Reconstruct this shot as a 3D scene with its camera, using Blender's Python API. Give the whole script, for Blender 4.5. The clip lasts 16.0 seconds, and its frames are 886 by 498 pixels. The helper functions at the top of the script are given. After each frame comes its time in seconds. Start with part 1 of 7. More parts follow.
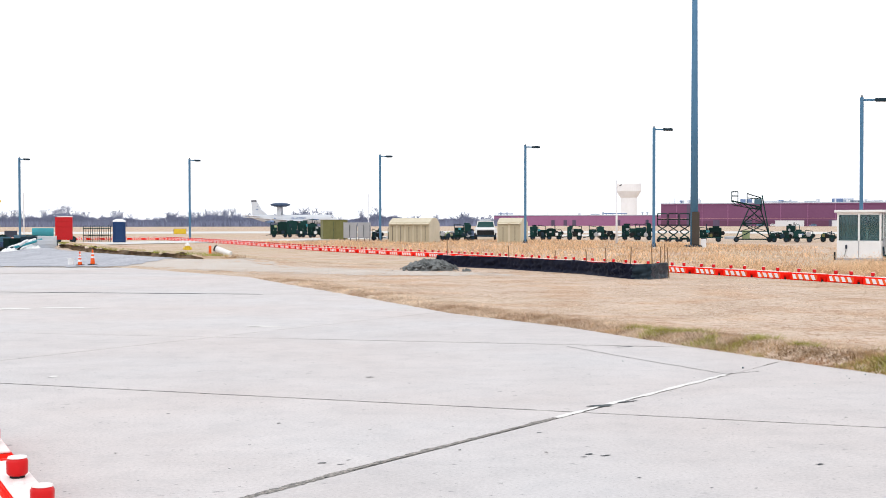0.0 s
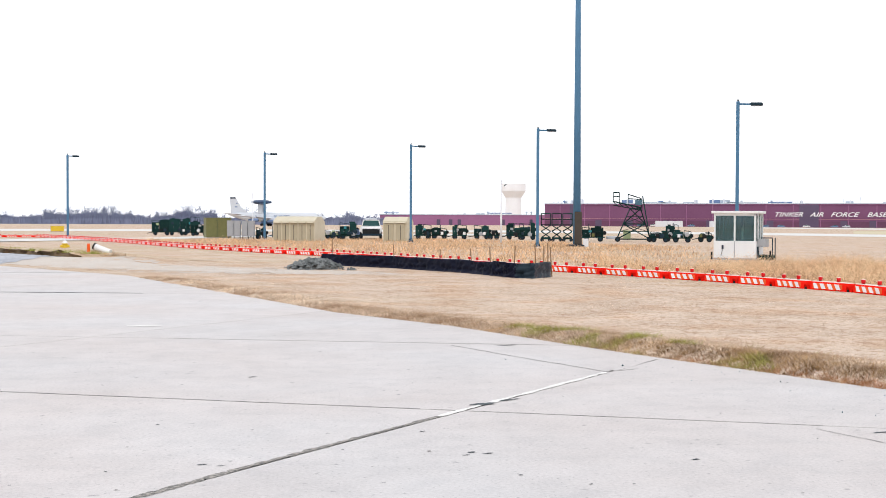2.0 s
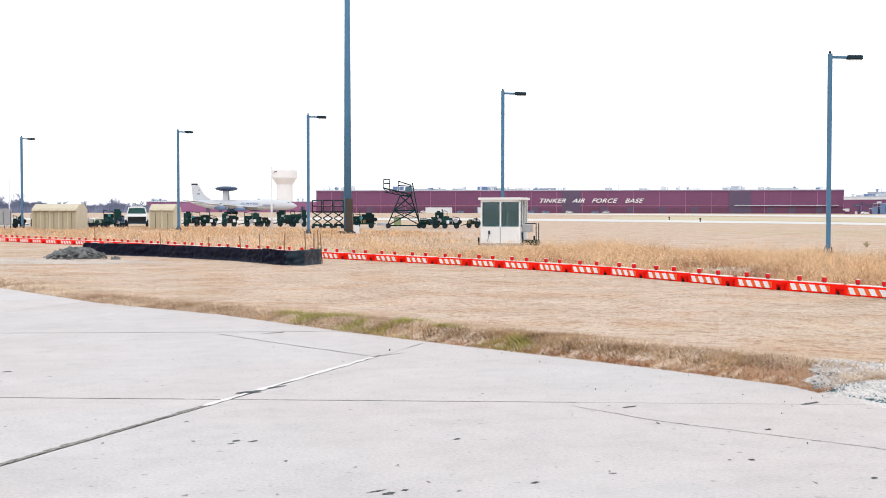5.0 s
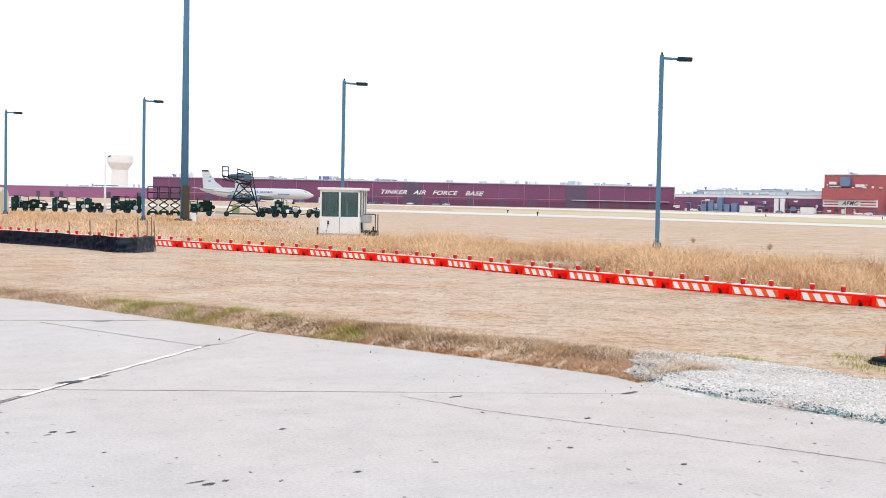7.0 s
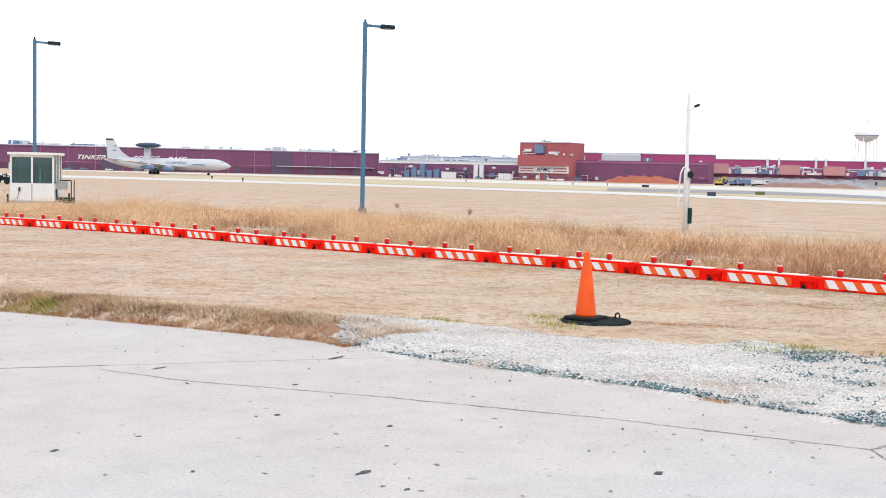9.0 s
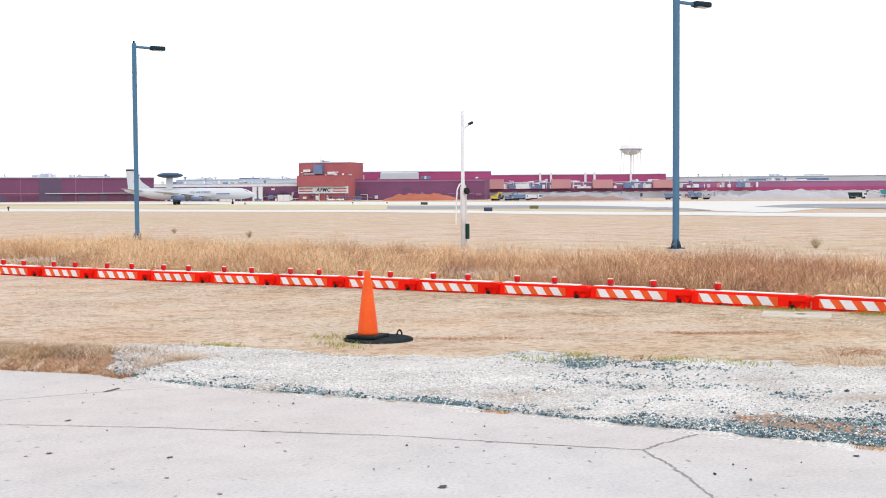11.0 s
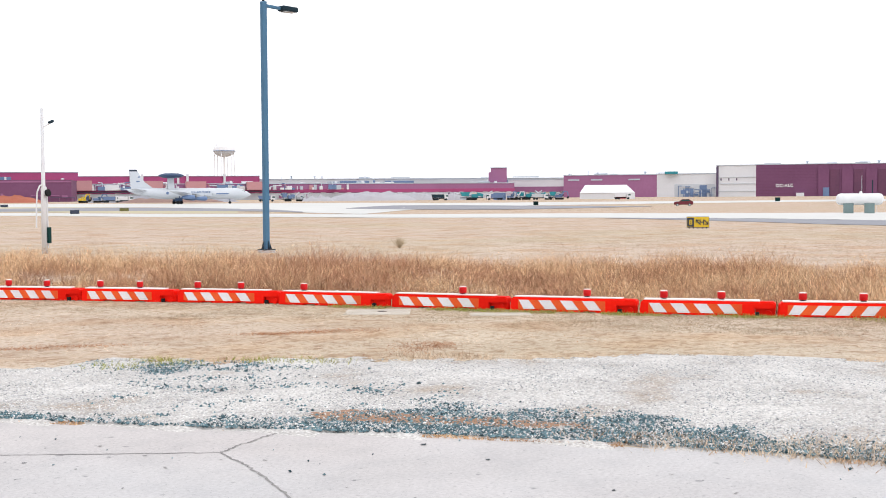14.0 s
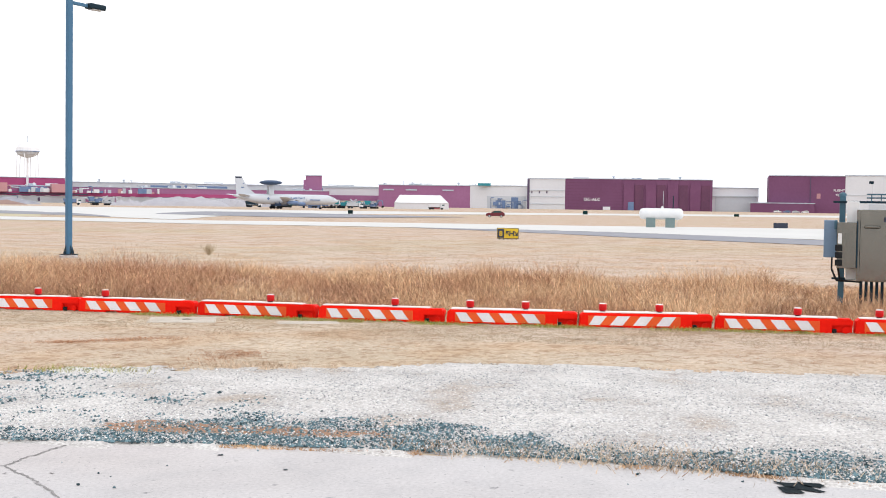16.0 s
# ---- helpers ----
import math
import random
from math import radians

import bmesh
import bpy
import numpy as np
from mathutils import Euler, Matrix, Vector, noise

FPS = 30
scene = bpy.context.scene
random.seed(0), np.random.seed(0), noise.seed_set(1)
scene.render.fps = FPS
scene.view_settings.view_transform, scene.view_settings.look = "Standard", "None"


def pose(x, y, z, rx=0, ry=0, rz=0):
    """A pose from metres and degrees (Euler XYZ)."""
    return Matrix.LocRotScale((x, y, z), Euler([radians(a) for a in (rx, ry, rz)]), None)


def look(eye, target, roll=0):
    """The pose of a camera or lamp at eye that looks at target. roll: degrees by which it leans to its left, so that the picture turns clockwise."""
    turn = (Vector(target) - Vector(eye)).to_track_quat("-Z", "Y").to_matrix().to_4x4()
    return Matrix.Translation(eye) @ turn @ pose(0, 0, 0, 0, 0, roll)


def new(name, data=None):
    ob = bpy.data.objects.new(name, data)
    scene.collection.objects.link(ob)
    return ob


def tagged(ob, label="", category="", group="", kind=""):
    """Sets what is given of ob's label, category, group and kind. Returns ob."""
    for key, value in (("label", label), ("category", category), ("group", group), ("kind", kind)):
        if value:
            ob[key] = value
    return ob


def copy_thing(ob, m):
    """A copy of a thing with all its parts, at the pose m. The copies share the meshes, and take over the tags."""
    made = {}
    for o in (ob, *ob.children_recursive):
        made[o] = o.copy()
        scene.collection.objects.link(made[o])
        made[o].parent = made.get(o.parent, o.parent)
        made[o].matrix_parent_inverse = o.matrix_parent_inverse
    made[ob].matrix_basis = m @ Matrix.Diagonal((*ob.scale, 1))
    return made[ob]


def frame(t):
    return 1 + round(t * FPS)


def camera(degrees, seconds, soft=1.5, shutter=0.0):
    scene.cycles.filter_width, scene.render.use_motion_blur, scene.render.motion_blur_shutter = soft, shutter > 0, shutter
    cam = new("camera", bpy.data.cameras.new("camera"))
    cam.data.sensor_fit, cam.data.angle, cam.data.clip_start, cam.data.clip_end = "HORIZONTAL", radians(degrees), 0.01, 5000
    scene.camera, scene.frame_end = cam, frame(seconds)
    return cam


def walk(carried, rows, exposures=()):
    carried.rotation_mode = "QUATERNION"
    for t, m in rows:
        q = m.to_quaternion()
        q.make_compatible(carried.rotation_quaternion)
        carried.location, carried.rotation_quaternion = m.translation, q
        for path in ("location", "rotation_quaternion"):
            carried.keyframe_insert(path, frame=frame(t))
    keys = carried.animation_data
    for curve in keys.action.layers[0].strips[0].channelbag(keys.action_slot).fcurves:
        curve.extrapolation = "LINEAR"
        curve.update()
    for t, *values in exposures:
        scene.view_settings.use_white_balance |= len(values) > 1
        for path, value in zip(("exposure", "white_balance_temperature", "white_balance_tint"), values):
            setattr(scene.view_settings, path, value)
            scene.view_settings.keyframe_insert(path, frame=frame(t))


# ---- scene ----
# camera: a person turning on the spot with a hand-held camera
CAM_ROWS = [
        (0, -0.000, 0.000, -0.000, -1.210, -0.078),
        (0.5, -0.000, 0.002, 1.222, -1.191, -0.013),
        (1, 0.012, 0.006, 2.900, -1.292, 0.143),
        (1.5, 0.014, 0.015, 4.051, -1.386, 0.308),
        (2, 0.019, 0.014, 5.383, -1.255, 0.231),
        (2.5, 0.035, 0.013, 7.560, -1.281, 0.122),
        (3, 0.043, 0.006, 9.154, -1.313, -0.034),
        (3.5, 0.054, -0.006, 10.406, -1.404, -0.164),
        (5.8, 0.086, -0.113, 18.648, -2.027, 0.013),
        (6, 0.092, -0.120, 19.155, -2.077, -0.017),
        (6.5, 0.149, -0.118, 21.672, -2.411, 0.390),
        (7, 0.169, -0.133, 23.587, -2.221, 1.127),
        (7.5, 0.188, -0.143, 26.534, -2.302, 1.548),
        (8, 0.185, -0.118, 30.966, -2.810, 1.704),
        (8.5, 0.190, -0.107, 34.360, -3.603, 1.553),
        (9, 0.199, -0.098, 37.389, -3.539, 1.185),
        (11.3, 0.258, -0.114, 48.766, -2.370, -0.622),
        (11.5, 0.282, -0.118, 49.537, -2.261, -0.763),
        (12, 0.276, -0.144, 52.484, -2.143, -0.711),
        (12.5, 0.294, -0.165, 55.699, -2.365, -0.649),
        (13, 0.305, -0.186, 59.885, -2.369, -0.472),
        (13.5, 0.313, -0.215, 63.208, -2.566, -0.448),
        (14, 0.312, -0.248, 66.534, -2.560, -0.369),
        (14.5, 0.312, -0.276, 69.275, -2.578, -0.224),
        (15, 0.324, -0.302, 72.011, -2.681, 0.079),
        (15.5, 0.325, -0.309, 73.792, -2.532, 0.428),
        (16, 0.359, -0.336, 75.262, -2.121, 0.796)]
cam = camera(40.01, 16.0, soft=0.95)


def cam_pose(x, y, yaw, pitch, roll):
    a, e = radians(yaw), radians(pitch)
    eye = Vector((x, y, 2.0))
    return look(eye, eye + Vector((math.sin(a) * math.cos(e), math.cos(a) * math.cos(e), math.sin(e))), roll)


walk(cam, [(t, cam_pose(*r)) for t, *r in CAM_ROWS])

# ---- light: bright overcast ----
world = bpy.data.worlds.new("sky")
scene.world = world
world.use_nodes = True
wn, wl = world.node_tree.nodes, world.node_tree.links
sky_tex = wn.new("ShaderNodeTexSky")
sky_tex.sky_type, sky_tex.sun_disc = "NISHITA", False
sky_tex.sun_elevation, sky_tex.sun_rotation = radians(48), radians(200)
sky_tex.air_density, sky_tex.dust_density, sky_tex.ozone_density = 1.0, 2.0, 1.0
sky_sat = wn.new("ShaderNodeHueSaturation")
sky_sat.inputs["Saturation"].default_value = 0.2
wl.new(sky_tex.outputs[0], sky_sat.inputs["Color"])
cloud = wn.new("ShaderNodeMix")
cloud.data_type = "RGBA"
cloud.inputs[0].default_value = 0.9
cloud.inputs[7].default_value = (7.6, 7.75, 8.1, 1)
wl.new(sky_sat.outputs[0], cloud.inputs[6])
wl.new(cloud.outputs[2], wn["Background"].inputs[0])
wn["Background"].inputs[1].default_value = 0.15
sun = new("sun", bpy.data.lights.new("sun", "SUN"))
sun.data.energy, sun.data.angle, sun.data.color = 0.6, radians(30), (1.0, 0.96, 0.9)
sun.matrix_world = look((math.sin(radians(200)) * 60, math.cos(radians(200)) * 60, 66), (0, 0, 0))
scene.view_settings.exposure = 0.18


# ---- materials ----
def mat(name, c1, c2=None, scale=3.0, fine=40.0, rough=0.8, bump=0.0, metal=0.0, vary=0.0, by="", grain=0.35, coat=0.0, spec=0.5, sharp=0.18):
    """Two-colour noise at a coarse and a fine scale, with bump; vary: value spread per object or island."""
    m = bpy.data.materials.new(name)
    m.use_nodes = True
    n, l = m.node_tree.nodes, m.node_tree.links
    b = n["Principled BSDF"]
    b.inputs["Roughness"].default_value, b.inputs["Metallic"].default_value = rough, metal
    b.inputs["Coat Weight"].default_value = coat
    b.inputs["Specular IOR Level"].default_value = spec
    c2 = c2 or tuple(c * 0.75 for c in c1)
    geo = n.new("ShaderNodeTexCoord")
    n1, n2 = n.new("ShaderNodeTexNoise"), n.new("ShaderNodeTexNoise")
    n1.inputs["Scale"].default_value, n2.inputs["Scale"].default_value = scale, fine
    n1.inputs["Detail"].default_value = 6
    n2.inputs["Detail"].default_value = 4
    for t in (n1, n2):
        l.new(geo.outputs["Object"], t.inputs["Vector"])
    add = n.new("ShaderNodeMix")
    add.data_type = "FLOAT"
    add.inputs[0].default_value = grain
    l.new(n1.outputs[0], add.inputs[2])
    l.new(n2.outputs[0], add.inputs[3])
    ramp = n.new("ShaderNodeValToRGB")
    ramp.color_ramp.elements[0].position, ramp.color_ramp.elements[1].position = 0.5 - sharp, 0.5 + sharp
    ramp.color_ramp.elements[0].color, ramp.color_ramp.elements[1].color = (*c2, 1), (*c1, 1)
    l.new(add.outputs[0], ramp.inputs[0])
    out = ramp.outputs[0]
    if vary:
        src = n.new("ShaderNodeObjectInfo").outputs["Random"] if by == "object" else n.new("ShaderNodeNewGeometry").outputs["Random Per Island"]
        rng = n.new("ShaderNodeMapRange")
        rng.inputs[3].default_value, rng.inputs[4].default_value = 1 - vary, 1 + vary
        l.new(src, rng.inputs[0])
        hsv = n.new("ShaderNodeHueSaturation")
        l.new(rng.outputs[0], hsv.inputs["Value"])
        l.new(out, hsv.inputs["Color"])
        out = hsv.outputs[0]
    l.new(out, b.inputs["Base Color"])
    if bump:
        bp = n.new("ShaderNodeBump")
        bp.inputs["Strength"].default_value, bp.inputs["Distance"].default_value = bump, 0.02
        l.new(n2.outputs[0], bp.inputs["Height"])
        l.new(bp.outputs[0], b.inputs["Normal"])
    return m


M = {}
M["grass"] = mat("mown_dry_grass", (0.66, 0.545, 0.455), (0.47, 0.36, 0.28), 0.5, 16.0, 0.95, 0.8, grain=0.55, spec=0.1, sharp=0.15)
M["blade"] = mat("dry_blades", (0.77, 0.63, 0.49), (0.40, 0.275, 0.185), 0.7, 3.0, 0.9, vary=0.33, by="island", spec=0.15, sharp=0.11)
M["redblade"] = mat("reddish_dead_blades", (0.52, 0.27, 0.14), (0.34, 0.15, 0.075), 1.0, 5.0, 0.9, vary=0.5, by="island", spec=0.1)
# Dead stalks, darkened further for the shade low in the grass.
M["darkstalk"] = mat("shaded_dead_stalks", (0.36, 0.21, 0.13), (0.20, 0.10, 0.065), 0.7, 3.0, 0.9, vary=0.55, by="island", spec=0.1)
M["tall"] = mat("tall_dry_grass", (0.82, 0.56, 0.335), (0.47, 0.28, 0.16), 0.5, 1.8, 0.9, vary=0.5, by="island", spec=0.1, sharp=0.11)
M["pale_tall"] = mat("bleached_tall_grass", (0.91, 0.72, 0.49), (0.73, 0.51, 0.31), 0.6, 2.5, 0.9, vary=0.3, by="island", spec=0.1)
M["red_tall"] = mat("rusty_tall_grass", (0.58, 0.33, 0.21), (0.34, 0.17, 0.105), 0.6, 2.5, 0.9, vary=0.5, by="island", spec=0.1)
M["green"] = mat("green_blades", (0.27, 0.31, 0.06), (0.42, 0.36, 0.12), 0.8, 4.0, 0.9, vary=0.45, by="island", spec=0.2)
# Brown thatch; its dark tone also holds the shadow under the turf overhang.
M["lip"] = mat("shaded_brown_thatch", (0.60, 0.405, 0.22), (0.15, 0.085, 0.042), 1.6, 7.0, 0.95, vary=0.5, by="island", spec=0.1, sharp=0.12)
M["weed"] = mat("dull_field_weeds", (0.56, 0.475, 0.33), (0.50, 0.39, 0.28), 0.25, 1.5, 0.95, vary=0.18, by="island", spec=0.1)
M["fieldgreen"] = mat("greenish_field_turf", (0.50, 0.46, 0.30), (0.58, 0.49, 0.36), 0.02, 0.2, 0.95, spec=0.1)
M["spill"] = mat("thin_grey_gravel", (0.58, 0.55, 0.52), (0.49, 0.41, 0.345), 0.6, 14.0, 0.95, 0.7, grain=0.55, spec=0.1)
# Brick darkened to stand in for shade on the far walls.
M["brick_d"] = mat("shaded_dark_brick", (0.17, 0.07, 0.125), (0.12, 0.055, 0.10), 0.08, 0.8, 0.85, spec=0.2)
M["bankearth"] = mat("dark_bank_earth", (0.20, 0.13, 0.075), (0.06, 0.045, 0.025), 1.5, 9.0, 0.95, 0.8, sharp=0.14)
M["soil"] = mat("red_clay_soil", (0.40, 0.24, 0.155), (0.28, 0.15, 0.085), 2.0, 20.0, 0.95, 0.6)
M["concrete"] = mat("worn_concrete", (0.612, 0.593, 0.595), (0.487, 0.468, 0.468), 0.9, 30.0, 0.85, 0.1, vary=0.02, by="object", grain=0.62, spec=0.25, sharp=0.17)


def pitted(m, layers):
    """Multiplies blotches of other tints into a material: (name, scale, full below, none above, tint)."""
    n, l = m.node_tree.nodes, m.node_tree.links
    b = n["Principled BSDF"]
    src = b.inputs["Base Color"].links[0].from_socket
    geo = n.new("ShaderNodeTexCoord")
    for kind, scale, lo, hi, tint in layers:
        t, r, x = n.new("ShaderNodeTexNoise"), n.new("ShaderNodeMapRange"), n.new("ShaderNodeMix")
        t.inputs["Scale"].default_value, t.inputs["Detail"].default_value = scale, 3
        l.new(geo.outputs["Object"], t.inputs["Vector"])
        r.inputs[1].default_value, r.inputs[2].default_value, r.inputs[3].default_value, r.inputs[4].default_value = lo, hi, 1, 0
        l.new(t.outputs[0], r.inputs[0])
        x.data_type, x.blend_type = "RGBA", "MULTIPLY"
        l.new(r.outputs[0], x.inputs[0])
        l.new(src, x.inputs[6])
        x.inputs[7].default_value = (*tint, 1)
        src = x.outputs[2]
    l.new(src, b.inputs["Base Color"])


pitted(M["concrete"], (("pit", 24.0, 0.26, 0.34, (0.58, 0.59, 0.60)), ("pinhole", 70.0, 0.30, 0.38, (0.66, 0.67, 0.68)), ("fleck", 8.0, 0.25, 0.33, (0.62, 0.63, 0.64)), ("rust", 0.16, 0.30, 0.62, (1.0, 0.945, 0.915)), ("worn", 3.0, 0.34, 0.54, (0.94, 0.945, 0.95))))
pitted(M["grass"], (("rusty", 0.42, 0.34, 0.52, (0.96, 0.86, 0.77)), ("thatch", 2.6, 0.32, 0.48, (0.80, 0.73, 0.67)), ("clump", 9.0, 0.34, 0.48, (0.70, 0.62, 0.55)), ("sward", 0.035, 0.36, 0.52, (0.95, 0.985, 0.92))))
M["seal"] = mat("joint_sealant", (0.12, 0.122, 0.12), (0.40, 0.37, 0.34), 22.0, 60.0, 0.95, 0.6, sharp=0.10, spec=0.08)
M["tar"] = mat("black_tar", (0.010, 0.016, 0.020), (0.03, 0.04, 0.045), 6.0, 40.0, 0.9, 0.3, spec=0.04)
M["grit"] = mat("grey_grit", (0.40, 0.41, 0.42), (0.17, 0.19, 0.20), 3.0, 30.0, 0.9, vary=0.5, by="island", spec=0.2)
M["coverslab"] = mat("dusty_cover_slab", (0.62, 0.57, 0.50), (0.44, 0.385, 0.32), 2.0, 16.0, 0.9, 0.3)
M["crackfill"] = mat("crack_dirt", (0.36, 0.34, 0.33), (0.20, 0.19, 0.19), 3.0, 25.0, 0.95)
M["whiteseal"] = mat("white_joint_paint", (0.80, 0.79, 0.77), (0.60, 0.58, 0.56), 3.0, 25.0, 0.7)
M["stain"] = mat("dark_spall", (0.045, 0.06, 0.07), (0.14, 0.15, 0.155), 5.0, 40.0, 0.9, spec=0.08)
M["asphalt"] = mat("old_asphalt", (0.47, 0.48, 0.52), (0.27, 0.28, 0.32), 0.5, 5.0, 0.9, 0.4, grain=0.6, sharp=0.13)
M["runway"] = mat("pale_runway_concrete", (0.66, 0.65, 0.63), (0.58, 0.57, 0.55), 0.05, 0.6, 0.8)
M["shoulder"] = mat("grey_asphalt_shoulder", (0.30, 0.30, 0.33), (0.24, 0.24, 0.27), 0.05, 0.6, 0.9)
M["gravel"] = mat("pale_crushed_gravel", (0.76, 0.735, 0.71), (0.40, 0.37, 0.355), 0.9, 34.0, 0.95, 1.0, grain=0.66, spec=0.2, sharp=0.13)
pitted(M["gravel"], (("mud", 0.9, 0.28, 0.42, (0.90, 0.80, 0.70)), ("wet", 5.0, 0.28, 0.40, (0.70, 0.71, 0.73))))
M["stone"] = mat("pale_stones", (0.70, 0.685, 0.67), (0.46, 0.45, 0.455), 2.0, 12.0, 0.9, vary=0.4, by="island", spec=0.15)
M["dstone"] = mat("dark_stones", (0.19, 0.29, 0.32), (0.035, 0.075, 0.095), 9.0, 30.0, 0.85, vary=0.65, by="island", spec=0.2, sharp=0.22)
M["rubble"] = mat("grey_rubble", (0.20, 0.21, 0.21), (0.10, 0.11, 0.11), 1.0, 8.0, 0.95, 0.6, vary=0.4, by="island")
M["orange"] = mat("orange_red_plastic", (0.90, 0.014, 0.004), (0.78, 0.009, 0.003), 2.0, 20.0, 0.6, vary=0.1, by="object", spec=0.1)
M["stripe_o"] = mat("reflective_orange", (0.84, 0.12, 0.02), (0.74, 0.085, 0.014), 3.0, 30.0, 0.5, spec=0.3)
M["stripe_w"] = mat("reflective_white", (0.84, 0.84, 0.90), (0.70, 0.69, 0.72), 3.0, 30.0, 0.45)
# White for upward faces: the sky's reflection is put into the plastic's colour.
M["white_pl"] = mat("sky_white_plastic", (0.88, 0.83, 0.82), (0.76, 0.66, 0.63), 3.0, 20.0, 0.5)
M["red_lens"] = mat("red_lens", (0.66, 0.006, 0.008), (0.54, 0.005, 0.007), 3.0, 20.0, 0.4, spec=0.25)
M["black"] = mat("black_rubber", (0.012, 0.014, 0.016), (0.024, 0.025, 0.026), 6.0, 40.0, 0.75, 0.1, spec=0.15)
M["silt"] = mat("black_silt_fabric", (0.004, 0.006, 0.016), (0.009, 0.011, 0.026), 1.0, 9.0, 0.6, 0.3, spec=0.08)
M["cone"] = mat("orange_cone_plastic", (0.84, 0.115, 0.008), (0.74, 0.075, 0.005), 4.0, 30.0, 0.5, spec=0.3)
M["steel"] = mat("blue_grey_galvanised_steel", (0.085, 0.20, 0.33), (0.065, 0.16, 0.27), 0.8, 18.0, 0.6, spec=0.2)
M["dsteel"] = mat("dark_steel", (0.012, 0.03, 0.045), (0.022, 0.042, 0.06), 2.0, 20.0, 0.65, spec=0.12)
M["stainless"] = mat("stainless_sheet", (0.25, 0.235, 0.205), (0.18, 0.175, 0.155), 0.8, 6.0, 0.22, metal=0.95)
M["thatch"] = mat("dull_matted_thatch", (0.46, 0.365, 0.25), (0.24, 0.185, 0.115), 0.8, 4.0, 0.95, vary=0.4, by="island", spec=0.05)
M["film"] = mat("glossy_black_film", (0.010, 0.022, 0.034), (0.018, 0.034, 0.05), 3.0, 20.0, 0.4, 0.4, spec=0.16)
M["greybox"] = mat("grey_blue_enclosure", (0.17, 0.27, 0.39), (0.14, 0.22, 0.33), 2.0, 20.0, 0.5)
M["bluepost"] = mat("blue_grey_post", (0.055, 0.14, 0.20), (0.04, 0.11, 0.16), 2.0, 20.0, 0.55)
M["white"] = mat("white_paint", (0.80, 0.80, 0.80), (0.70, 0.71, 0.72), 1.5, 14.0, 0.5)
M["whitep"] = mat("white_pole_paint", (0.74, 0.74, 0.76), (0.62, 0.62, 0.65), 1.5, 14.0, 0.5)
M["glass"] = mat("booth_tinted_glass", (0.02, 0.07, 0.07), (0.03, 0.085, 0.085), 1.0, 3.0, 0.08, spec=0.25)
M["pane"] = mat("clear_tinted_glass", (0.15, 0.29, 0.31), (0.12, 0.25, 0.27), 1.0, 3.0, 0.02)
M["pane"].node_tree.nodes["Principled BSDF"].inputs["Transmission Weight"].default_value = 0.8
M["saddle"] = mat("grey_green_concrete", (0.20, 0.27, 0.27), (0.16, 0.22, 0.22), 1.0, 9.0, 0.8)
M["olive"] = mat("olive_paint", (0.15, 0.145, 0.045), (0.12, 0.115, 0.035), 2.0, 12.0, 0.65)
M["green_d"] = mat("dark_green_paint", (0.007, 0.028, 0.028), (0.011, 0.040, 0.038), 1.5, 12.0, 0.7, vary=0.5, by="object", spec=0.08)
M["green_l"] = mat("pale_green_paint", (0.38, 0.46, 0.24), (0.30, 0.36, 0.2), 1.5, 12.0, 0.6)
M["beige"] = mat("beige_sheet_metal", (0.60, 0.54, 0.41), (0.52, 0.46, 0.34), 1.0, 9.0, 0.6)
# Darker copy of the beige, with the shade on the doors in its colour.
M["beige_d"] = mat("beige_shaded_door", (0.44, 0.38, 0.27), (0.38, 0.33, 0.23), 1.0, 9.0, 0.6)
M["greycab"] = mat("grey_cabinet_paint", (0.38, 0.39, 0.41), (0.32, 0.33, 0.35), 1.0, 9.0, 0.55)
M["redbox"] = mat("red_painted_steel", (0.50, 0.006, 0.010), (0.42, 0.005, 0.008), 1.0, 9.0, 0.5, spec=0.3)
M["toilet"] = mat("blue_toilet_plastic", (0.016, 0.048, 0.14), (0.012, 0.036, 0.11), 1.0, 9.0, 0.5, spec=0.2)
M["yellow"] = mat("yellow_paint", (0.72, 0.50, 0.02), (0.62, 0.42, 0.02), 2.0, 12.0, 0.5)
M["teal"] = mat("teal_paint", (0.02, 0.28, 0.33), (0.02, 0.20, 0.25), 1.0, 9.0, 0.6)
# Distance haze is painted into the brick: shifted to mauve, paler still in brick_f.
M["brick"] = mat("maroon_brick", (0.205, 0.086, 0.170), (0.168, 0.068, 0.135), 0.06, 0.7, 0.85, grain=0.4, spec=0.2)
M["brick_f"] = mat("haze_tinted_brick", (0.35, 0.155, 0.29), (0.295, 0.125, 0.24), 0.06, 0.7, 0.85, grain=0.4, spec=0.2)
M["brick_r"] = mat("bright_red_brick", (0.42, 0.13, 0.14), (0.34, 0.10, 0.115), 0.06, 0.7, 0.85, spec=0.2)
M["magenta"] = mat("crimson_cladding", (0.40, 0.06, 0.19), (0.33, 0.05, 0.155), 0.06, 0.7, 0.7)
M["pink"] = mat("pink_duct_housing", (0.52, 0.27, 0.29), (0.45, 0.23, 0.25), 0.1, 1.0, 0.8)
M["door_d"] = mat("dark_blue_door", (0.10, 0.07, 0.13), (0.085, 0.055, 0.11), 0.1, 1.0, 0.6)
M["hall_w"] = mat("white_hangar_cladding", (0.72, 0.73, 0.76), (0.64, 0.65, 0.69), 0.06, 0.8, 0.6)
M["hall_g"] = mat("pale_grey_cladding", (0.56, 0.59, 0.63), (0.48, 0.51, 0.56), 0.06, 0.8, 0.6)
M["roofkit"] = mat("rooftop_metal", (0.50, 0.55, 0.62), (0.40, 0.45, 0.52), 0.2, 1.0, 0.5)
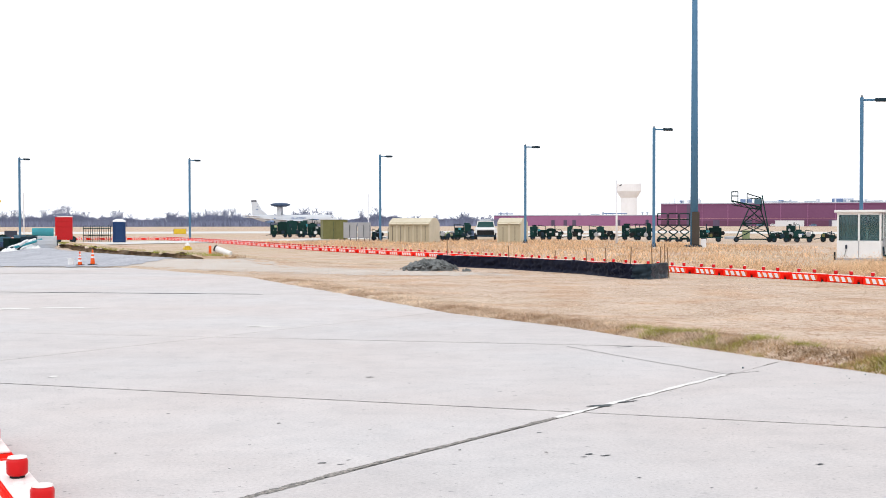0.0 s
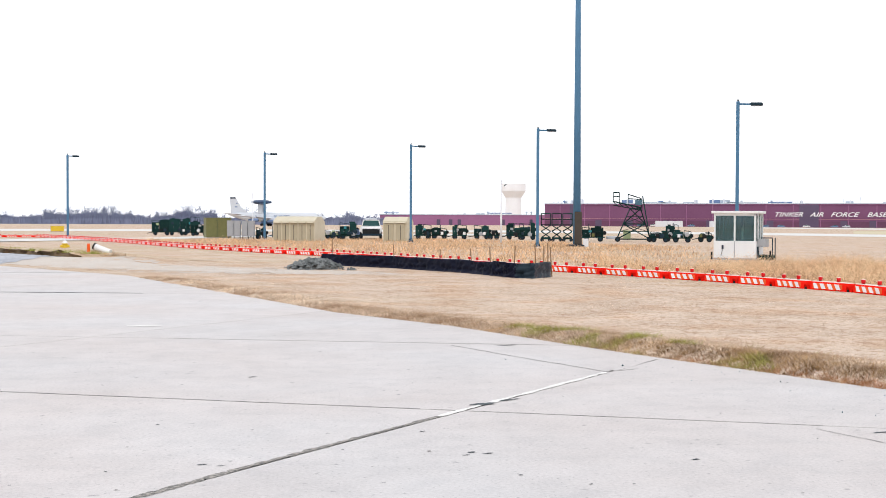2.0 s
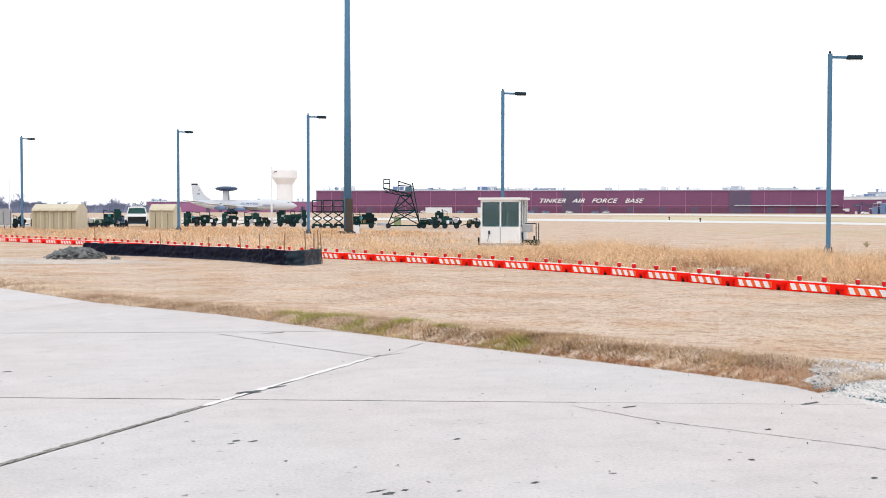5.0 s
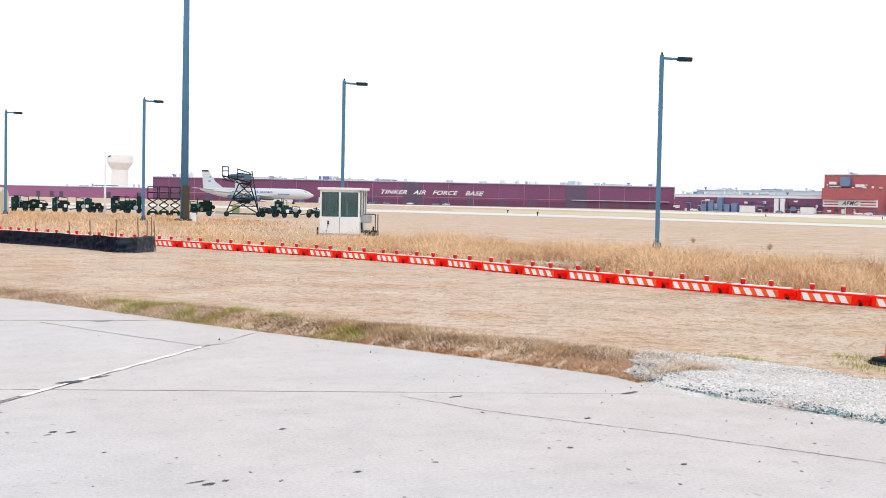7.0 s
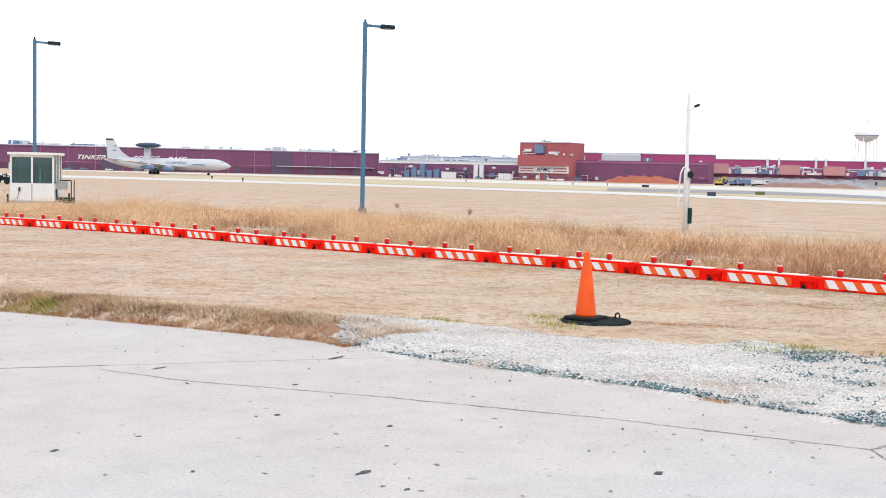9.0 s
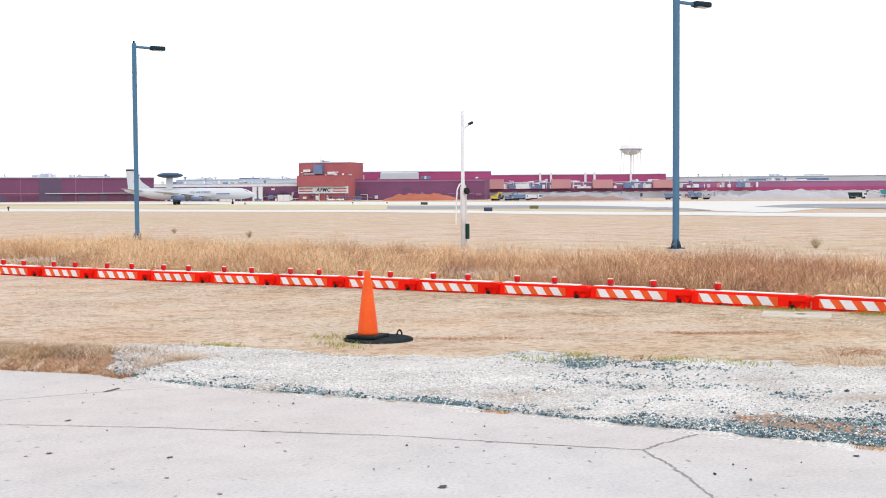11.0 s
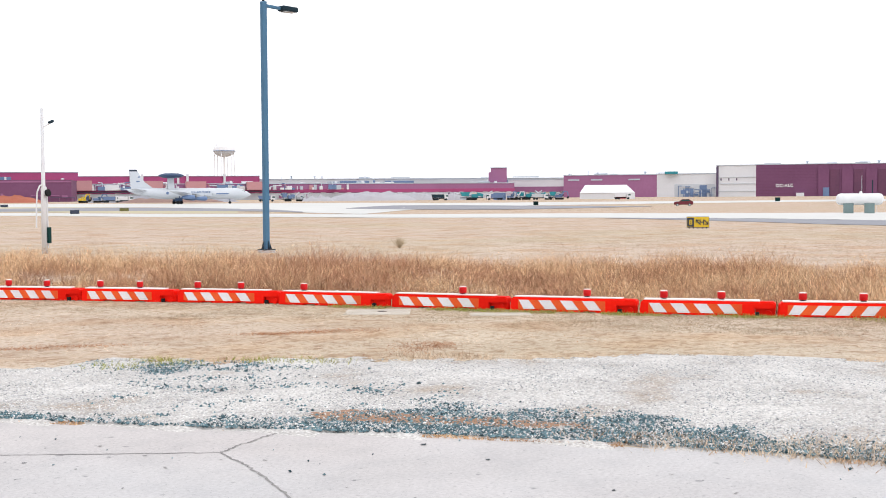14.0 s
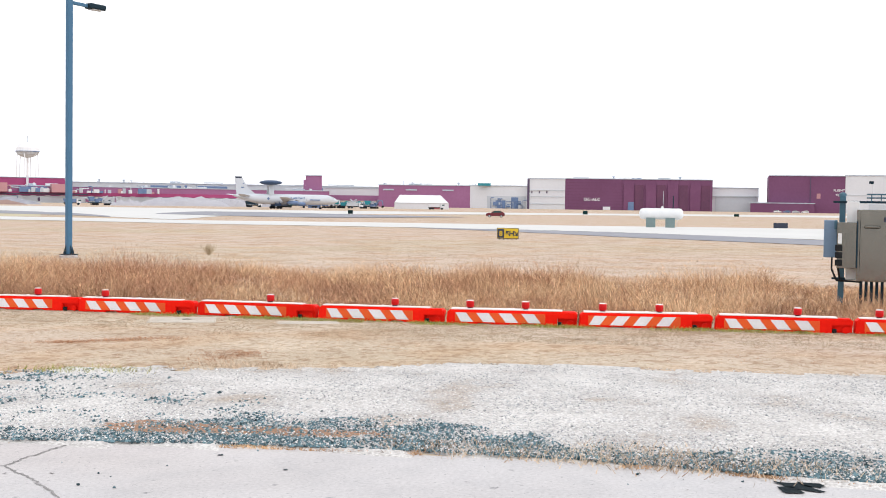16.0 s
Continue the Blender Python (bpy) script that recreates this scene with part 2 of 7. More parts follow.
M["bluekit"] = mat("blue_grey_plant", (0.15, 0.23, 0.40), (0.11, 0.17, 0.31), 0.2, 1.0, 0.6)
M["jet"] = mat("pale_grey_aircraft_paint", (0.58, 0.61, 0.66), (0.53, 0.56, 0.61), 0.15, 1.5, 0.4)
M["jet_d"] = mat("dark_aircraft_paint", (0.03, 0.065, 0.14), (0.022, 0.05, 0.115), 0.2, 2.0, 0.5)
M["text_d"] = mat("dark_lettering", (0.03, 0.04, 0.07), None, 1.0, 5.0, 0.6)
M["text_w"] = mat("white_lettering", (0.84, 0.84, 0.86), (0.78, 0.78, 0.8), 0.2, 2.0, 0.6)
M["car"] = mat("red_car_paint", (0.15, 0.004, 0.018), (0.12, 0.003, 0.014), 1.0, 5.0, 0.35, coat=0.3)
# Twigs take a pale blue-grey that holds the haze of the distance.
M["trees"] = mat("hazed_twigs", (0.225, 0.25, 0.36), (0.17, 0.195, 0.295), 0.02, 0.2, 0.95, vary=0.25, by="island", spec=0.0)
M["wood"] = mat("weathered_stakes", (0.26, 0.16, 0.09), (0.2, 0.12, 0.06), 3.0, 20.0, 0.9)
M["brownbox"] = mat("brown_post_sleeve", (0.055, 0.042, 0.03), (0.04, 0.03, 0.025), 2.0, 10.0, 0.7)
M["dirt"] = mat("brown_earth_heap", (0.33, 0.22, 0.19), (0.26, 0.17, 0.15), 0.1, 0.8, 0.95)
M["reddirt"] = mat("red_earth_heap", (0.42, 0.14, 0.09), (0.36, 0.11, 0.07), 0.1, 0.8, 0.95)
M["greyrock"] = mat("grey_rock_heap", (0.38, 0.38, 0.42), (0.26, 0.26, 0.30), 0.3, 1.5, 0.95)
M["sandheap"] = mat("pale_sand_heap", (0.45, 0.44, 0.47), (0.40, 0.39, 0.43), 0.1, 0.8, 0.95)


# ---- building blocks ----
TURN = ([0, 10, 20, 30, 37, 49, 56, 66, 75], [0, 0.05, 0.09, 0.185, 0.2, 0.26, 0.29, 0.31, 0.36], [0, 0, -0.11, -0.12, -0.1, -0.115, -0.165, -0.25, -0.34])


def P(az, d):
    """Plan place from a bearing and a distance, taken from the spot where the eye stands when it turns that way."""
    return d * math.sin(radians(az)) + float(np.interp(az, TURN[0], TURN[1])), d * math.cos(radians(az)) + float(np.interp(az, TURN[0], TURN[2]))


def smooth(a, b, x):
    u = min(max((x - a) / (b - a), 0), 1)
    return u * u * (3 - 2 * u)


PROFILE = ([0, 13, 22, 80, 133, 267, 480, 700, 900, 5000], [0, 0, -0.15, -0.22, -0.3, -0.85, -1.0, -0.6, 0, 0])


def terrain(x, y):
    """The land falls very gently towards the runway and rises again beyond it."""
    return float(np.interp(math.hypot(x, y), *PROFILE)) * smooth(5, 45, math.degrees(math.atan2(x, y)) if y > -abs(x) or x > 0 else 0)


APRON = [(8.5, -40), (9.3, -6), (9.62, -0.6), (9.7, 1.1), (9.6, 2.6), (9.4, 3.8), (9.1, 5.2), (8.85, 6.33), (8.63, 7.84), (8.2, 9.18),
         (7.8, 10.6), (7.67, 12.13), (6.74, 14.17), (5.8, 16.05), (4.85, 17.85), (3.9, 19.9), (2.4, 23.4), (0.2, 27.0), (-3.0, 35.0),
         (-7.3, 45.5), (-12.0, 52.0), (-14.5, 55.4), (-30, 57.5), (-80, 61), (-80, -40)]


def inside(x, y, poly):
    hit, j = False, len(poly) - 1
    for i in range(len(poly)):
        (xi, yi), (xj, yj) = poly[i], poly[j]
        if (yi > y) != (yj > y) and x < (xj - xi) * (y - yi) / (yj - yi) + xi:
            hit = not hit
        j = i
    return hit


def edge_gap(x, y, poly):
    best = 1e9
    for (ax, ay), (bx, by) in zip(poly, poly[1:]):
        dx, dy = bx - ax, by - ay
        u = min(max(((x - ax) * dx + (y - ay) * dy) / (dx * dx + dy * dy), 0), 1)
        best = min(best, math.hypot(x - ax - u * dx, y - ay - u * dy))
    return best


LIP = APRON[9:22]
FARLIP = [(-31.4, 99), (-24, 82), (-19.5, 72), (-15.5, 65.5), (-12.3, 60.8), (-11.2, 59.4)]


def ground_z(x, y):
    """Ground surface outside the slabs: terrain plus the turf bank that stands above the concrete edge."""
    z = terrain(x, y)
    if -35 < x < 12 and 5 < y < 105:
        d = edge_gap(x, y, LIP)
        if d < 3:
            k = smooth(9.5, 13.5, y) * (1 - 0.65 * smooth(16, 24, y)) * (1 - smooth(40, 46, y))
            z += k * 0.2 * smooth(0, 0.5, d) * (1 - 0.75 * smooth(0.8, 3, d)) * (0.95 + 0.12 * noise.noise((x * 0.7, y * 0.7, 0)))
        d = edge_gap(x, y, FARLIP)
        if d < 6:
            z += 0.3 * smooth(0.3, 1.2, d) * (1 - smooth(1.5, 6, d))
    return z


def box(bm, x, y, z, sx, sy, sz, bevel=0.0, rot=None):
    """A box centred on x, y with its foot at z."""
    m = Matrix.Translation((x, y, z + sz / 2))
    if rot is not None:
        m = m @ rot
    r = bmesh.ops.create_cube(bm, size=1, matrix=m @ Matrix.Diagonal((sx, sy, sz, 1)))
    if bevel:
        edges = list({e for v in r["verts"] for e in v.link_edges})
        bmesh.ops.bevel(bm, geom=edges, offset=bevel, segments=2, affect="EDGES", profile=0.5)
    return bm


def rod(bm, a, b, r, r2=None, n=8):
    a, b = Vector(a), Vector(b)
    d = b - a
    m = Matrix.Translation((a + b) / 2) @ d.to_track_quat("Z", "Y").to_matrix().to_4x4()
    bmesh.ops.create_cone(bm, cap_ends=True, segments=n, radius1=r, radius2=r if r2 is None else r2, depth=d.length, matrix=m)
    return bm


def lathe(bm, profile, n=24, m=None, sy=1.0):
    """Turns (radius, height) pairs round z."""
    m = m or Matrix()
    rings = [[bm.verts.new(m @ Vector((r * math.cos(2 * math.pi * i / n), sy * r * math.sin(2 * math.pi * i / n), z))) for i in range(n)] for r, z in profile]
    for a, b in zip(rings, rings[1:]):
        for i in range(n):
            bm.faces.new((a[i], a[(i + 1) % n], b[(i + 1) % n], b[i]))
    bm.faces.new(rings[0][::-1])
    bm.faces.new(rings[-1])
    return bm


def prism(bm, outline, y0, y1):
    """An x-z outline drawn out along y."""
    a = [bm.verts.new((x, y0, z)) for x, z in outline]
    b = [bm.verts.new((x, y1, z)) for x, z in outline]
    n = len(outline)
    for i in range(n):
        bm.faces.new((a[i], a[(i + 1) % n], b[(i + 1) % n], b[i]))
    bm.faces.new(a[::-1])
    bm.faces.new(b)
    bmesh.ops.recalc_face_normals(bm, faces=bm.faces)
    return bm


def B():
    return bmesh.new()


def mesh_of(name, bm, material, shade=False):
    me = bpy.data.meshes.new(name)
    bm.to_mesh(me)
    bm.free()
    me.materials.append(material)
    if shade:
        for f in me.polygons:
            f.use_smooth = True
    return me


def part(name, bm, material, parent, label="", shade=False):
    ob = new(name, mesh_of(name, bm, material, shade))
    ob.parent = parent
    if label:
        ob["label"] = label
    return ob


def thing(name, label, category, at, rz=0.0, group="", z=None):
    ob = new(name)
    ob.matrix_world = pose(at[0], at[1], ground_z(*at[:2]) if z is None else z, 0, 0, rz)
    return tagged(ob, label, category, group)


def solo(name, bm, material, label, category="", kind="", group="", shade=False):
    return tagged(new(name, mesh_of(name, bm, material, shade)), label, category, group, kind)


def sheet(name, verts, faces, material, label, kind="stuff", category="", shade=False):
    me = bpy.data.meshes.new(name)
    me.from_pydata(verts, [], faces)
    me.materials.append(material)
    if shade:
        me.polygons.foreach_set("use_smooth", [True] * len(me.polygons))
    return tagged(new(name, me), label, category, "", kind)


def lettering(name, words, size, material, parent, at, rz, shear=0.0, depth=0.02, spread=1.0, wide=1.0, bold=0.02):
    cu = bpy.data.curves.new(name, "FONT")
    cu.body, cu.size, cu.shear, cu.extrude, cu.align_x, cu.space_character = words, size, shear, depth, "CENTER", spread
    cu.offset = size * bold
    tmp = new(name + "_shape", cu)
    bpy.context.view_layer.update()
    me = bpy.data.meshes.new_from_object(tmp.evaluated_get(bpy.context.evaluated_depsgraph_get()))
    bpy.data.objects.remove(tmp)
    bpy.data.curves.remove(cu)
    me.materials.clear()
    me.materials.append(material)
    ob = new(name, me)
    ob.parent = parent
    ob.matrix_local = Matrix.Translation(at) @ pose(0, 0, 0, 90, 0, rz) @ Matrix.Diagonal((wide, 1, 1, 1))
    return ob


# ---- ground ----
def ground_sheet():
    azs = [a for a in np.arange(-28, 106, 0.75)] + [a for a in np.arange(106, 332, 6)]
    rs, r = [], 0.8
    while r < 4500:
        rs.append(r)
        r += 0.32 if 7 < r < 32 else 0.6 if r < 60 else r * 0.03
    verts = [(0, 0, -0.2)]
    for r in rs:
        for a in azs:
            x, y = r * math.sin(radians(a)), r * math.cos(radians(a))
            verts.append((x, y, (-0.02 if edge_gap(x, y, APRON) < 0.6 else -0.12) if inside(x, y, APRON) else ground_z(x, y)))
    n = len(azs)
    faces = [(0, 1 + (i + 1) % n, 1 + i) for i in range(n)]
    for k in range(len(rs) - 1):
        for i in range(n):
            a, b = 1 + k * n + i, 1 + k * n + (i + 1) % n
            faces.append((a, b, b + n, a + n))
    return sheet("ground", verts, faces, M["grass"], "mown dry straw-coloured grass field", "structure", "ground", True)


def clip(poly, px, py, nx, ny):
    """Keeps the side of a polygon where (p - (px, py)) . n >= 0."""
    out = []
    for (ax, ay), (bx, by) in zip(poly, poly[1:] + poly[:1]):
        da, db = (ax - px) * nx + (ay - py) * ny, (bx - px) * nx + (by - py) * ny
        if da >= 0:
            out.append((ax, ay))
        if (da >= 0) != (db >= 0):
            u = da / (da - db)
            out.append((ax + u * (bx - ax), ay + u * (by - ay)))
    return out


def apron():
    top = tagged(new("pavement"), "pale worn concrete apron with sealed slab joints", "pavement", "", "structure")
    bm = B()
    f = bm.faces.new([bm.verts.new((x, y, -0.03)) for x, y in APRON])
    bmesh.ops.recalc_face_normals(bm, faces=[f])
    if f.normal.z < 0:
        f.normal_flip()
    part("joint_filler", bm, M["seal"], top, "dark joint sealant")
    # joints: (point, direction, half width)
    across = [((1.3, -8.0), (1, -0.3)), ((1.3, 12.87), (1, -0.345)), ((0.3, 20.4), (1, -0.235)), ((-5.4, 34.4), (1, -0.17)), ((-5.4, 47.5), (1, -0.13))]
    along = [((-44, 10), (1, 1.5)), ((-28.2, 10), (1, 1.5)), ((-12.0, 9.5), (1, 1.5)), ((1.2, 12.5), (1, 1.38))]

    def half(line, side, gap):
        (px, py), (dx, dy) = line
        l = math.hypot(dx, dy)
        nx, ny = -dy / l * side, dx / l * side
        return px + nx * gap, py + ny * gap, nx, ny
    for i in range(len(across) + 1):
        for j in range(len(along) + 1):
            poly = list(APRON)
            if i > 0:
                poly = clip(poly, *half(across[i - 1], 1, 0.014))
            if i < len(across) and poly:
                poly = clip(poly, *half(across[i], -1, 0.014))
            if j > 0 and poly:
                poly = clip(poly, *half(along[j - 1], -1, 0.032 if j == 4 else 0.012))
            if j < len(along) and poly:
                poly = clip(poly, *half(along[j], 1, 0.032 if j == 3 else 0.012))
            if len(poly) < 3:
                continue
            bm = B()
            a = [bm.verts.new((x, y, 0)) for x, y in poly]
            b = [bm.verts.new((x, y, -0.2)) for x, y in poly]
            f = bm.faces.new(a)
            f.normal_update()
            flip = f.normal.z < 0
            if flip:
                f.normal_flip()
            for k in range(len(a)):
                q = (a[k], b[k], b[(k + 1) % len(a)], a[(k + 1) % len(a)])
                bm.faces.new(q[::-1] if flip else q)
            part("slab", bm, M["concrete"], top)
    return top


def ribbon(name, pts, width, material, label, parent=None, z=0.004, wob=0.0, steps=8):
    """A thin strip lying on the slabs along a line."""
    rnd = random.Random(len(pts) * 7 + int(pts[0][0] * 100))
    line = []
    for (ax, ay), (bx, by) in zip(pts, pts[1:]):
        for k in range(steps):
            u = k / steps
            line.append((ax + (bx - ax) * u + rnd.uniform(-wob, wob), ay + (by - ay) * u + rnd.uniform(-wob, wob)))
    line.append(pts[-1])
    verts, faces = [], []
    for k, (x, y) in enumerate(line):
        ax, ay = line[max(k - 1, 0)]
        bx, by = line[min(k + 1, len(line) - 1)]
        l = math.hypot(bx - ax, by - ay) or 1
        w = width * rnd.uniform(0.55, 1.3) / 2 if wob else width / 2
        nx, ny = -(by - ay) / l * w, (bx - ax) / l * w
        verts += [(x + nx, y + ny, z), (x - nx, y - ny, z)]
        if k:
            faces.append((2 * k - 2, 2 * k - 1, 2 * k + 1, 2 * k))
    me = bpy.data.meshes.new(name)
    me.from_pydata(verts, [], faces)
    me.materials.append(material)
    ob = new(name, me)
    ob.parent = parent
    ob["label"] = label
    return ob


def blotch(name, x, y, a, b, turn, material, label, parent, z=0.005, seed=0):
    rnd = random.Random(seed)
    n = 14
    verts = [(x, y, z)]
    for k in range(n):
        r = rnd.uniform(0.6, 1.2)
        u, v = a * r * math.cos(2 * math.pi * k / n), b * r * math.sin(2 * math.pi * k / n)
        c, s = math.cos(turn), math.sin(turn)
        verts.append((x + u * c - v * s, y + u * s + v * c, z))
    me = bpy.data.meshes.new(name)
    me.from_pydata(verts, [], [(0, 1 + k, 1 + (k + 1) % n) for k in range(n)])
    me.materials.append(material)
    ob = new(name, me)
    ob.parent = parent
    ob["label"] = label
    return ob


def drape(name, poly, material, label, step, lift=0.012, rag=0.25, kind="structure", category="ground"):
    """A ragged-edged sheet that follows the ground inside a plan outline."""
    xs, ys = [p[0] for p in poly], [p[1] for p in poly]
    nx, ny = int((max(xs) - min(xs)) / step) + 2, int((max(ys) - min(ys)) / step) + 2
    index, verts, faces = {}, [], []

    def vert(i, j):
        if (i, j) not in index:
            x, y = min(xs) + i * step, min(ys) + j * step
            index[i, j] = len(verts)
            verts.append((x, y, -0.012 if inside(x, y, APRON) else ground_z(x, y) + lift))
        return index[i, j]
    for i in range(nx):
        for j in range(ny):
            x, y = min(xs) + (i + 0.5) * step, min(ys) + (j + 0.5) * step
            w = noise.noise((x * 1.3, y * 1.3, 3)) * rag * 2 + noise.noise((x * 5, y * 5, 5)) * rag
            if inside(x + w, y + w * 0.6, poly) and (not inside(x, y, APRON) or edge_gap(x, y, APRON) < 0.45):
                faces.append((vert(i, j), vert(i + 1, j), vert(i + 1, j + 1), vert(i, j + 1)))
    return sheet(name, verts, faces, material, label, kind, category, True)


def strip(name, rows, material, label, lift, category="runway", n=6):
    """Paving across the field: rows of (bearing, near, far)."""
    verts, faces = [], []
    az = np.arange(rows[0][0], rows[-1][0] + 0.01, 0.75)
    near = np.interp(az, [r[0] for r in rows], [r[1] for r in rows])
    far = np.interp(az, [r[0] for r in rows], [r[2] for r in rows])
    for a, p, q in zip(az, near, far):
        for k in range(n + 1):
            x, y = P(a, p + (q - p) * k / n)
            verts.append((x, y, terrain(x, y) + lift))
    for i in range(len(az) - 1):
        for k in range(n):
            a = i * (n + 1) + k
            faces.append((a, a + n + 1, a + n + 2, a + 1))
    return sheet(name, verts, faces, material, label, "structure", category)


ground_sheet()
pavement = apron()
drape("ground_asphalt", [(-80, 61.5), (-30, 58), (-14.5, 56), (-12.5, 60), (-16.5, 66), (-21, 71.5), (-26, 82), (-33, 98), (-60, 104), (-80, 104)], M["asphalt"], "grey asphalt yard beyond the concrete apron", 0.5, 0.02, 0.3, category="asphalt")
drape("ground_gravel_spill", [(-16, 57.5), (-9, 51), (-4, 47.5), (0.5, 46.5), (3, 46), (1, 49.5), (-3, 52.5), (-8, 57), (-12.5, 61)], M["spill"], "thin pale gravel spread over the turf", 0.25, 0.006, 0.9, category="gravel")
GRAVEL = [(7.2, 10.8), (8.1, 12.3), (8.5, 12.9), (9.5, 13.5), (10.1, 12.7), (10.8, 11.2), (11.6, 9.6), (12.6, 9.8), (12.8, 8.2), (13.5, 7.0), (14.0, 5.0), (15.4, 3.5), (16.2, -1.9), (17, -9), (8.6, -9), (9.0, 0), (8.8, 3.8), (8.3, 6.2), (7.8, 8.8)]
drape("ground_gravel", GRAVEL, M["gravel"], "pale compacted crushed-stone verge beside the concrete", 0.22, 0.02, 0.2, category="gravel")
SOIL = [(5.3, 16.0), (6.3, 14.0), (7.2, 12.0), (7.4, 11.0), (7.95, 11.9), (7.25, 13.3), (6.7, 14.35), (5.85, 16.0)]
drape("ground_soil", SOIL, M["soil"], "bare red clay along the turf bank", 0.15, 0.016, 0.2, category="soil")



def far_bank():
    """A torn turf bank that drops on to the asphalt yard."""
    px, py = [p[0] for p in FARLIP], [p[1] for p in FARLIP]
    cum = np.concatenate([[0], np.cumsum(np.hypot(np.diff(px), np.diff(py)))])
    verts, faces = [], []
    prof = ((-0.25, -0.03), (0.0, 0.08), (0.12, 0.30), (0.0, 0.46), (0.35, 0.54), (1.2, 0.50), (3.0, 0.36), (6.5, 0.0))
    n = 150
    for k in range(n + 1):
        u = cum[-1] * k / n
        x, y = float(np.interp(u, cum, px)), float(np.interp(u, cum, py))
        fade = smooth(0, 5, u) * smooth(cum[-1] + 1, cum[-1] - 3, u)
        for o, h in prof:
            w = 0.35 * noise.noise((u * 0.5, h * 2, 0)) + 0.2 * noise.noise((u * 1.7, h * 5, 4))
            qx, qy = x + 0.88 * (o + w), y + 0.47 * (o + w)
            verts.append((qx, qy, h * (0.25 + 0.75 * fade) * (1 + 0.4 * noise.noise((u * 0.8, 2, 2)))))
    m = len(prof)
    for k in range(n):
        for i in range(m - 1):
            a = k * m + i
            faces.append((a, a + m, a + m + 1, a + 1))
    bank = sheet("ground_bank", verts, faces, M["grass"], "torn turf bank above the asphalt yard", "structure", "bank")
    bank.data.materials.append(M["bankearth"])
    for f in bank.data.polygons:
        if f.index % (m - 1) < 3:
            f.material_index = 1


far_bank()

VERGE_SOIL = [(9.62, 5.0), (9.8, 4.2), (9.95, 3.2), (10.1, 2.6), (10.28, 2.8), (10.25, 3.8), (10.1, 4.6), (9.85, 5.2)]
drape("ground_soil_patch", VERGE_SOIL, M["soil"], "bare reddish soil showing through the stones", 0.05, 0.024, 0.16, category="soil")

# joints and cracks of the apron
ribbon("joint_paint", [(1.15, 12.45), (3.72, 15.98)], 0.085, M["whiteseal"], "white paint along the slab joint", pavement, 0.006, 0.012, 30)
ribbon("joint_seal", [(-1.6, 8.6), (-0.7, 9.9), (1.15, 12.45)], 0.075, M["seal"], "broken dark joint sealant", pavement, 0.004, 0.012, 40)
blotch("patch", 1.72, 13.25, 0.17, 0.075, 0.4, M["stain"], "dark patch on the joint", pavement, 0.008, 1)
blotch("patch", 2.05, 13.55, 0.16, 0.03, 0.6, M["stain"], "dark patch on the joint", pavement, 0.008, 2)
ribbon("crack", [(2.0, 19.7), (2.75, 18.05), (3.75, 16.05), (4.25, 16.35)], 0.026, M["crackfill"], "dirt-filled crack", pavement, 0.004, 0.012, 14)
ribbon("crack", [(4.75, 11.45), (5.2, 10.4), (5.85, 9.45), (6.3, 8.8), (6.65, 8.2), (7.4, 6.95), (7.8, 6.05), (8.25, 5.1)], 0.015, M["crackfill"], "dirt-filled crack", pavement, 0.004, 0.012, 18)
ribbon("repair", [(3.86, 16.18), (4.9, 17.62)], 0.075, M["concrete"], "cement patch along the joint", pavement, 0.003, 0.004, 6)
ribbon("crack", [(9.1, 5.1), (8.6, 5.12), (8.25, 5.1), (7.85, 4.55), (7.2, 3.85), (6.3, 3.0)], 0.018, M["crackfill"], "dirt-filled crack", pavement, 0.004, 0.016, 16)
def joint_line(p, slope, x0, x1, width, steps, material="crackfill"):
    pts = [(x, p[1] + slope * (x - p[0])) for x in np.linspace(x0, x1, steps)]
    ribbon("joint_seal", pts, width, M[material], "crumbling dark joint sealant", pavement, 0.004, 0.008, 14)


joint_line((1.3, 12.87), -0.345, -9.0, 1.0, 0.03, 9)
joint_line((1.3, 12.87), -0.345, 1.1, 4.9, 0.018, 6)
joint_line((0.3, 20.4), -0.235, -2.6, 3.6, 0.03, 6)
joint_line((-5.4, 34.4), -0.17, -16.0, -5.1, 0.17, 6, "tar")
joint_line((-5.4, 47.5), -0.13, -18.0, -8.5, 0.10, 4)
ribbon("joint_seal", [(-14.6, 55.3), (-20.5, 56.4), (-30, 57.4)], 0.22, M["tar"], "dark seam at the end of the concrete", pavement, 0.004, 0.03, 12)
rs = random.Random(11)
for k in range(230):
    a, d = rs.uniform(-20, 96), rs.uniform(7.2, 20) if k % 3 else rs.uniform(7, 11)
    x, y = P(a, d)
    if inside(x + 0.3, y + 0.3, APRON):
        blotch("spall", x, y, rs.uniform(0.008, 0.035), rs.uniform(0.005, 0.016), rs.uniform(0, 3), M["stain" if k % 3 else "crackfill"], "dark spall in the concrete", pavement, 0.005, k)
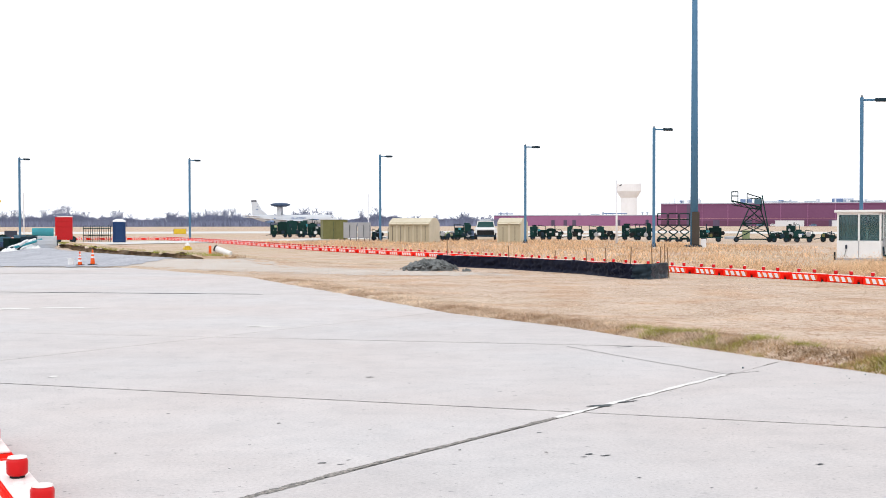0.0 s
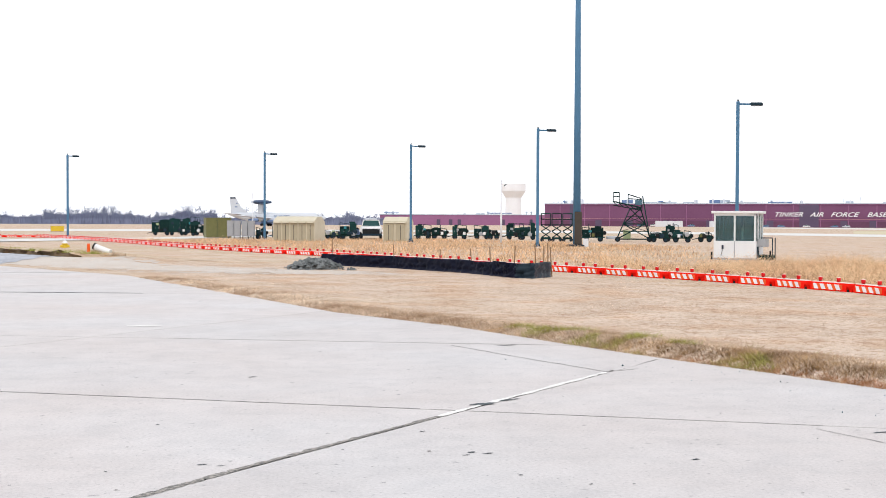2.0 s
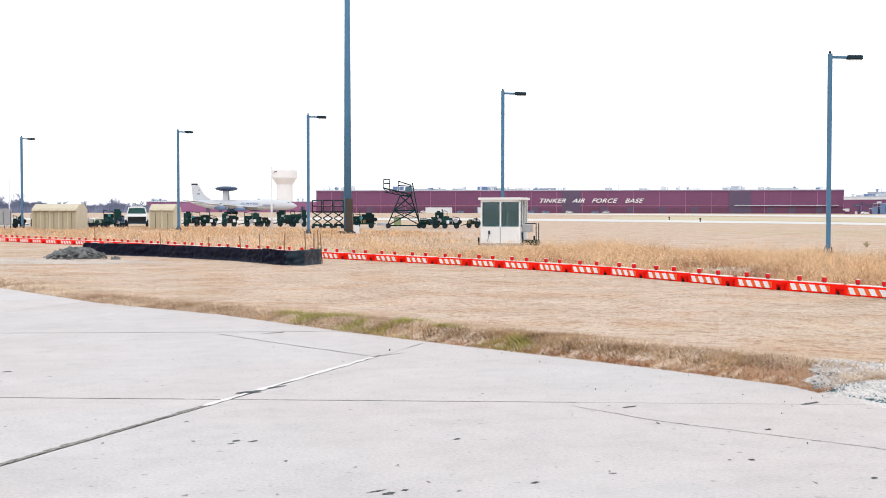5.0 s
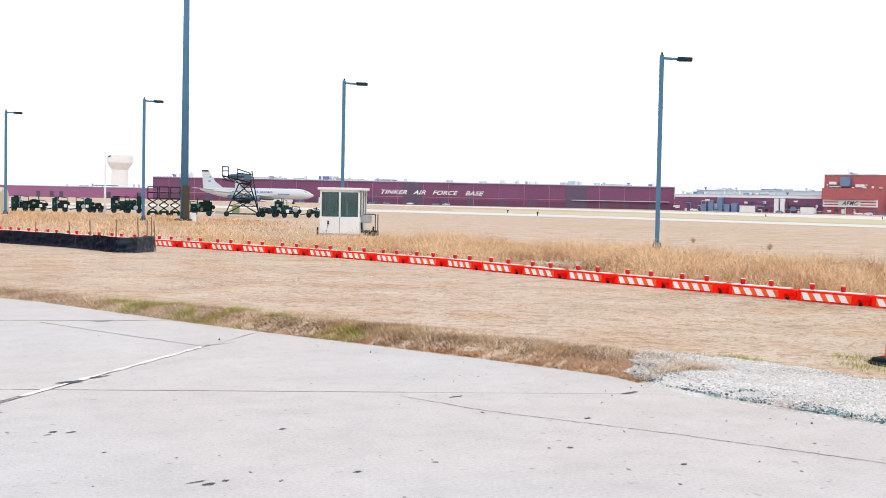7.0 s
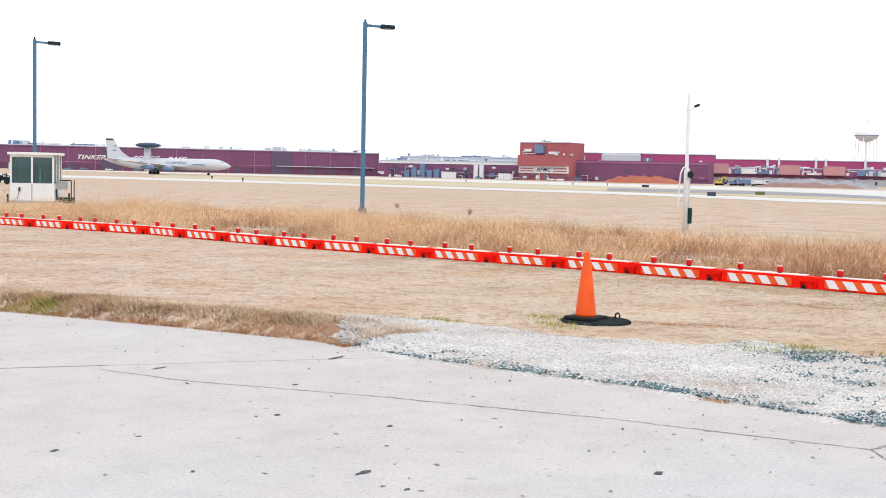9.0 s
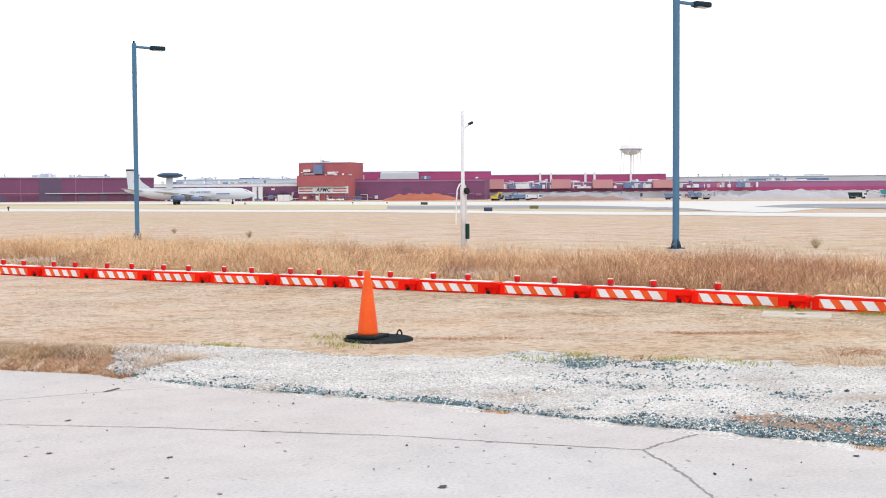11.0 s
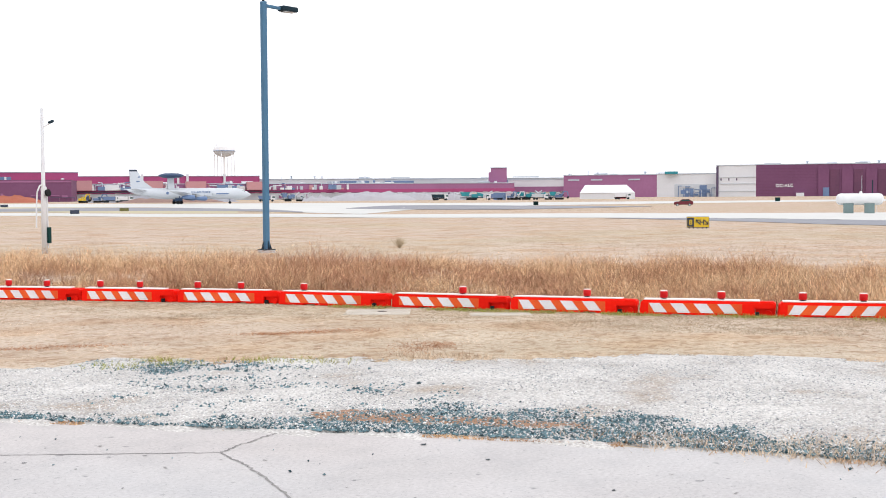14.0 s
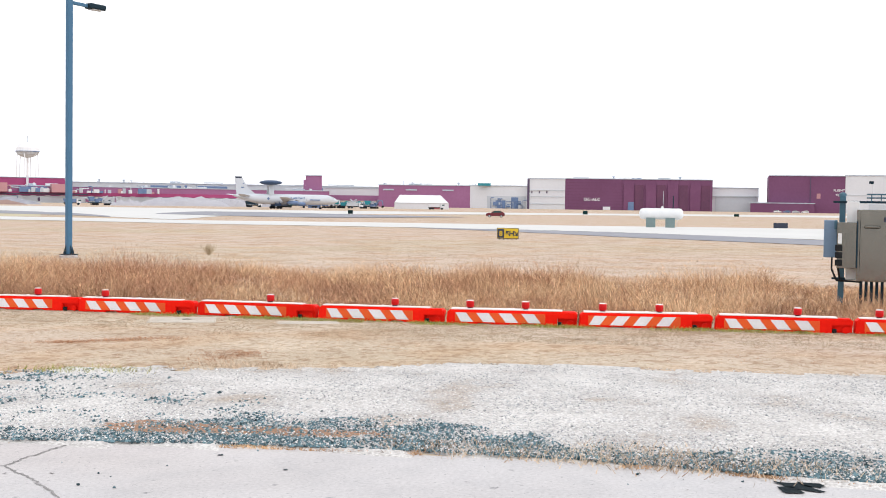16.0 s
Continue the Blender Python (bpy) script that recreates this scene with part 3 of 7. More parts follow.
SPALLS = [(4.66, 6.56, 0.085, 0.03), (6.33, 5.47, 0.06, 0.03), (4.65, 6.05, 0.03, 0.015), (3.18, 8.25, 0.05, 0.02), (5.66, 7.69, 0.03, 0.02), (5.13, 8.54, 0.03, 0.025), (2.07, 8.21, 0.05, 0.03), (2.0, 8.3, 0.08, 0.012), (2.2, 8.28, 0.03, 0.02), (3.12, 10.03, 0.05, 0.02), (5.97, 9.69, 0.04, 0.02), (1.26, 10.48, 0.04, 0.03), (1.4, 10.42, 0.06, 0.015), (1.2, 10.36, 0.04, 0.012), (-1.01, 10.11, 0.05, 0.015), (-0.85, 10.05, 0.04, 0.012), (-0.95, 15.78, 0.07, 0.03), (9.11, 3.75, 0.03, 0.025), (8.78, 3.07, 0.025, 0.02), (2.9, 19.6, 0.22, 0.03), (7.2, 10.9, 0.16, 0.03), (5.3, 11.2, 0.1, 0.02)]
for x, y, a, b, turn in ((9.40, -0.60, 0.22, 0.08, 0.9), (9.28, -0.56, 0.14, 0.10, 0.2), (9.50, -0.72, 0.12, 0.08, 0.5)):
    blotch("tar_patch", x, y, a, b, turn, M["tar"], "black patch at the concrete edge", pavement, 0.009, int(y * 50))
MARKS = [(-3.4, 23.62, 0.4, 0.16), (-8.9, 28.9, 0.9, 0.2), (-10.2, 28.6, 0.5, 0.3), (-5.1, 15.88, 0.06, 0.09)]
for x, y, a, b in SPALLS:
    blotch("spall", x, y, a, b, 0.35, M["stain"], "dark spall in the concrete", pavement, 0.005, int(x * 10))
for x, y, a, b in MARKS:
    blotch("paint_mark", x, y, a, b, -0.2, M["whiteseal"], "worn white paint mark", pavement, 0.005, int(a * 10))

# field paving
strip("runway_1", [(-25, 250, 310), (15, 245, 310), (22, 240, 305), (32, 225, 282), (43, 188, 238), (53, 142, 178), (64, 121, 147), (75, 114, 146), (82, 107, 143), (92, 93, 152), (106, 80, 160)], M["runway"], "pale concrete taxiway across the field", 0.025)
strip("runway_2", [(20, 600, 700), (30, 520, 640), (40, 430, 590), (53, 330, 500), (57, 270, 490), (60, 175, 480), (63, 150, 470), (66, 240, 430), (70, 300, 430), (80, 370, 470), (92, 450, 560), (106, 480, 600)], M["runway"], "pale concrete runway", 0.03)
strip("runway_shoulder", [(74, 112.5, 113.5), (79, 100, 112), (84, 88, 106), (92, 78, 92), (106, 66, 79)], M["shoulder"], "grey asphalt shoulder of the taxiway", 0.025)
strip("runway_shoulder_2", [(45, 250, 330), (52, 240, 328), (58, 200, 262), (60.5, 170, 172)], M["shoulder"], "grey asphalt shoulder of the runway", 0.04)
strip("runway_shoulder_3", [(62.0, 250, 262), (64, 226, 330), (67, 206, 330), (70, 205, 300), (73, 225, 285), (76.5, 262, 264)], M["shoulder"], "grey asphalt shoulder of the runway", 0.06)
strip("pavement_far", [(-25, 120, 133), (-16, 118, 135), (-8, 135, 150), (0, 170, 200), (10, 190, 215)], M["runway"], "pale concrete road across the field", 0.05, "road")


strip("ground_verge", [(24, 310, 440), (36, 290, 430), (45, 250, 400), (53, 185, 325), (57, 175, 240)], M["fieldgreen"], "faintly green turf between the pavings", 0.015, "ground")


# ---- buildings across the field ----
def building(name, label, az0, d0, az1, d1, top, depth, wall, feats=(), roof="roofkit", foot=None, category="building"):
    """A long hall with its front from one bearing and distance to another. feats: (part, x0, x1, z0, z1, material, proud)."""
    (ax, ay), (bx, by) = P(az0, d0), P(az1, d1)
    w = math.hypot(bx - ax, by - ay)
    z = min(terrain(ax, ay), terrain(bx, by)) - 0.3 if foot is None else foot
    ob = thing(name, label, category, (ax, ay), math.degrees(math.atan2(by - ay, bx - ax)), z=z)
    h = top - z
    part("wall", box(B(), w / 2, depth / 2, 0, w, depth, h, 0.05), M[wall], ob)
    bm = box(B(), w / 2, -0.15, h - 0.35, w + 0.6, 0.5, 0.5)
    part("parapet", bm, M[roof], ob)
    part("parapet", box(B(), w / 2, depth + 0.1, h - 0.35, w + 0.6, 0.5, 0.5), M[roof], ob)
    part("roof", box(B(), w / 2, depth / 2, h + 0.004, w - 1, depth - 1, 0.12), M[roof], ob)
    for n, x0, x1, z0, z1, m, proud in feats:
        part(n, box(B(), (x0 + x1) / 2 * w, -proud / 2 - 0.003, z0, (x1 - x0) * w, proud, z1 - z0, min(0.04, proud / 4)), M[m], ob)
    ob["width"] = w
    return ob


def roof_kit(ob, w, y, z, n, seed, hmax=3.0, lo=0.0, hi=1.0):
    """Vents, ducts, rails and plant standing on a roof."""
    r = random.Random(seed)
    for k in range(n):
        x = w * r.uniform(lo, hi)
        kind = r.random()
        bm = B()
        if kind < 0.35:
            h = r.uniform(0.6, hmax)
            box(bm, x, y + r.uniform(0, 12), z, r.uniform(1.5, 7), 3, h, 0.15)
            part("roof_vent", box(B(), x + r.uniform(-1, 1), y - 0.8, z, r.uniform(0.6, 1.6), 1.2, h * r.uniform(0.7, 1.4), 0.1), M["hall_w"], ob)
        elif kind < 0.55:
            lathe(bm, [(0.5, 0), (0.5, 1.4), (1.1, 1.5), (0.9, 2.0), (0.2, 2.3)], 10, Matrix.Translation((x, y + 3, z)))
        elif kind < 0.72:
            rod(bm, (x, y + 2, z), (x, y + 2, z + r.uniform(2, 4.5)), 0.12, n=6)
        elif kind < 0.86:
            l = r.uniform(6, 20)
            rod(bm, (x, y + 1, z + 0.9), (min(x + l, w), y + 1, z + 0.9), 0.35, n=6)
            for q in range(4):
                rod(bm, (x + (min(x + l, w) - x) * (q + 0.5) / 4, y + 1, z), (x + (min(x + l, w) - x) * (q + 0.5) / 4, y + 1, z + 0.8), 0.1, n=5)
        else:
            l = r.uniform(5, 12)
            for q in range(7):
                rod(bm, (x + l * q / 6, y + 1, z), (x + l * q / 6, y + 1, z + 1.3), 0.06, n=4)
            rod(bm, (x, y + 1, z + 1.3), (x + l, y + 1, z + 1.3), 0.07, n=4)
            rod(bm, (x, y + 1, z + 0.7), (x + l, y + 1, z + 0.7), 0.05, n=4)
        part("roof_unit", bm, M[r.choice(["roofkit", "roofkit", "hall_g", "hall_w", "bluekit"])], ob)


def wall_kit(ob, w, n, seed, z0, z1, lo=0.0, hi=1.0, kinds=("hall_w", "hall_g", "bluekit", "door_d")):
    """Windows, doors, ducts, pipes and boxes along the foot and face of a wall."""
    r = random.Random(seed)
    for k in range(n):
        x = w * r.uniform(lo, hi)
        kind = r.random()
        bm = B()
        if kind < 0.35:
            box(bm, x, -0.6, r.uniform(z0, z1) * 0.5, r.uniform(0.8, 3.2), 1.0, r.uniform(0.8, 2.8), 0.1)
            name = "wall_unit"
        elif kind < 0.6:
            box(bm, x, -0.35, r.uniform(z0, z1), r.uniform(1.2, 3.6), 0.14, r.uniform(0.8, 1.6), 0.03)
            name = "window"
        elif kind < 0.8:
            top = r.uniform(z0 + 1.5, z1 + 1)
            rod(bm, (x, -0.7, z0), (x, -0.7, top), 0.22, n=6)
            rod(bm, (x, -0.7, top), (x + r.uniform(-4, 4), -0.7, top), 0.2, n=6)
            name = "duct_pipe"
        else:
            l, z = r.uniform(5, 18), r.uniform(z0 + 1, z1)
            rod(bm, (x, -0.8, z), (x + l, -0.8, z), 0.16, n=6)
            for q in range(4):
                rod(bm, (x + l * q / 3, -0.8, 0.2), (x + l * q / 3, -0.8, z), 0.08, n=5)
            name = "pipe_bridge"
        part(name, bm, M[r.choice(kinds)], ob)


# The brick_d band paints the bluish shadow along the foot of the wall.
feats = [("coping", 0, 1, 13.6, 14.5, "brick", 0.35), ("plinth", 0, 1, 0, 4.0, "brick_d", 0.2)]
for x0, x1 in ((0.478, 0.512), (0.79, 0.83), (0.05, 0.065)):
    feats.append(("hangar_door", x0, x1, 0, 14.0, "door_d", 0.4))
for x in np.arange(0.03, 0.99, 0.0485):
    feats.append(("pilaster", x, x + 0.0012, 0, 14, "brick_f", 0.25))
for x in (0.1, 0.16, 0.23, 0.31, 0.36, 0.42, 0.55, 0.6, 0.66, 0.72, 0.86, 0.9, 0.95):
    feats.append(("loading_door", x, x + 0.012, 0.2, 4.4, "door_d", 0.3))
feats.append(("canopy", 0.8, 0.99, 5.0, 5.4, "hall_g", 1.6))
feats.append(("rail", 0.0, 0.8, 5.2, 5.4, "pink", 0.2))
main = building("aircraft_factory", "long maroon brick factory hall with white lettering", 10.15, 765, 34.3, 765, 14.0, 70, "brick", feats)
mw = main["width"]
roof_kit(main, mw, 8, 14.5, 58, 3)
for word, at in (("TINKER", 0.458), ("AIR", 0.508), ("FORCE", 0.556), ("BASE", 0.612)):
    lettering("word", word, 3.6, M["text_w"], main, (mw * at, -0.55, 6.9), 0, 0.38, 0.1, 1.05, 1.3, 0.016)

low_l = building("low_workshop", "low maroon brick workshop tinted with haze far across the field", 2.4, 900, 10.6, 890, 7.8, 40, "brick_f", [("loading_door", x, x + 0.02, 0.3, 4.5, "door_d", 0.3) for x in (0.1, 0.33, 0.4, 0.45, 0.7, 0.86)])
roof_kit(low_l, low_l["width"], 6, 8.3, 16, 5, 2.0)
low_m = building("engine_workshop", "low red brick workshop with pipes and plant", 34.3, 735, 40.95, 705, 9.4, 45, "brick", [("coping", 0, 1, 8.6, 10.0, "hall_w", 0.3)] + [("window_band", x, x + 0.05, 4.5, 6.2, "door_d", 0.2) for x in (0.06, 0.14, 0.5, 0.6, 0.86)] + [("silo", x, x + 0.028, 0, 8.4, "hall_w", 2.0) for x in (0.685, 0.725)] + [("plant_unit", x, x + 0.035, 0, r, "bluekit", 3.0) for x, r in ((0.2, 4.5), (0.25, 6.0), (0.31, 8.5), (0.36, 4.8), (0.41, 5.5), (0.46, 3.0))])
roof_kit(low_m, low_m["width"], 6, 10.0, 20, 6, 2.2)
wall_kit(low_m, low_m["width"], 70, 61, 0.3, 6.5)
low_m2 = building("rear_hall", "pale rooftop storey behind the workshop", 35.3, 770, 40.8, 745, 12.6, 30, "hall_g", [("window_band", 0.02, 0.98, 9.2, 10.6, "bluekit", 0.2)])

roof_kit(low_m2, low_m2["width"], 3, 13.0, 16, 64, 1.6)

tower_b = building("office_tower", "stepped red brick office block with white sign band", 40.9, 700, 43.15, 688, 21.0, 24, "brick_r", [("sign_band", 0.0, 1.02, 4.4, 8.4, "hall_w", 1.2), ("stripe", 0.02, 0.3, 5.3, 5.9, "brick_r", 1.35), ("stripe", 0.02, 0.3, 6.7, 7.3, "brick_r", 1.35), ("stripe", 0.72, 1.0, 5.3, 5.9, "brick_r", 1.35), ("stripe", 0.72, 1.0, 6.7, 7.3, "brick_r", 1.35), ("lower_wall", 0, 1, 8.5, 14.5, "brick_r", 3.0), ("vent_hood", 0.12, 0.26, 16.5, 18.0, "hall_w", 1.8), ("vent_hood", 0.62, 0.78, 15.0, 16.6, "hall_w", 1.8), ("cooling_unit", 0.34, 0.52, 15.5, 20.5, "bluekit", 2.5)])
lettering("letters", "AFMC", 3.0, M["text_d"], tower_b, (tower_b["width"] * 0.52, -1.35, 5.4), 0, 0.3, 0.05, 1.15)

roof_kit(tower_b, tower_b["width"], 4, 21.5, 5, 65, 1.6)
roof_kit(tower_b, tower_b["width"], -2.6, 14.5, 7, 66, 1.2)
wall_kit(tower_b, tower_b["width"], 14, 67, 0.3, 3.6, 0, 1, ("hall_w", "door_d", "bluekit"))

mid = building("brick_hall", "maroon brick hall behind the earth heap", 43.2, 700, 49.6, 690, 11.2, 40, "brick", [("door_band", 0.01, 0.09, 0, 6.5, "door_d", 0.4), ("coping", 0, 1, 10.8, 11.8, "brick_f", 0.3), ("window_band", 0.4, 0.46, 6, 7.5, "door_d", 0.3)], roof="brick")
wall_kit(mid, mid["width"], 16, 68, 0.4, 4.0, 0.02, 0.98, ("brick_f", "door_d", "hall_g"))
mid2 = building("crimson_roof_hall", "crimson clad hall rising behind the brick hall", 43.2, 775, 49.9, 775, 17.2, 30, "magenta", [])
roof_kit(mid2, mid2["width"], -6, 11.8, 9, 8, 4.0)
part("tank_housing", box(B(), mid2["width"] * 0.36, -8, 11.5, 24, 8, 5.8, 0.8), M["hall_g"], mid2)

long_f = [("magenta_band", 0, 1, 4.6, 6.6, "magenta", 0.6), ("pale_wall", 0.0, 1, 0, 4.2, "hall_g", 0.5), ("dark_eave", 0, 0.45, 5.0, 5.8, "door_d", 1.2)]
for k, x in enumerate((0.02, 0.165, 0.255, 0.385)):
    long_f.append(("duct_housing", x - 0.012, x + 0.03, 6.4, 12.2 - 0.3 * k, "pink", 6.0))
for k, x in enumerate((0.075, 0.11, 0.21, 0.31, 0.34, 0.45)):
    long_f.append(("plant_unit", x, x + 0.03, 6.4, 9.6 - (k % 3), "bluekit" if k % 2 else "hall_w", 3.0))
long_b = building("long_factory", "very long low red factory tinted with haze, with rooftop plant", 49.4, 745, 69.9, 800, 9.5, 60, "brick_f", long_f)
roof_kit(long_b, long_b["width"], 4, 10.0, 26, 12, 2.2)
ledge = random.Random(71)
for k in range(90):
    x = long_b["width"] * ledge.uniform(0, 0.62)
    bm = B()
    if ledge.random() < 0.6:
        box(bm, x, -2.2 - ledge.uniform(0, 3), 6.4, ledge.uniform(1.0, 4.5), 1.5, ledge.uniform(0.8, 3.4), 0.15)
    else:
        top = ledge.uniform(8, 11)
        rod(bm, (x, -2.6, 6.4), (x, -2.6, top), 0.3, n=6)
        rod(bm, (x, -2.6, top), (x + ledge.uniform(-5, 5), -2.6, top + 0.3), 0.3, n=6)
    part("rooftop_plant", bm, M[ledge.choice(["hall_w", "hall_w", "hall_g", "roofkit", "bluekit", "pink"])], long_b)
wall_kit(long_b, long_b["width"], 60, 72, 0.3, 3.4, 0, 1, ("hall_w", "door_d", "bluekit", "brick_f"))
for k in range(34):
    x = long_b["width"] * (k + 0.5) / 34
    part("eave_light", box(B(), x, -0.75, 4.25, 3.0, 0.2, 0.3), M["hall_w"], long_b)
long_r = building("crimson_rear_hall", "crimson clad upper storey of the long factory", 49.6, 840, 58.0, 850, 15.8, 30, "magenta", [("stack", x, x + 0.012, 8, 17.5, "hall_w", 1.5) for x in (0.3, 0.36, 0.55, 0.6, 0.8)])
long_t = building("roof_monitor_hall", "pale grey sawtooth roof hall", 57.5, 860, 72.4, 880, 13.6, 40, "hall_g", [("glazing", x, x + 0.09, 10.6, 12.4, "bluekit", 0.4) for x in (0.28, 0.42, 0.75)])
roof_kit(long_t, long_t["width"], 4, 14.0, 14, 13, 1.6)
stack = building("stair_tower", "tall red brick stair tower tinted with haze", 68.8, 800, 69.55, 800, 19.5, 10, "brick_f", [("side_shaft", -0.14, 0.0, 0, 17, "brick_f", 0.5)])
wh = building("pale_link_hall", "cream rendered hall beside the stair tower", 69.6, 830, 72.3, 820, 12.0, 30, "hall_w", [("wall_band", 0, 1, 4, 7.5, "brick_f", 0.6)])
br2 = building("mauve_hall", "hangar tinted mauve with haze, with ribbon vents", 72.2, 790, 76.5, 780, 14.0, 50, "brick_f", [("vent", x, x + 0.12, 11.0, 11.9, "roofkit", 0.4) for x in (0.05, 0.3, 0.7)])
wall_kit(wh, wh["width"], 12, 73, 0.4, 3.5)
roof_kit(br2, br2["width"], 4, 14.4, 8, 74, 1.4)
wb = building("white_hangar", "white open hangar with tail dock inside", 76.5, 780, 79.2, 775, 14.2, 60, "hall_w", [("hangar_opening", 0.3, 0.97, 0.3, 8.2, "hall_g", 0.3), ("dock", 0.45, 0.62, 0.3, 5.5, "bluekit", 0.6), ("dock", 0.72, 0.84, 0.3, 7.5, "bluekit", 0.6), ("roof_tank", 0.15, 0.36, 14.6, 16.2, "teal", 4.0)])
wall_kit(wb, wb["width"], 16, 75, 0.4, 6.5, 0.3, 0.97, ("hall_w", "bluekit", "roofkit"))
hl = building("hangar_wing", "white clad hangar wing with ribbed doors", 79.2, 770, 80.95, 768, 19.0, 70, "hall_w", [("corner_column", -0.01, 0.05, 0, 19, "door_d", 0.5), ("door_rib", 0.05, 1, 12.0, 12.4, "hall_g", 0.4), ("door_rib", 0.05, 1, 8.0, 8.4, "hall_g", 0.4), ("door_rib", 0.05, 1, 3.4, 3.8, "hall_g", 0.4)] + [("gap", x, x + 0.03, 10.2, 11.6, "door_d", 0.3) for x in (0.1, 0.3, 0.5)])
# Dark brick_d strips paint the shade between the door leaves.
hf = [("door_leaf", x, x + 0.07, 0.2, 16.5, "brick", 0.8) for x in (0.40, 0.55, 0.70, 0.85)] + [("recess", x, x + 0.06, 0.2, 16.3, "brick_d", 0.3) for x in (0.475, 0.625, 0.775, 0.925)] + [("door", 0.43, 0.47, 0.2, 5.5, "bluekit", 1.0), ("shed", 0.26, 0.31, 0.2, 2.4, "hall_w", 3.0)]
hg = building("brick_hangar", "tall maroon hangar with ribbed sliding doors", 80.95, 768, 87.7, 772, 19.2, 70, "brick", hf)
roof_kit(hg, hg["width"], 3, 19.6, 7, 76, 1.0)
for k in range(9):
    part("girt", box(B(), hg["width"] * 0.2, -0.1, 2.0 + k * 1.9, hg["width"] * 0.4, 0.12, 0.1), M["brick_d"], hg)
lettering("letters", "OC-ALC", 2.6, M["text_w"], hg, (hg["width"] * 0.185, -0.2, 6.0), 0, 0.0, 0.06, 1.1)
w2 = building("cream_hangar", "cream clad lower hangar with large doors", 87.7, 780, 89.75, 782, 14.6, 50, "hall_w", [("hangar_door", 0.06, 0.95, 0.2, 9.5, "hall_g", 0.3), ("rail", 0, 1, 9.6, 10.2, "hall_g", 0.8)])
lk = building("link_building", "low maroon link building with parked cars", 89.4, 755, 92.2, 755, 5.4, 20, "brick", [])
h3 = building("test_hangar", "tall maroon flight test hangar", 90.2, 762, 93.5, 764, 22.0, 70, "brick", [("corner_joint", 0.54, 0.55, 0, 22, "door_d", 0.3), ("sign", 0.63, 0.68, 9.0, 12.0, "pink", 0.2)])
lettering("letters", "FLIGHT", 1.8, M["text_w"], h3, (h3["width"] * 0.92, -0.2, 13.4), 0, 0.0, 0.05, 1.1)
lettering("letters", "TEST", 1.8, M["text_w"], h3, (h3["width"] * 0.92, -0.2, 10.6), 0, 0.0, 0.05, 1.1)
h4 = building("white_test_hangar", "white clad hangar beside the flight test hangar", 93.5, 764, 98.5, 770, 22.4, 70, "hall_w", [("rail", 0, 1, 11.0, 11.5, "hall_g", 0.3), ("louvre", 0.2, 0.8, 0.5, 6, "hall_g", 0.4)])


def tent():
    ob = thing("storage_tent", "long white fabric storage tent with sloping roof", "tent", P(72.95, 620), -74.2, z=-1.0)
    L = 620 * radians(2.55)
    part("wall", box(B(), L / 2, 8, 0, L, 16, 3.4, 0.05), M["hall_w"], ob)
    bm = B()
    a = [bm.verts.new(v) for v in ((0, -0.5, 3.4), (L, -0.5, 3.4), (L, 16.5, 3.4), (0, 16.5, 3.4), (2.5, 8, 7.4), (L - 4, 8, 7.4))]
    for f in ((0, 1, 5, 4), (1, 2, 5), (2, 3, 4, 5), (3, 0, 4), (3, 2, 1, 0)):
        bm.faces.new([a[i] for i in f])
    part("roof", bm, M["white"], ob)
    part("doorway", box(B(), L * 0.75, -0.06, 0, 5, 0.1, 2.8), M["brick_r"], ob)
    return ob


tent()


def water_towers():
    x, y = P(8.68, 1200)
    ob = thing("water_tower", "white fluted-pillar water tower on the horizon", "water tower", (x, y))
    part("pillar", lathe(B(), [(8.2, 0), (8.0, 14), (7.8, 27)], 24), M["text_w"], ob)
    part("tank", lathe(B(), [(7.9, 26.5), (10.8, 31), (12, 33), (12, 40), (11.2, 41), (4, 42), (0.5, 42.3)], 32), M["text_w"], ob)
    x, y = P(56.4, 1100)
    ob = thing("water_tower", "white dome water tower on slim legs", "water tower", (x, y))
    part("tank", lathe(B(), [(1, 36.5), (5, 37.2), (8.5, 39.5), (9.6, 41.5), (9.7, 42.2)], 28), M["hall_g"], ob)
    part("dome", lathe(B(), [(9.7, 42.2), (9.2, 45), (7, 48), (3.5, 49.6), (0.5, 50)], 28), M["text_w"], ob)
    part("balcony", lathe(B(), [(9.7, 41.6), (10.4, 41.6), (10.4, 42.0), (9.7, 42.0)], 28), M["bluekit"], ob)
    part("finial", rod(B(), (0, 0, 50), (0, 0, 55), 0.3), M["hall_g"], ob)
    part("riser", rod(B(), (0, 0, 0), (0, 0, 37), 0.9), M["text_w"], ob)
    for k in range(6):
        a = math.pi * k / 3 + 0.3
        part("leg", rod(B(), (10 * math.cos(a), 10 * math.sin(a), 0), (8.6 * math.cos(a), 8.6 * math.sin(a), 40), 0.35), M["text_w"], ob)


water_towers()


def heap(name, label, az, d, w, dep, h, material, seed, turn=None):
    """A ridge of tipped earth or stone."""
    bm = B()
    n, k = 26, 9
    grid = []
    for i in range(n + 1):
        row = []
        for j in range(k + 1):
            u, v = i / n * 2 - 1, j / k * 2 - 1
            e = max(0, 1 - abs(u) ** 3) * max(0, 1 - v * v)
            z = h * e * (0.78 + 0.45 * noise.noise((u * 4 + seed, v * 2, seed)) + 0.18 * noise.noise((u * 14, v * 7, seed)))
            row.append(bm.verts.new((u * w / 2, v * dep / 2, max(z, -0.3) if e > 0 else -0.3)))
        grid.append(row)
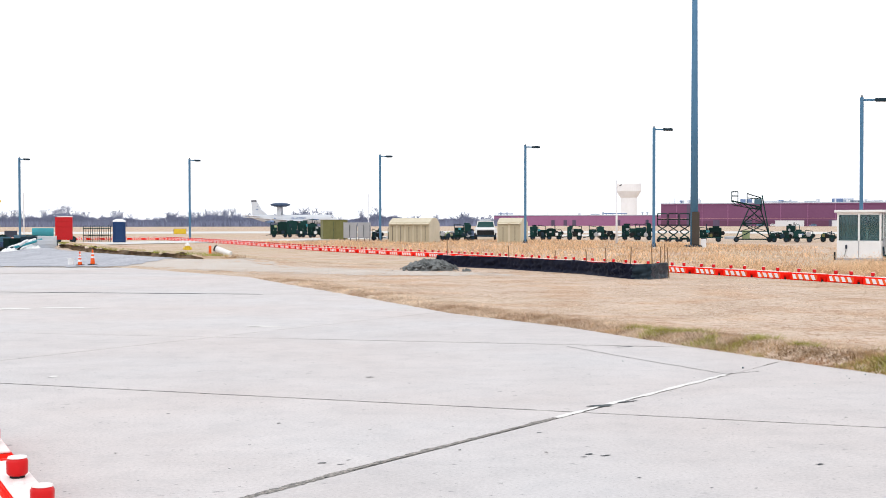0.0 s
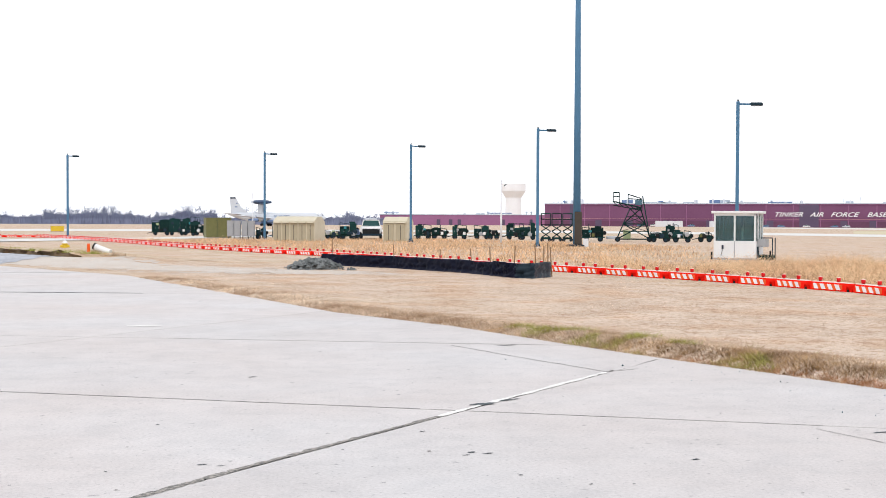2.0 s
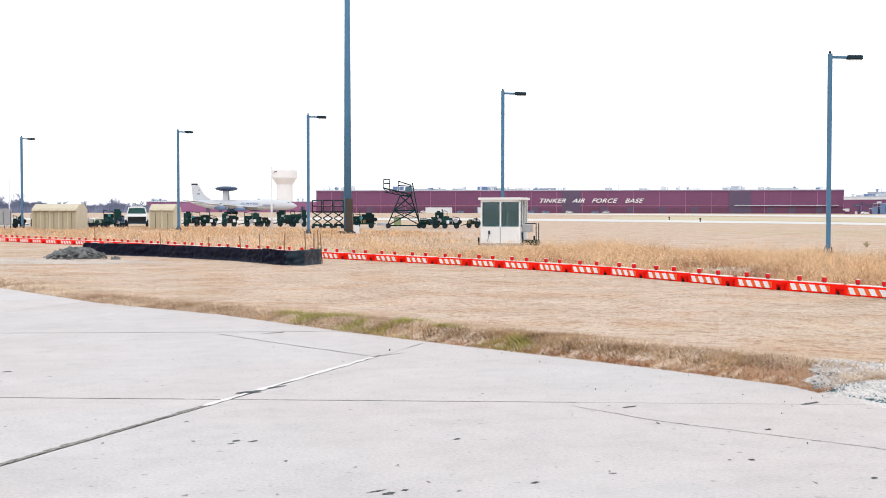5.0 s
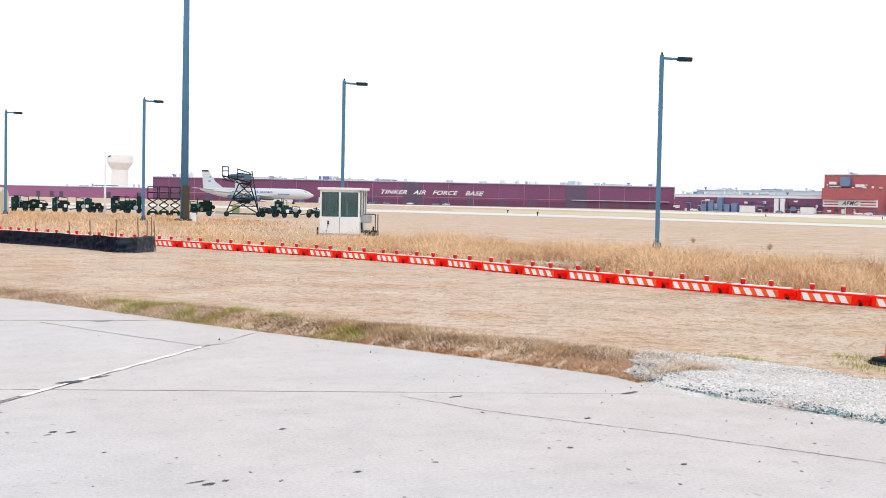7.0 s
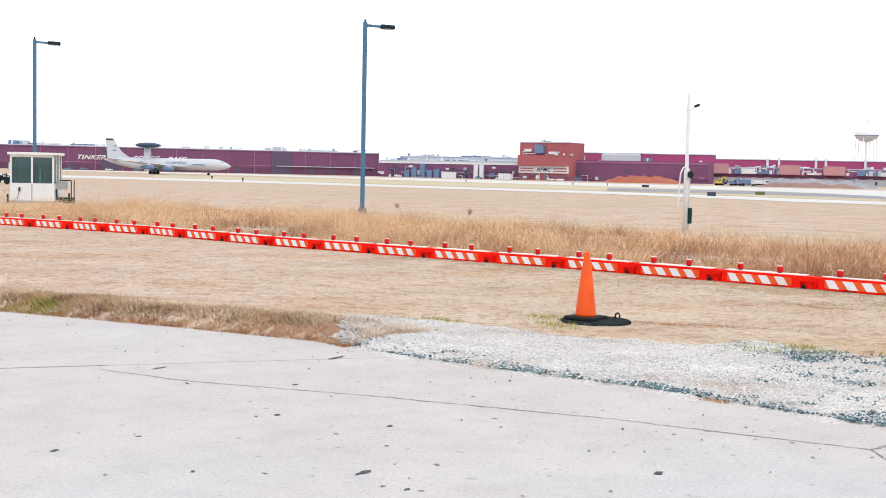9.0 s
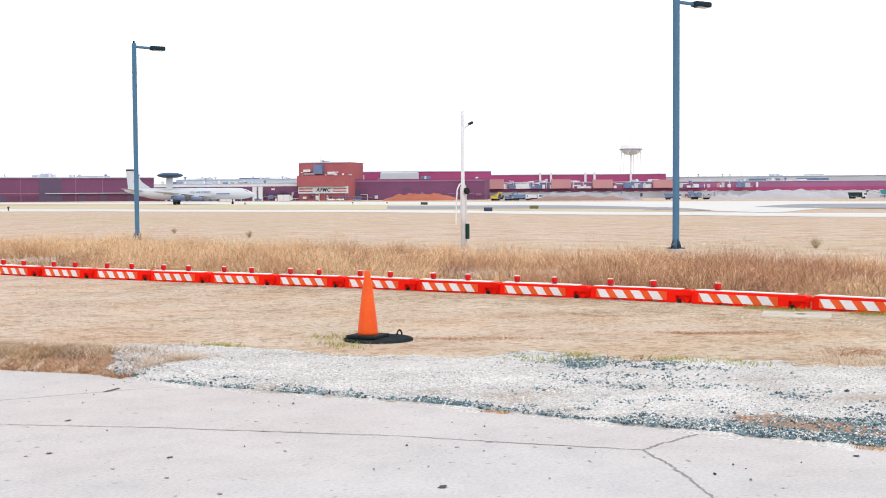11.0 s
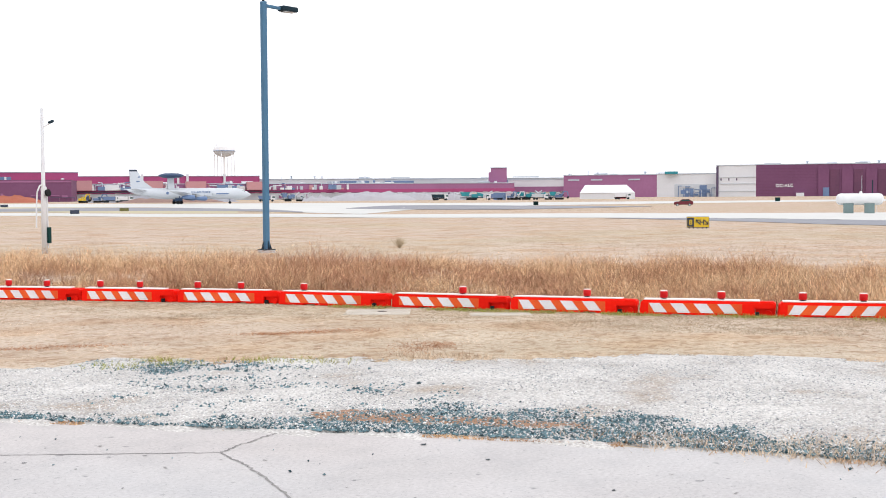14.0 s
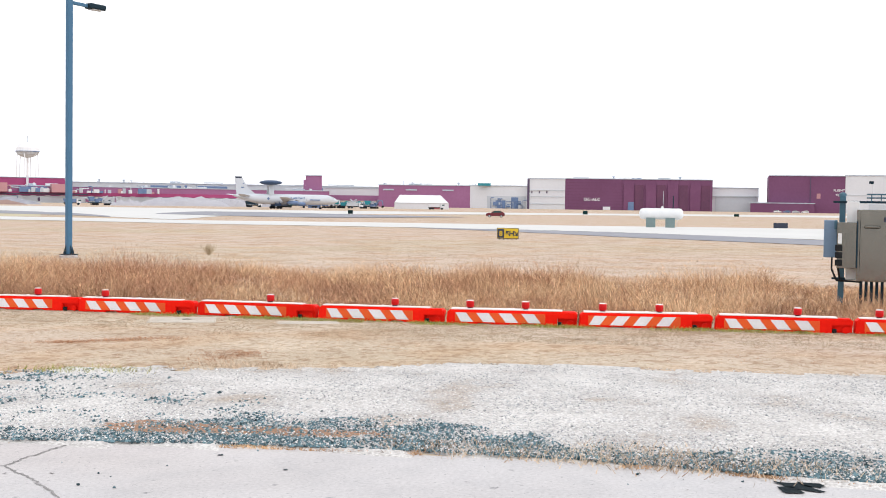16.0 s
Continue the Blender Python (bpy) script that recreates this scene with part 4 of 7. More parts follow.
    for i in range(n):
        for j in range(k):
            bm.faces.new((grid[i][j], grid[i + 1][j], grid[i + 1][j + 1], grid[i][j + 1]))
    ob = solo(name, bm, material, label, "heap")
    x, y = P(az, d)
    ob.matrix_world = pose(x, y, ground_z(x, y) - 0.05, 0, 0, -az if turn is None else turn)
    return ob


heap("earth_mound", "heap of red earth before the brick hall", 46.6, 640, 42, 10, 4.2, M["reddirt"], 2)
heap("rock_mound", "long ridge of broken grey rock", 53.6, 600, 74, 12, 4.4, M["greyrock"], 3)
heap("earth_mound", "low brown earth ridge before the rock heap", 54.0, 570, 50, 8, 2.6, M["dirt"], 4)
heap("sand_mound", "smooth grey heap of sand", 63.2, 610, 46, 16, 5.2, M["sandheap"], 5)
heap("sand_mound", "pale heap of sand", 60.7, 590, 16, 8, 3.0, M["sandheap"], 6)
heap("sand_mound", "broad pale sand heap", 65.3, 615, 24, 10, 4.6, M["sandheap"], 7)
heap("sand_mound", "pointed brown-grey sand heap", 67.2, 610, 14, 10, 4.4, M["sandheap"], 8)


# ---- distant bare woods ----
def woods():
    """Bare crowns: a trunk, limbs and fine twigs for each tree, over a low thicket."""
    r = random.Random(5)
    verts, faces = [], []

    def tri(a, b, w):
        n = len(verts)
        verts.extend([(a[0] - w, a[1], a[2]), (a[0] + w, a[1], a[2]), b])
        faces.append((n, n + 1, n + 2))
    for k in range(2300):
        az, d = r.uniform(-30, 3.5), r.uniform(820, 980)
        x, y = P(az, d)
        grove = noise.noise((az * 0.55, 3.1, 0)) + 0.5 * noise.noise((az * 2.1, 8.2, 0))
        h = (6.2 + 4.2 * grove + r.uniform(-1.2, 1.2)) * (0.8 if az > -3 else 1.0)
        if r.random() < 0.07:
            h *= r.uniform(1.35, 1.8)
        h = max(h, 2.6)
        tri((x, y, -0.5), (x + r.uniform(-0.4, 0.4), y, h * 0.85), 0.20)
        for q in range(11):
            u = r.uniform(0.15, 0.75)
            a = (x, y + r.uniform(-0.5, 0.5), h * u)
            lean = r.uniform(-0.42, 0.42)
            l = h * (1.02 - u) * r.uniform(0.6, 1.0)
            b = (a[0] + lean * h * 0.8, a[1], min(a[2] + l * (1 - 0.5 * abs(lean)), h))
            tri(a, b, 0.2)
            for v in range(4):
                g = r.uniform(0.3, 0.95)
                c = tuple(a[i] + (b[i] - a[i]) * g for i in range(3))
                tri(c, (c[0] + r.uniform(-0.16, 0.16) * h, c[1], c[2] + r.uniform(0.02, 0.15) * h), 0.17)
    # low thicket along the foot of the wood
    for k in range(16000):
        az, d = r.uniform(-30, 3.5), r.uniform(800, 960)
        x, y = P(az, d)
        h = r.uniform(2.2, 5.0) * (1 + 0.5 * noise.noise((az * 1.3, 1.0, 0)))
        tri((x, y, -0.5), (x + r.uniform(-1.2, 1.2), y, h), r.uniform(0.3, 0.8))
    sheet("treeline", verts, faces, M["trees"], "distant belt of bare winter trees, tinted blue-grey with haze", "stuff", "trees")


woods()


# ---- barricades ----
ROW = [(-60, 152), (-45, 150.6), (-34.3, 149.5), (-27, 134), (-19.7, 116.4), (-9.3, 89.4), (-3, 76.4), (-0.1, 71.2), (5.0, 59.5), (9.1, 49.9), (13.4, 41.8), (15.9, 35.7), (17.1, 29.9), (18.5, 25.2), (19.85, 20.8), (20.75, 15.6), (21.2, 12.35), (21.37, 10.0), (21.45, 7.62), (21.6, 5.3), (21.9, 2.95), (22.4, 0.46), (22.65, -2.26), (22.9, -4.7), (23.1, -7.1), (23.3, -9.5)]


def barricade(lean, lights):
    """A low plastic airfield barricade 2.36 m long, origin at its left foot, x along it."""
    ob = new("barricade")
    L, h, w = 2.36, 0.285, 0.26
    bm = prism(B(), [(-0.0, 0.02), (0.03, 0.0), (0.55, 0.0), (0.57, 0.03), (0.78, 0.03), (0.80, 0.0), (1.35, 0.0), (1.37, 0.03), (1.58, 0.03), (1.6, 0.0), (1.99, 0.0), (1.99, 0.145), (L - 0.03, 0.145), (L - 0.015, 0.16), (L - 0.015, h - 0.05), (L - 0.06, h - 0.02), (0.07, h - 0.02), (0.02, h - 0.06)], -w / 2, w / 2)
    bmesh.ops.bevel(bm, geom=[e for e in bm.edges if abs(e.verts[0].co.y - e.verts[1].co.y) < 1e-5], offset=0.018, segments=2, affect="EDGES")
    part("body", bm, M["orange"], ob, shade=False)
    # Thin white plate paints the sky highlight on the orange top.
    part("top_cap", box(B(), L / 2 - 0.1, 0, h - 0.018, L - 0.36, w - 0.05, 0.022, 0.009), M["white_pl"], ob, "white top face with the sky reflection painted in")
    bm = box(B(), 2.17, 0, 0.02, 0.34, 0.12, 0.13, 0.01)
    rod(bm, (2.22, -0.1, 0.065), (2.22, 0.1, 0.065), 0.055, n=12)
    part("hinge_block", bm, M["orange"], ob)
    # A black block stands in for the dark shade of the notch.
    part("hinge_pin", box(B(), 2.035, -0.065, 0.0, 0.07, 0.10, 0.085, 0.008), M["black"], ob, "black block for the shade in the hinge gap")
    for side in (-1, 1):
        y = side * (w / 2 + 0.003)
        bm = box(B(), 0.97, y, 0.055, 1.62, 0.006, 0.165)
        part("reflector_panel", bm, M["stripe_o"], ob, "orange reflective panel")
        for k in range(4):
            x0, s = 0.2 + k * 0.405, 0.13 * lean * side
            bm = B()
            q = [(x0 - s / 2, 0.22), (x0 + 0.225 - s / 2, 0.22), (x0 + 0.225 + s / 2, 0.055), (x0 + s / 2, 0.055)]
            q = [(min(max(x, 0.17), 1.77), z) for x, z in q]
            prism(bm, q, y + side * 0.004, y + side * 0.007)
            part("stripe", bm, M["stripe_w"], ob, "white reflective slanted stripe")
    for x in lights:
        lamp = part("warning_light", lathe(B(), [(0.055, 0.03), (0.07, 0.045), (0.072, 0.125), (0.06, 0.15), (0.02, 0.155)], 14, Matrix.Translation((x, 0, h - 0.01))), M["red_lens"], ob, "red warning light", True)
        part("light_base", lathe(B(), [(0.05, -0.005), (0.05, 0.032)], 12, Matrix.Translation((x, 0, h - 0.01))), M["black"], lamp)
        part("light_top", lathe(B(), [(0.066, 0.148), (0.06, 0.158), (0.02, 0.16)], 12, Matrix.Translation((x, 0, h - 0.01))), M["white_pl"], lamp)
    for x in (0.42, 1.2):
        part("fill_plug", lathe(B(), [(0.04, 0), (0.035, 0.015)], 10, Matrix.Translation((x, 0.02, h))), M["white_pl"], ob)
    return tagged(ob, "low orange water-filled barricade with striped reflective panels and red lights", "barricade", "barricades along the grass")


PROTO = [barricade(-1, (0.42, 1.42)), barricade(1, (0.42, 1.42)), barricade(-1, (1.42,)), barricade(-1, (0.5,)), barricade(-1, ())]


def lay_row():
    # arc-length along the row, anchored at the joint near (22.4, 0.46)
    seg = [math.hypot(bx - ax, by - ay) for (ax, ay), (bx, by) in zip(ROW, ROW[1:])]
    cum = np.concatenate([[0], np.cumsum(seg)])
    anchor = cum[ROW.index((22.4, 0.46))]
    xs, ys = [p[0] for p in ROW], [p[1] for p in ROW]
    pitch = 2.385
    # the farther units are shorter ones: joints along the row, in lengths of the long unit
    joints = [0, -1, -2, -3, -4, -5, -5.95, -6.86, -7.76, -8.62, -9.42, -10.23, -11.0, -11.79, -12.55, -13.37, -14.2, -15.0, -15.75, -16.43, -17.17]

    def joint(k):
        if k >= 0:
            return anchor + k * pitch
        return anchor + pitch * (joints[-k] if -k < len(joints) else joints[-1] + 0.74 * (k + len(joints) - 1))
    k0, k1 = -int((anchor / pitch - 17.17) / 0.74) - 20, int((cum[-1] - anchor) / pitch)
    kinds = {0: 2, 1: 0, -1: 1, -2: 0, -3: 2, -4: 2, -5: 3, -6: 0, -7: 0, -8: 0, 2: 0}
    rnd = random.Random(4)
    used, first = set(), {}
    for k in range(k0, k1):
        s0, s1 = joint(k), joint(k + 1)
        ax, ay, bx, by = np.interp(s0, cum, xs), np.interp(s0, cum, ys), np.interp(s1, cum, xs), np.interp(s1, cum, ys)
        ax, ay = ax + rnd.uniform(-0.03, 0.03), ay + rnd.uniform(-0.02, 0.02)
        kind = kinds.get(k, 0)
        az, bz = ground_z(ax, ay), ground_z(bx, by)
        run = math.hypot(bx - ax, by - ay)
        m = pose(ax, ay, az - 0.01, rnd.uniform(-1.5, 1.5), -math.degrees(math.atan2(bz - az, run)), math.degrees(math.atan2(by - ay, bx - ax)) + rnd.uniform(-1.2, 1.2))
        short = (s1 - s0) / pitch
        if kind in used:
            copy_thing(PROTO[kind], m @ Matrix.Diagonal((short / first[kind], 1, 1, 1)))
        else:
            PROTO[kind].matrix_world = m @ Matrix.Diagonal((short, 1, 1, 1))
            first[kind] = short
            used.add(kind)
    # the row that closes the apron, next to the camera
    long_unit = Matrix.Diagonal((1 / first[0], 1, 1, 1))
    copy_thing(PROTO[0], pose(-2.22, 6.92, 0.0, 0, 0, 117.5) @ long_unit)
    copy_thing(PROTO[0], pose(-3.33, 9.05, 0.0, 0, 0, 116.5) @ long_unit)
    for k, p in enumerate(PROTO):
        if k not in used:
            for c in list(p.children_recursive):
                bpy.data.objects.remove(c)
            bpy.data.objects.remove(p)


lay_row()


# ---- lamp posts ----
def lamp_post(x, y, h, first=[]):
    m = pose(x, y, ground_z(x, y) - 0.05, 0, 0, -25)
    if first:
        return copy_thing(first[0], m)
    ob = new("lamp_post")
    tagged(ob, "grey square steel lamp post with one arm", "lamp post", "lamp posts along the field")
    part("footing", lathe(B(), [(0.34, -0.3), (0.34, 0.12), (0.3, 0.14)], 16), M["concrete"], ob)
    bm = box(B(), 0, 0, 0.14, 0.5, 0.5, 0.04, 0.008)
    for a in range(4):
        c, s = math.cos(a * math.pi / 2), math.sin(a * math.pi / 2)
        v = [bm.verts.new((c * r - s * o, s * r + c * o, z)) for o in (-0.015, 0.015) for r, z in ((0.13, 0.18), (0.24, 0.18), (0.13, 0.5))]
        bm.faces.new(v[:3])
        bm.faces.new(v[3:][::-1])
        bm.faces.new((v[1], v[4], v[5], v[2]))
    part("base_plate", bm, M["dsteel"], ob)
    bm = box(B(), 0, 0, 0.18, 0.20, 0.20, h - 0.3, 0.025)
    part("pole", bm, M["steel"], ob)
    arm = part("arm", box(B(), 0.45, 0, h - 0.36, 0.75, 0.10, 0.12, 0.015, Matrix.Rotation(radians(3), 4, "Y")), M["steel"], ob)
    head = part("luminaire", box(B(), 1.12, 0, h - 0.42, 0.72, 0.4, 0.2, 0.05, Matrix.Rotation(radians(2), 4, "Y")), M["dsteel"], ob)
    part("lens", box(B(), 1.15, 0, h - 0.44, 0.5, 0.3, 0.03), M["hall_g"], head)
    part("photocell", lathe(B(), [(0.05, 0), (0.05, 0.1), (0.03, 0.13)], 8, Matrix.Translation((0, 0, h - 0.12))), M["black"], ob)
    ob.matrix_world = m
    first.append(ob)
    return ob


for az, d in ((-19.17, 148), (-11.75, 146), (-2.95, 135), (3.86, 119), (9.8, 98), (18.88, 77.4), (33.55, 61), (58.35, 47.2)):
    lamp_post(*P(az, d), 9.75)


def high_mast():
    x, y = P(11.63, 103)
    ob = thing("high_mast", "tall tapering grey floodlight mast with brown sleeve", "mast", (x, y), -11.6)
    part("footing", lathe(B(), [(0.8, -0.3), (0.8, 0.15), (0.7, 0.2)], 20), M["dsteel"], ob)
    part("shaft", lathe(B(), [(0.33, 0.2), (0.27, 12), (0.17, 30)], 20), M["steel"], ob, shade=True)
    part("sleeve", box(B(), 0.12, -0.12, 0.2, 0.62, 0.55, 2.75, 0.05), M["brownbox"], ob, "brown access sleeve at the foot")
    part("junction_box", box(B(), 0.75, -0.3, 0, 0.45, 0.35, 0.7, 0.03), M["whitep"], ob)


high_mast()


def camera_pole(x, y, h, bundle):
    ob = thing("camera_pole", "white pole with a small security camera", "pole", (x, y), 0, "camera poles")
    part("shaft", lathe(B(), [(0.105, -0.2), (0.10, h * 0.45), (0.075, h * 0.46), (0.06, h)], 14), M["whitep"], ob, shade=True)
    c = part("bracket", rod(B(), (0, 0, h - 0.75), (0.32, -0.08, h - 0.55), 0.03), M["whitep"], ob)
    part("camera_body", box(B(), 0.38, -0.1, h - 0.55, 0.26, 0.1, 0.1, 0.02, Matrix.Rotation(radians(-20), 4, "Y")), M["dsteel"], c)
    if bundle:
        bm = B()
        pts = [(-0.42, 0, 1.0), (-0.40, 0, 1.9), (-0.34, 0, 2.4), (-0.2, 0, 2.62), (0, 0, 2.68), (0.16, 0, 2.55), (0.2, 0, 2.2), (0.2, 0, 0.2)]
        for a, b in zip(pts, pts[1:]):
            rod(bm, a, b, 0.03, n=6)
        part("conduit_loop", bm, M["whitep"], ob, "white conduit looped over the pole")
        part("cable_coil", lathe(B(), [(0.07, -0.06), (0.14, -0.04), (0.14, 0.04), (0.07, 0.06)], 14, Matrix.Translation((0.02, -0.2, 2.35)) @ Matrix.Rotation(radians(80), 4, "X")), M["black"], ob, "black cable coil")
        part("meter_box", box(B(), 0.12, -0.12, 0.4, 0.15, 0.14, 0.62, 0.02), M["green_d"], ob)


camera_pole(*P(48.55, 49.5), 5.6, True)
camera_pole(*P(8.1, 120), 6.2, False)


# ---- guard booth ----
def booth():
    x, y = P(17.85, 70.5)
    ob = thing("guard_booth", "small white glazed guard booth standing in tall grass", "booth", (x, y), -32.0)
    W, D, H = 2.35, 2.0, 2.75
    bm = B()
    box(bm, W / 2, D / 2, 0.12, W, D, 0.95, 0.01)
    part("lower_wall", bm, M["white"], ob)
    part("roof", box(B(), W / 2, D / 2, H - 0.14, W + 0.24, D + 0.24, 0.14, 0.02), M["white"], ob)
    part("floor_skid", box(B(), W / 2, D / 2, 0, W + 0.1, D + 0.1, 0.12, 0.01), M["greycab"], ob)
    for px, py in ((0.05, 0.05), (W - 0.05, 0.05), (0.05, D - 0.05), (W - 0.05, D - 0.05), (W / 2, 0.04), (W - 0.04, D * 0.35), (W - 0.04, D * 0.68), (0.04, D / 2)):
        part("mullion", box(B(), px, py, 1.07, 0.09, 0.09, H - 0.14 - 1.07), M["white"], ob)
    part("window_head", box(B(), W / 2, 0.04, H - 0.26, W, 0.07, 0.12), M["white"], ob)
    for x0, x1 in ((0.1, W / 2 - 0.05), (W / 2 + 0.05, W - 0.1)):
        part("pane", box(B(), (x0 + x1) / 2, 0.06, 1.08, x1 - x0, 0.015, H - 0.26 - 1.08), M["pane"], ob, "tinted glass pane")
        part("pane", box(B(), (x0 + x1) / 2, D - 0.06, 1.08, x1 - x0, 0.015, H - 0.26 - 1.08), M["pane"], ob, "tinted glass pane")
    for y0, y1 in ((0.1, D * 0.33), (D * 0.37, D * 0.66), (D * 0.7, D - 0.1)):
        part("pane", box(B(), W - 0.06, (y0 + y1) / 2, 1.08, 0.015, y1 - y0, H - 0.26 - 1.08), M["pane"], ob, "tinted glass pane")
    part("pane", box(B(), 0.06, D / 2, 1.08, 0.015, D - 0.2, H - 0.26 - 1.08), M["pane"], ob, "tinted glass pane")
    part("wall_batten", box(B(), W / 2, -0.012, 0.14, 0.05, 0.02, 0.92), M["greycab"], ob)
    part("phone_box", box(B(), 0.52, -0.05, 0.62, 0.10, 0.08, 0.22, 0.01), M["text_d"], ob)
    part("cord", rod(B(), (0.5, -0.03, 0.62), (0.42, -0.03, 0.2), 0.012, n=6), M["text_d"], ob)
    part("air_conditioner", box(B(), W + 0.25, 0.75, 0.75, 0.5, 0.7, 0.45, 0.03), M["greycab"], ob)
    part("cable_drop", rod(B(), (W + 0.06, 0.3, 0.75), (W + 0.1, 0.25, 0.15), 0.05, n=6), M["dsteel"], ob)
    part("step", box(B(), W + 0.4, 1.2, 0.0, 0.8, 0.9, 0.3, 0.02), M["green_d"], ob)
    bm = B()
    for yy in (0.85, 1.6):
        rod(bm, (W + 0.75, yy, 0), (W + 0.75, yy, 1.25), 0.03, n=6)
    rod(bm, (W + 0.75, 0.85, 1.25), (W + 0.1, 0.85, 1.25), 0.03, n=6)
    part("handrail", bm, M["dsteel"], ob)
    part("corner_post", rod(B(), (-0.1, -0.05, 0), (-0.1, -0.05, 0.45), 0.05, n=8), M["black"], ob)
    part("corner_post", rod(B(), (W + 0.75, 0.3, 0), (W + 0.75, 0.3, 0.55), 0.05, n=8), M["black"], ob)


booth()


# ---- cone on its mat, hatch slabs, electric cabinet ----
def traffic_cone(x, y, h, label, bands=(), lift=0.0, seed=0):
    ob = thing("traffic_cone", label, "traffic cone", (x, y), 17 + seed * 31, z=ground_z(x, y) + lift)
    k = h / 0.96
    part("base", box(B(), 0, 0, 0, 0.46 * k, 0.46 * k, 0.05 * k, 0.015 * k), M["black"], ob, "black rubber base")
    body = part("cone", lathe(B(), [(0.152 * k, 0.05 * k), (0.145 * k, 0.08 * k), (0.110 * k, 0.42 * k), (0.108 * k, 0.425 * k), (0.075 * k, 0.70 * k), (0.073 * k, 0.705 * k), (0.045 * k, 0.88 * k), (0.045 * k, 0.945 * k), (0.03 * k, h)], 24), M["cone"], ob, shade=True)
    for z0, z1 in bands:
        r = lambda z: 0.172 - 0.135 * z + 0.004
        part("reflective_band", lathe(B(), [(r(z0) * k, z0 * k), (r(z1) * k, z1 * k)], 24), M["stripe_w"], body, "white reflective band")
    return ob


CX, CY = 12.3, 12.36
mx, my = 12.45, 12.3
manhole = thing("manhole_cover", "round dark steel cover lying in the turf", "manhole cover", (mx, my), 0)
part("cover", lathe(B(), [(0.5, 0.0), (0.5, 0.03), (0.47, 0.045), (0.1, 0.055)], 32), M["tar"], manhole)
bm = B()
for k in range(8):
    a0, a1 = math.pi * k / 8, math.pi * (k + 1) / 8
    rod(bm, (0.33 + 0.05 * math.cos(a0), -0.1, 0.06 + 0.07 * math.sin(a0)), (0.33 + 0.05 * math.cos(a1), -0.1, 0.06 + 0.07 * math.sin(a1)), 0.012, n=6)
part("lifting_ring", bm, M["black"], manhole)
traffic_cone(CX, CY, 0.96, "tall orange plastic traffic cone on a steel cover", lift=0.05)


def hatch(x0, y0, az, w, d):
    ob = thing("concrete_slab", "flat pale concrete cover slab in the turf", "slab", (x0, y0), -az)
    part("slab_body", box(B(), 0, 0, -0.1, w, d, 0.112, 0.02), M["coverslab"], ob)
    if d > 0.6:
        part("lifting_hole", lathe(B(), [(0.09, 0.0), (0.09, 0.016)], 14, Matrix.Translation((0.08, 0.05, 0))), M["brownbox"], ob, "dark lifting hole")


hatch(20.25, 9.72, 66, 1.2, 0.95)
hatch(20.62, 7.45, 66, 1.1, 0.5)


def electric_cabinet():
    x, y = P(93.4, 28.4)
    ob = thing("electric_cabinet", "stainless electric cabinet on blue-grey posts", "electrical cabinet", (x, y), -93.4)
    h = 2.55
    for k, px in enumerate((0.0, 1.65)):
        post = part("post", box(B(), px, 0.1, -0.1, 0.13, 0.13, h, 0.012), M["bluepost"], ob)
        part("post_cap", lathe(B(), [(0.085, 0), (0.075, 0.06), (0.03, 0.09)], 12, Matrix.Translation((px, 0.1, h - 0.1))), M["bluepost"], post)
    for z in (0.6, 2.3):
        part("rail", box(B(), 0.8, 0.02, z, 2.0, 0.06, 0.05, 0.005), M["dsteel"], ob)
    main_box = part("main_enclosure", box(B(), 1.08, -0.28, 0.6, 1.55, 0.5, 1.56, 0.015), M["stainless"], ob, "brushed stainless steel enclosure")
    part("door", box(B(), 1.09, -0.545, 0.64, 1.44, 0.022, 1.48, 0.008), M["stainless"], main_box)
    part("number_plate", box(B(), 0.92, -0.56, 1.9, 0.14, 0.008, 0.1), M["text_d"], main_box, "black plate")
    part("handle", box(B(), 0.62, -0.57, 1.75, 0.34, 0.02, 0.07, 0.03), M["stainless"], main_box)
    part("side_panel", box(B(), 0.22, -0.1, 0.62, 0.26, 0.3, 1.72, 0.012), M["white"], ob)
    mid_box = part("small_enclosure", box(B(), 0.1, -0.42, 0.88, 0.4, 0.42, 1.0, 0.012), M["stainless"], ob, "small stainless enclosure")
    part("hinge_edge", box(B(), 0.315, -0.43, 0.9, 0.03, 0.41, 1.01), M["dsteel"], mid_box)
    part("disconnect_box", box(B(), -0.24, -0.18, 1.1, 0.28, 0.30, 0.82, 0.015), M["greybox"], ob, "grey-blue disconnect box")
    part("switch_handle", box(B(), -0.13, -0.37, 1.72, 0.07, 0.08, 0.2, 0.01), M["bluepost"], ob)
    for k in range(3):
        part("outlet", box(B(), -0.06, -0.66, 0.94 + k * 0.16, 0.15, 0.07, 0.13, 0.01), M["black"], ob, "black outlet box")
    part("label_plate", box(B(), -0.04, -0.655, 1.42, 0.08, 0.02, 0.22), M["white"], ob)
    bm = B()
    for a, b in (((-0.2, -0.3, 1.25), (-0.2, -0.3, 0.85)), ((-0.2, -0.3, 0.85), (-0.1, -0.3, 0.6)), ((-0.1, -0.3, 0.6), (0.4, -0.3, 0.58)), ((-0.08, -0.5, 0.95), (-0.02, -0.4, 0.6))):
        rod(bm, a, b, 0.022, n=6)
    part("conduit_bend", bm, M["black"], ob)
    for px in (0.42, 0.53, 0.64, 0.75, 0.86):
        part("conduit", rod(B(), (px, -0.2, -0.1), (px, -0.2, 0.66), 0.033, n=8), M["dsteel"], ob)
    bm = B()
    for px in (0.6, 0.8, 1.0, 1.2):
        rod(bm, (px, 0, 2.3), (px, 0, 2.5), 0.012, n=6)
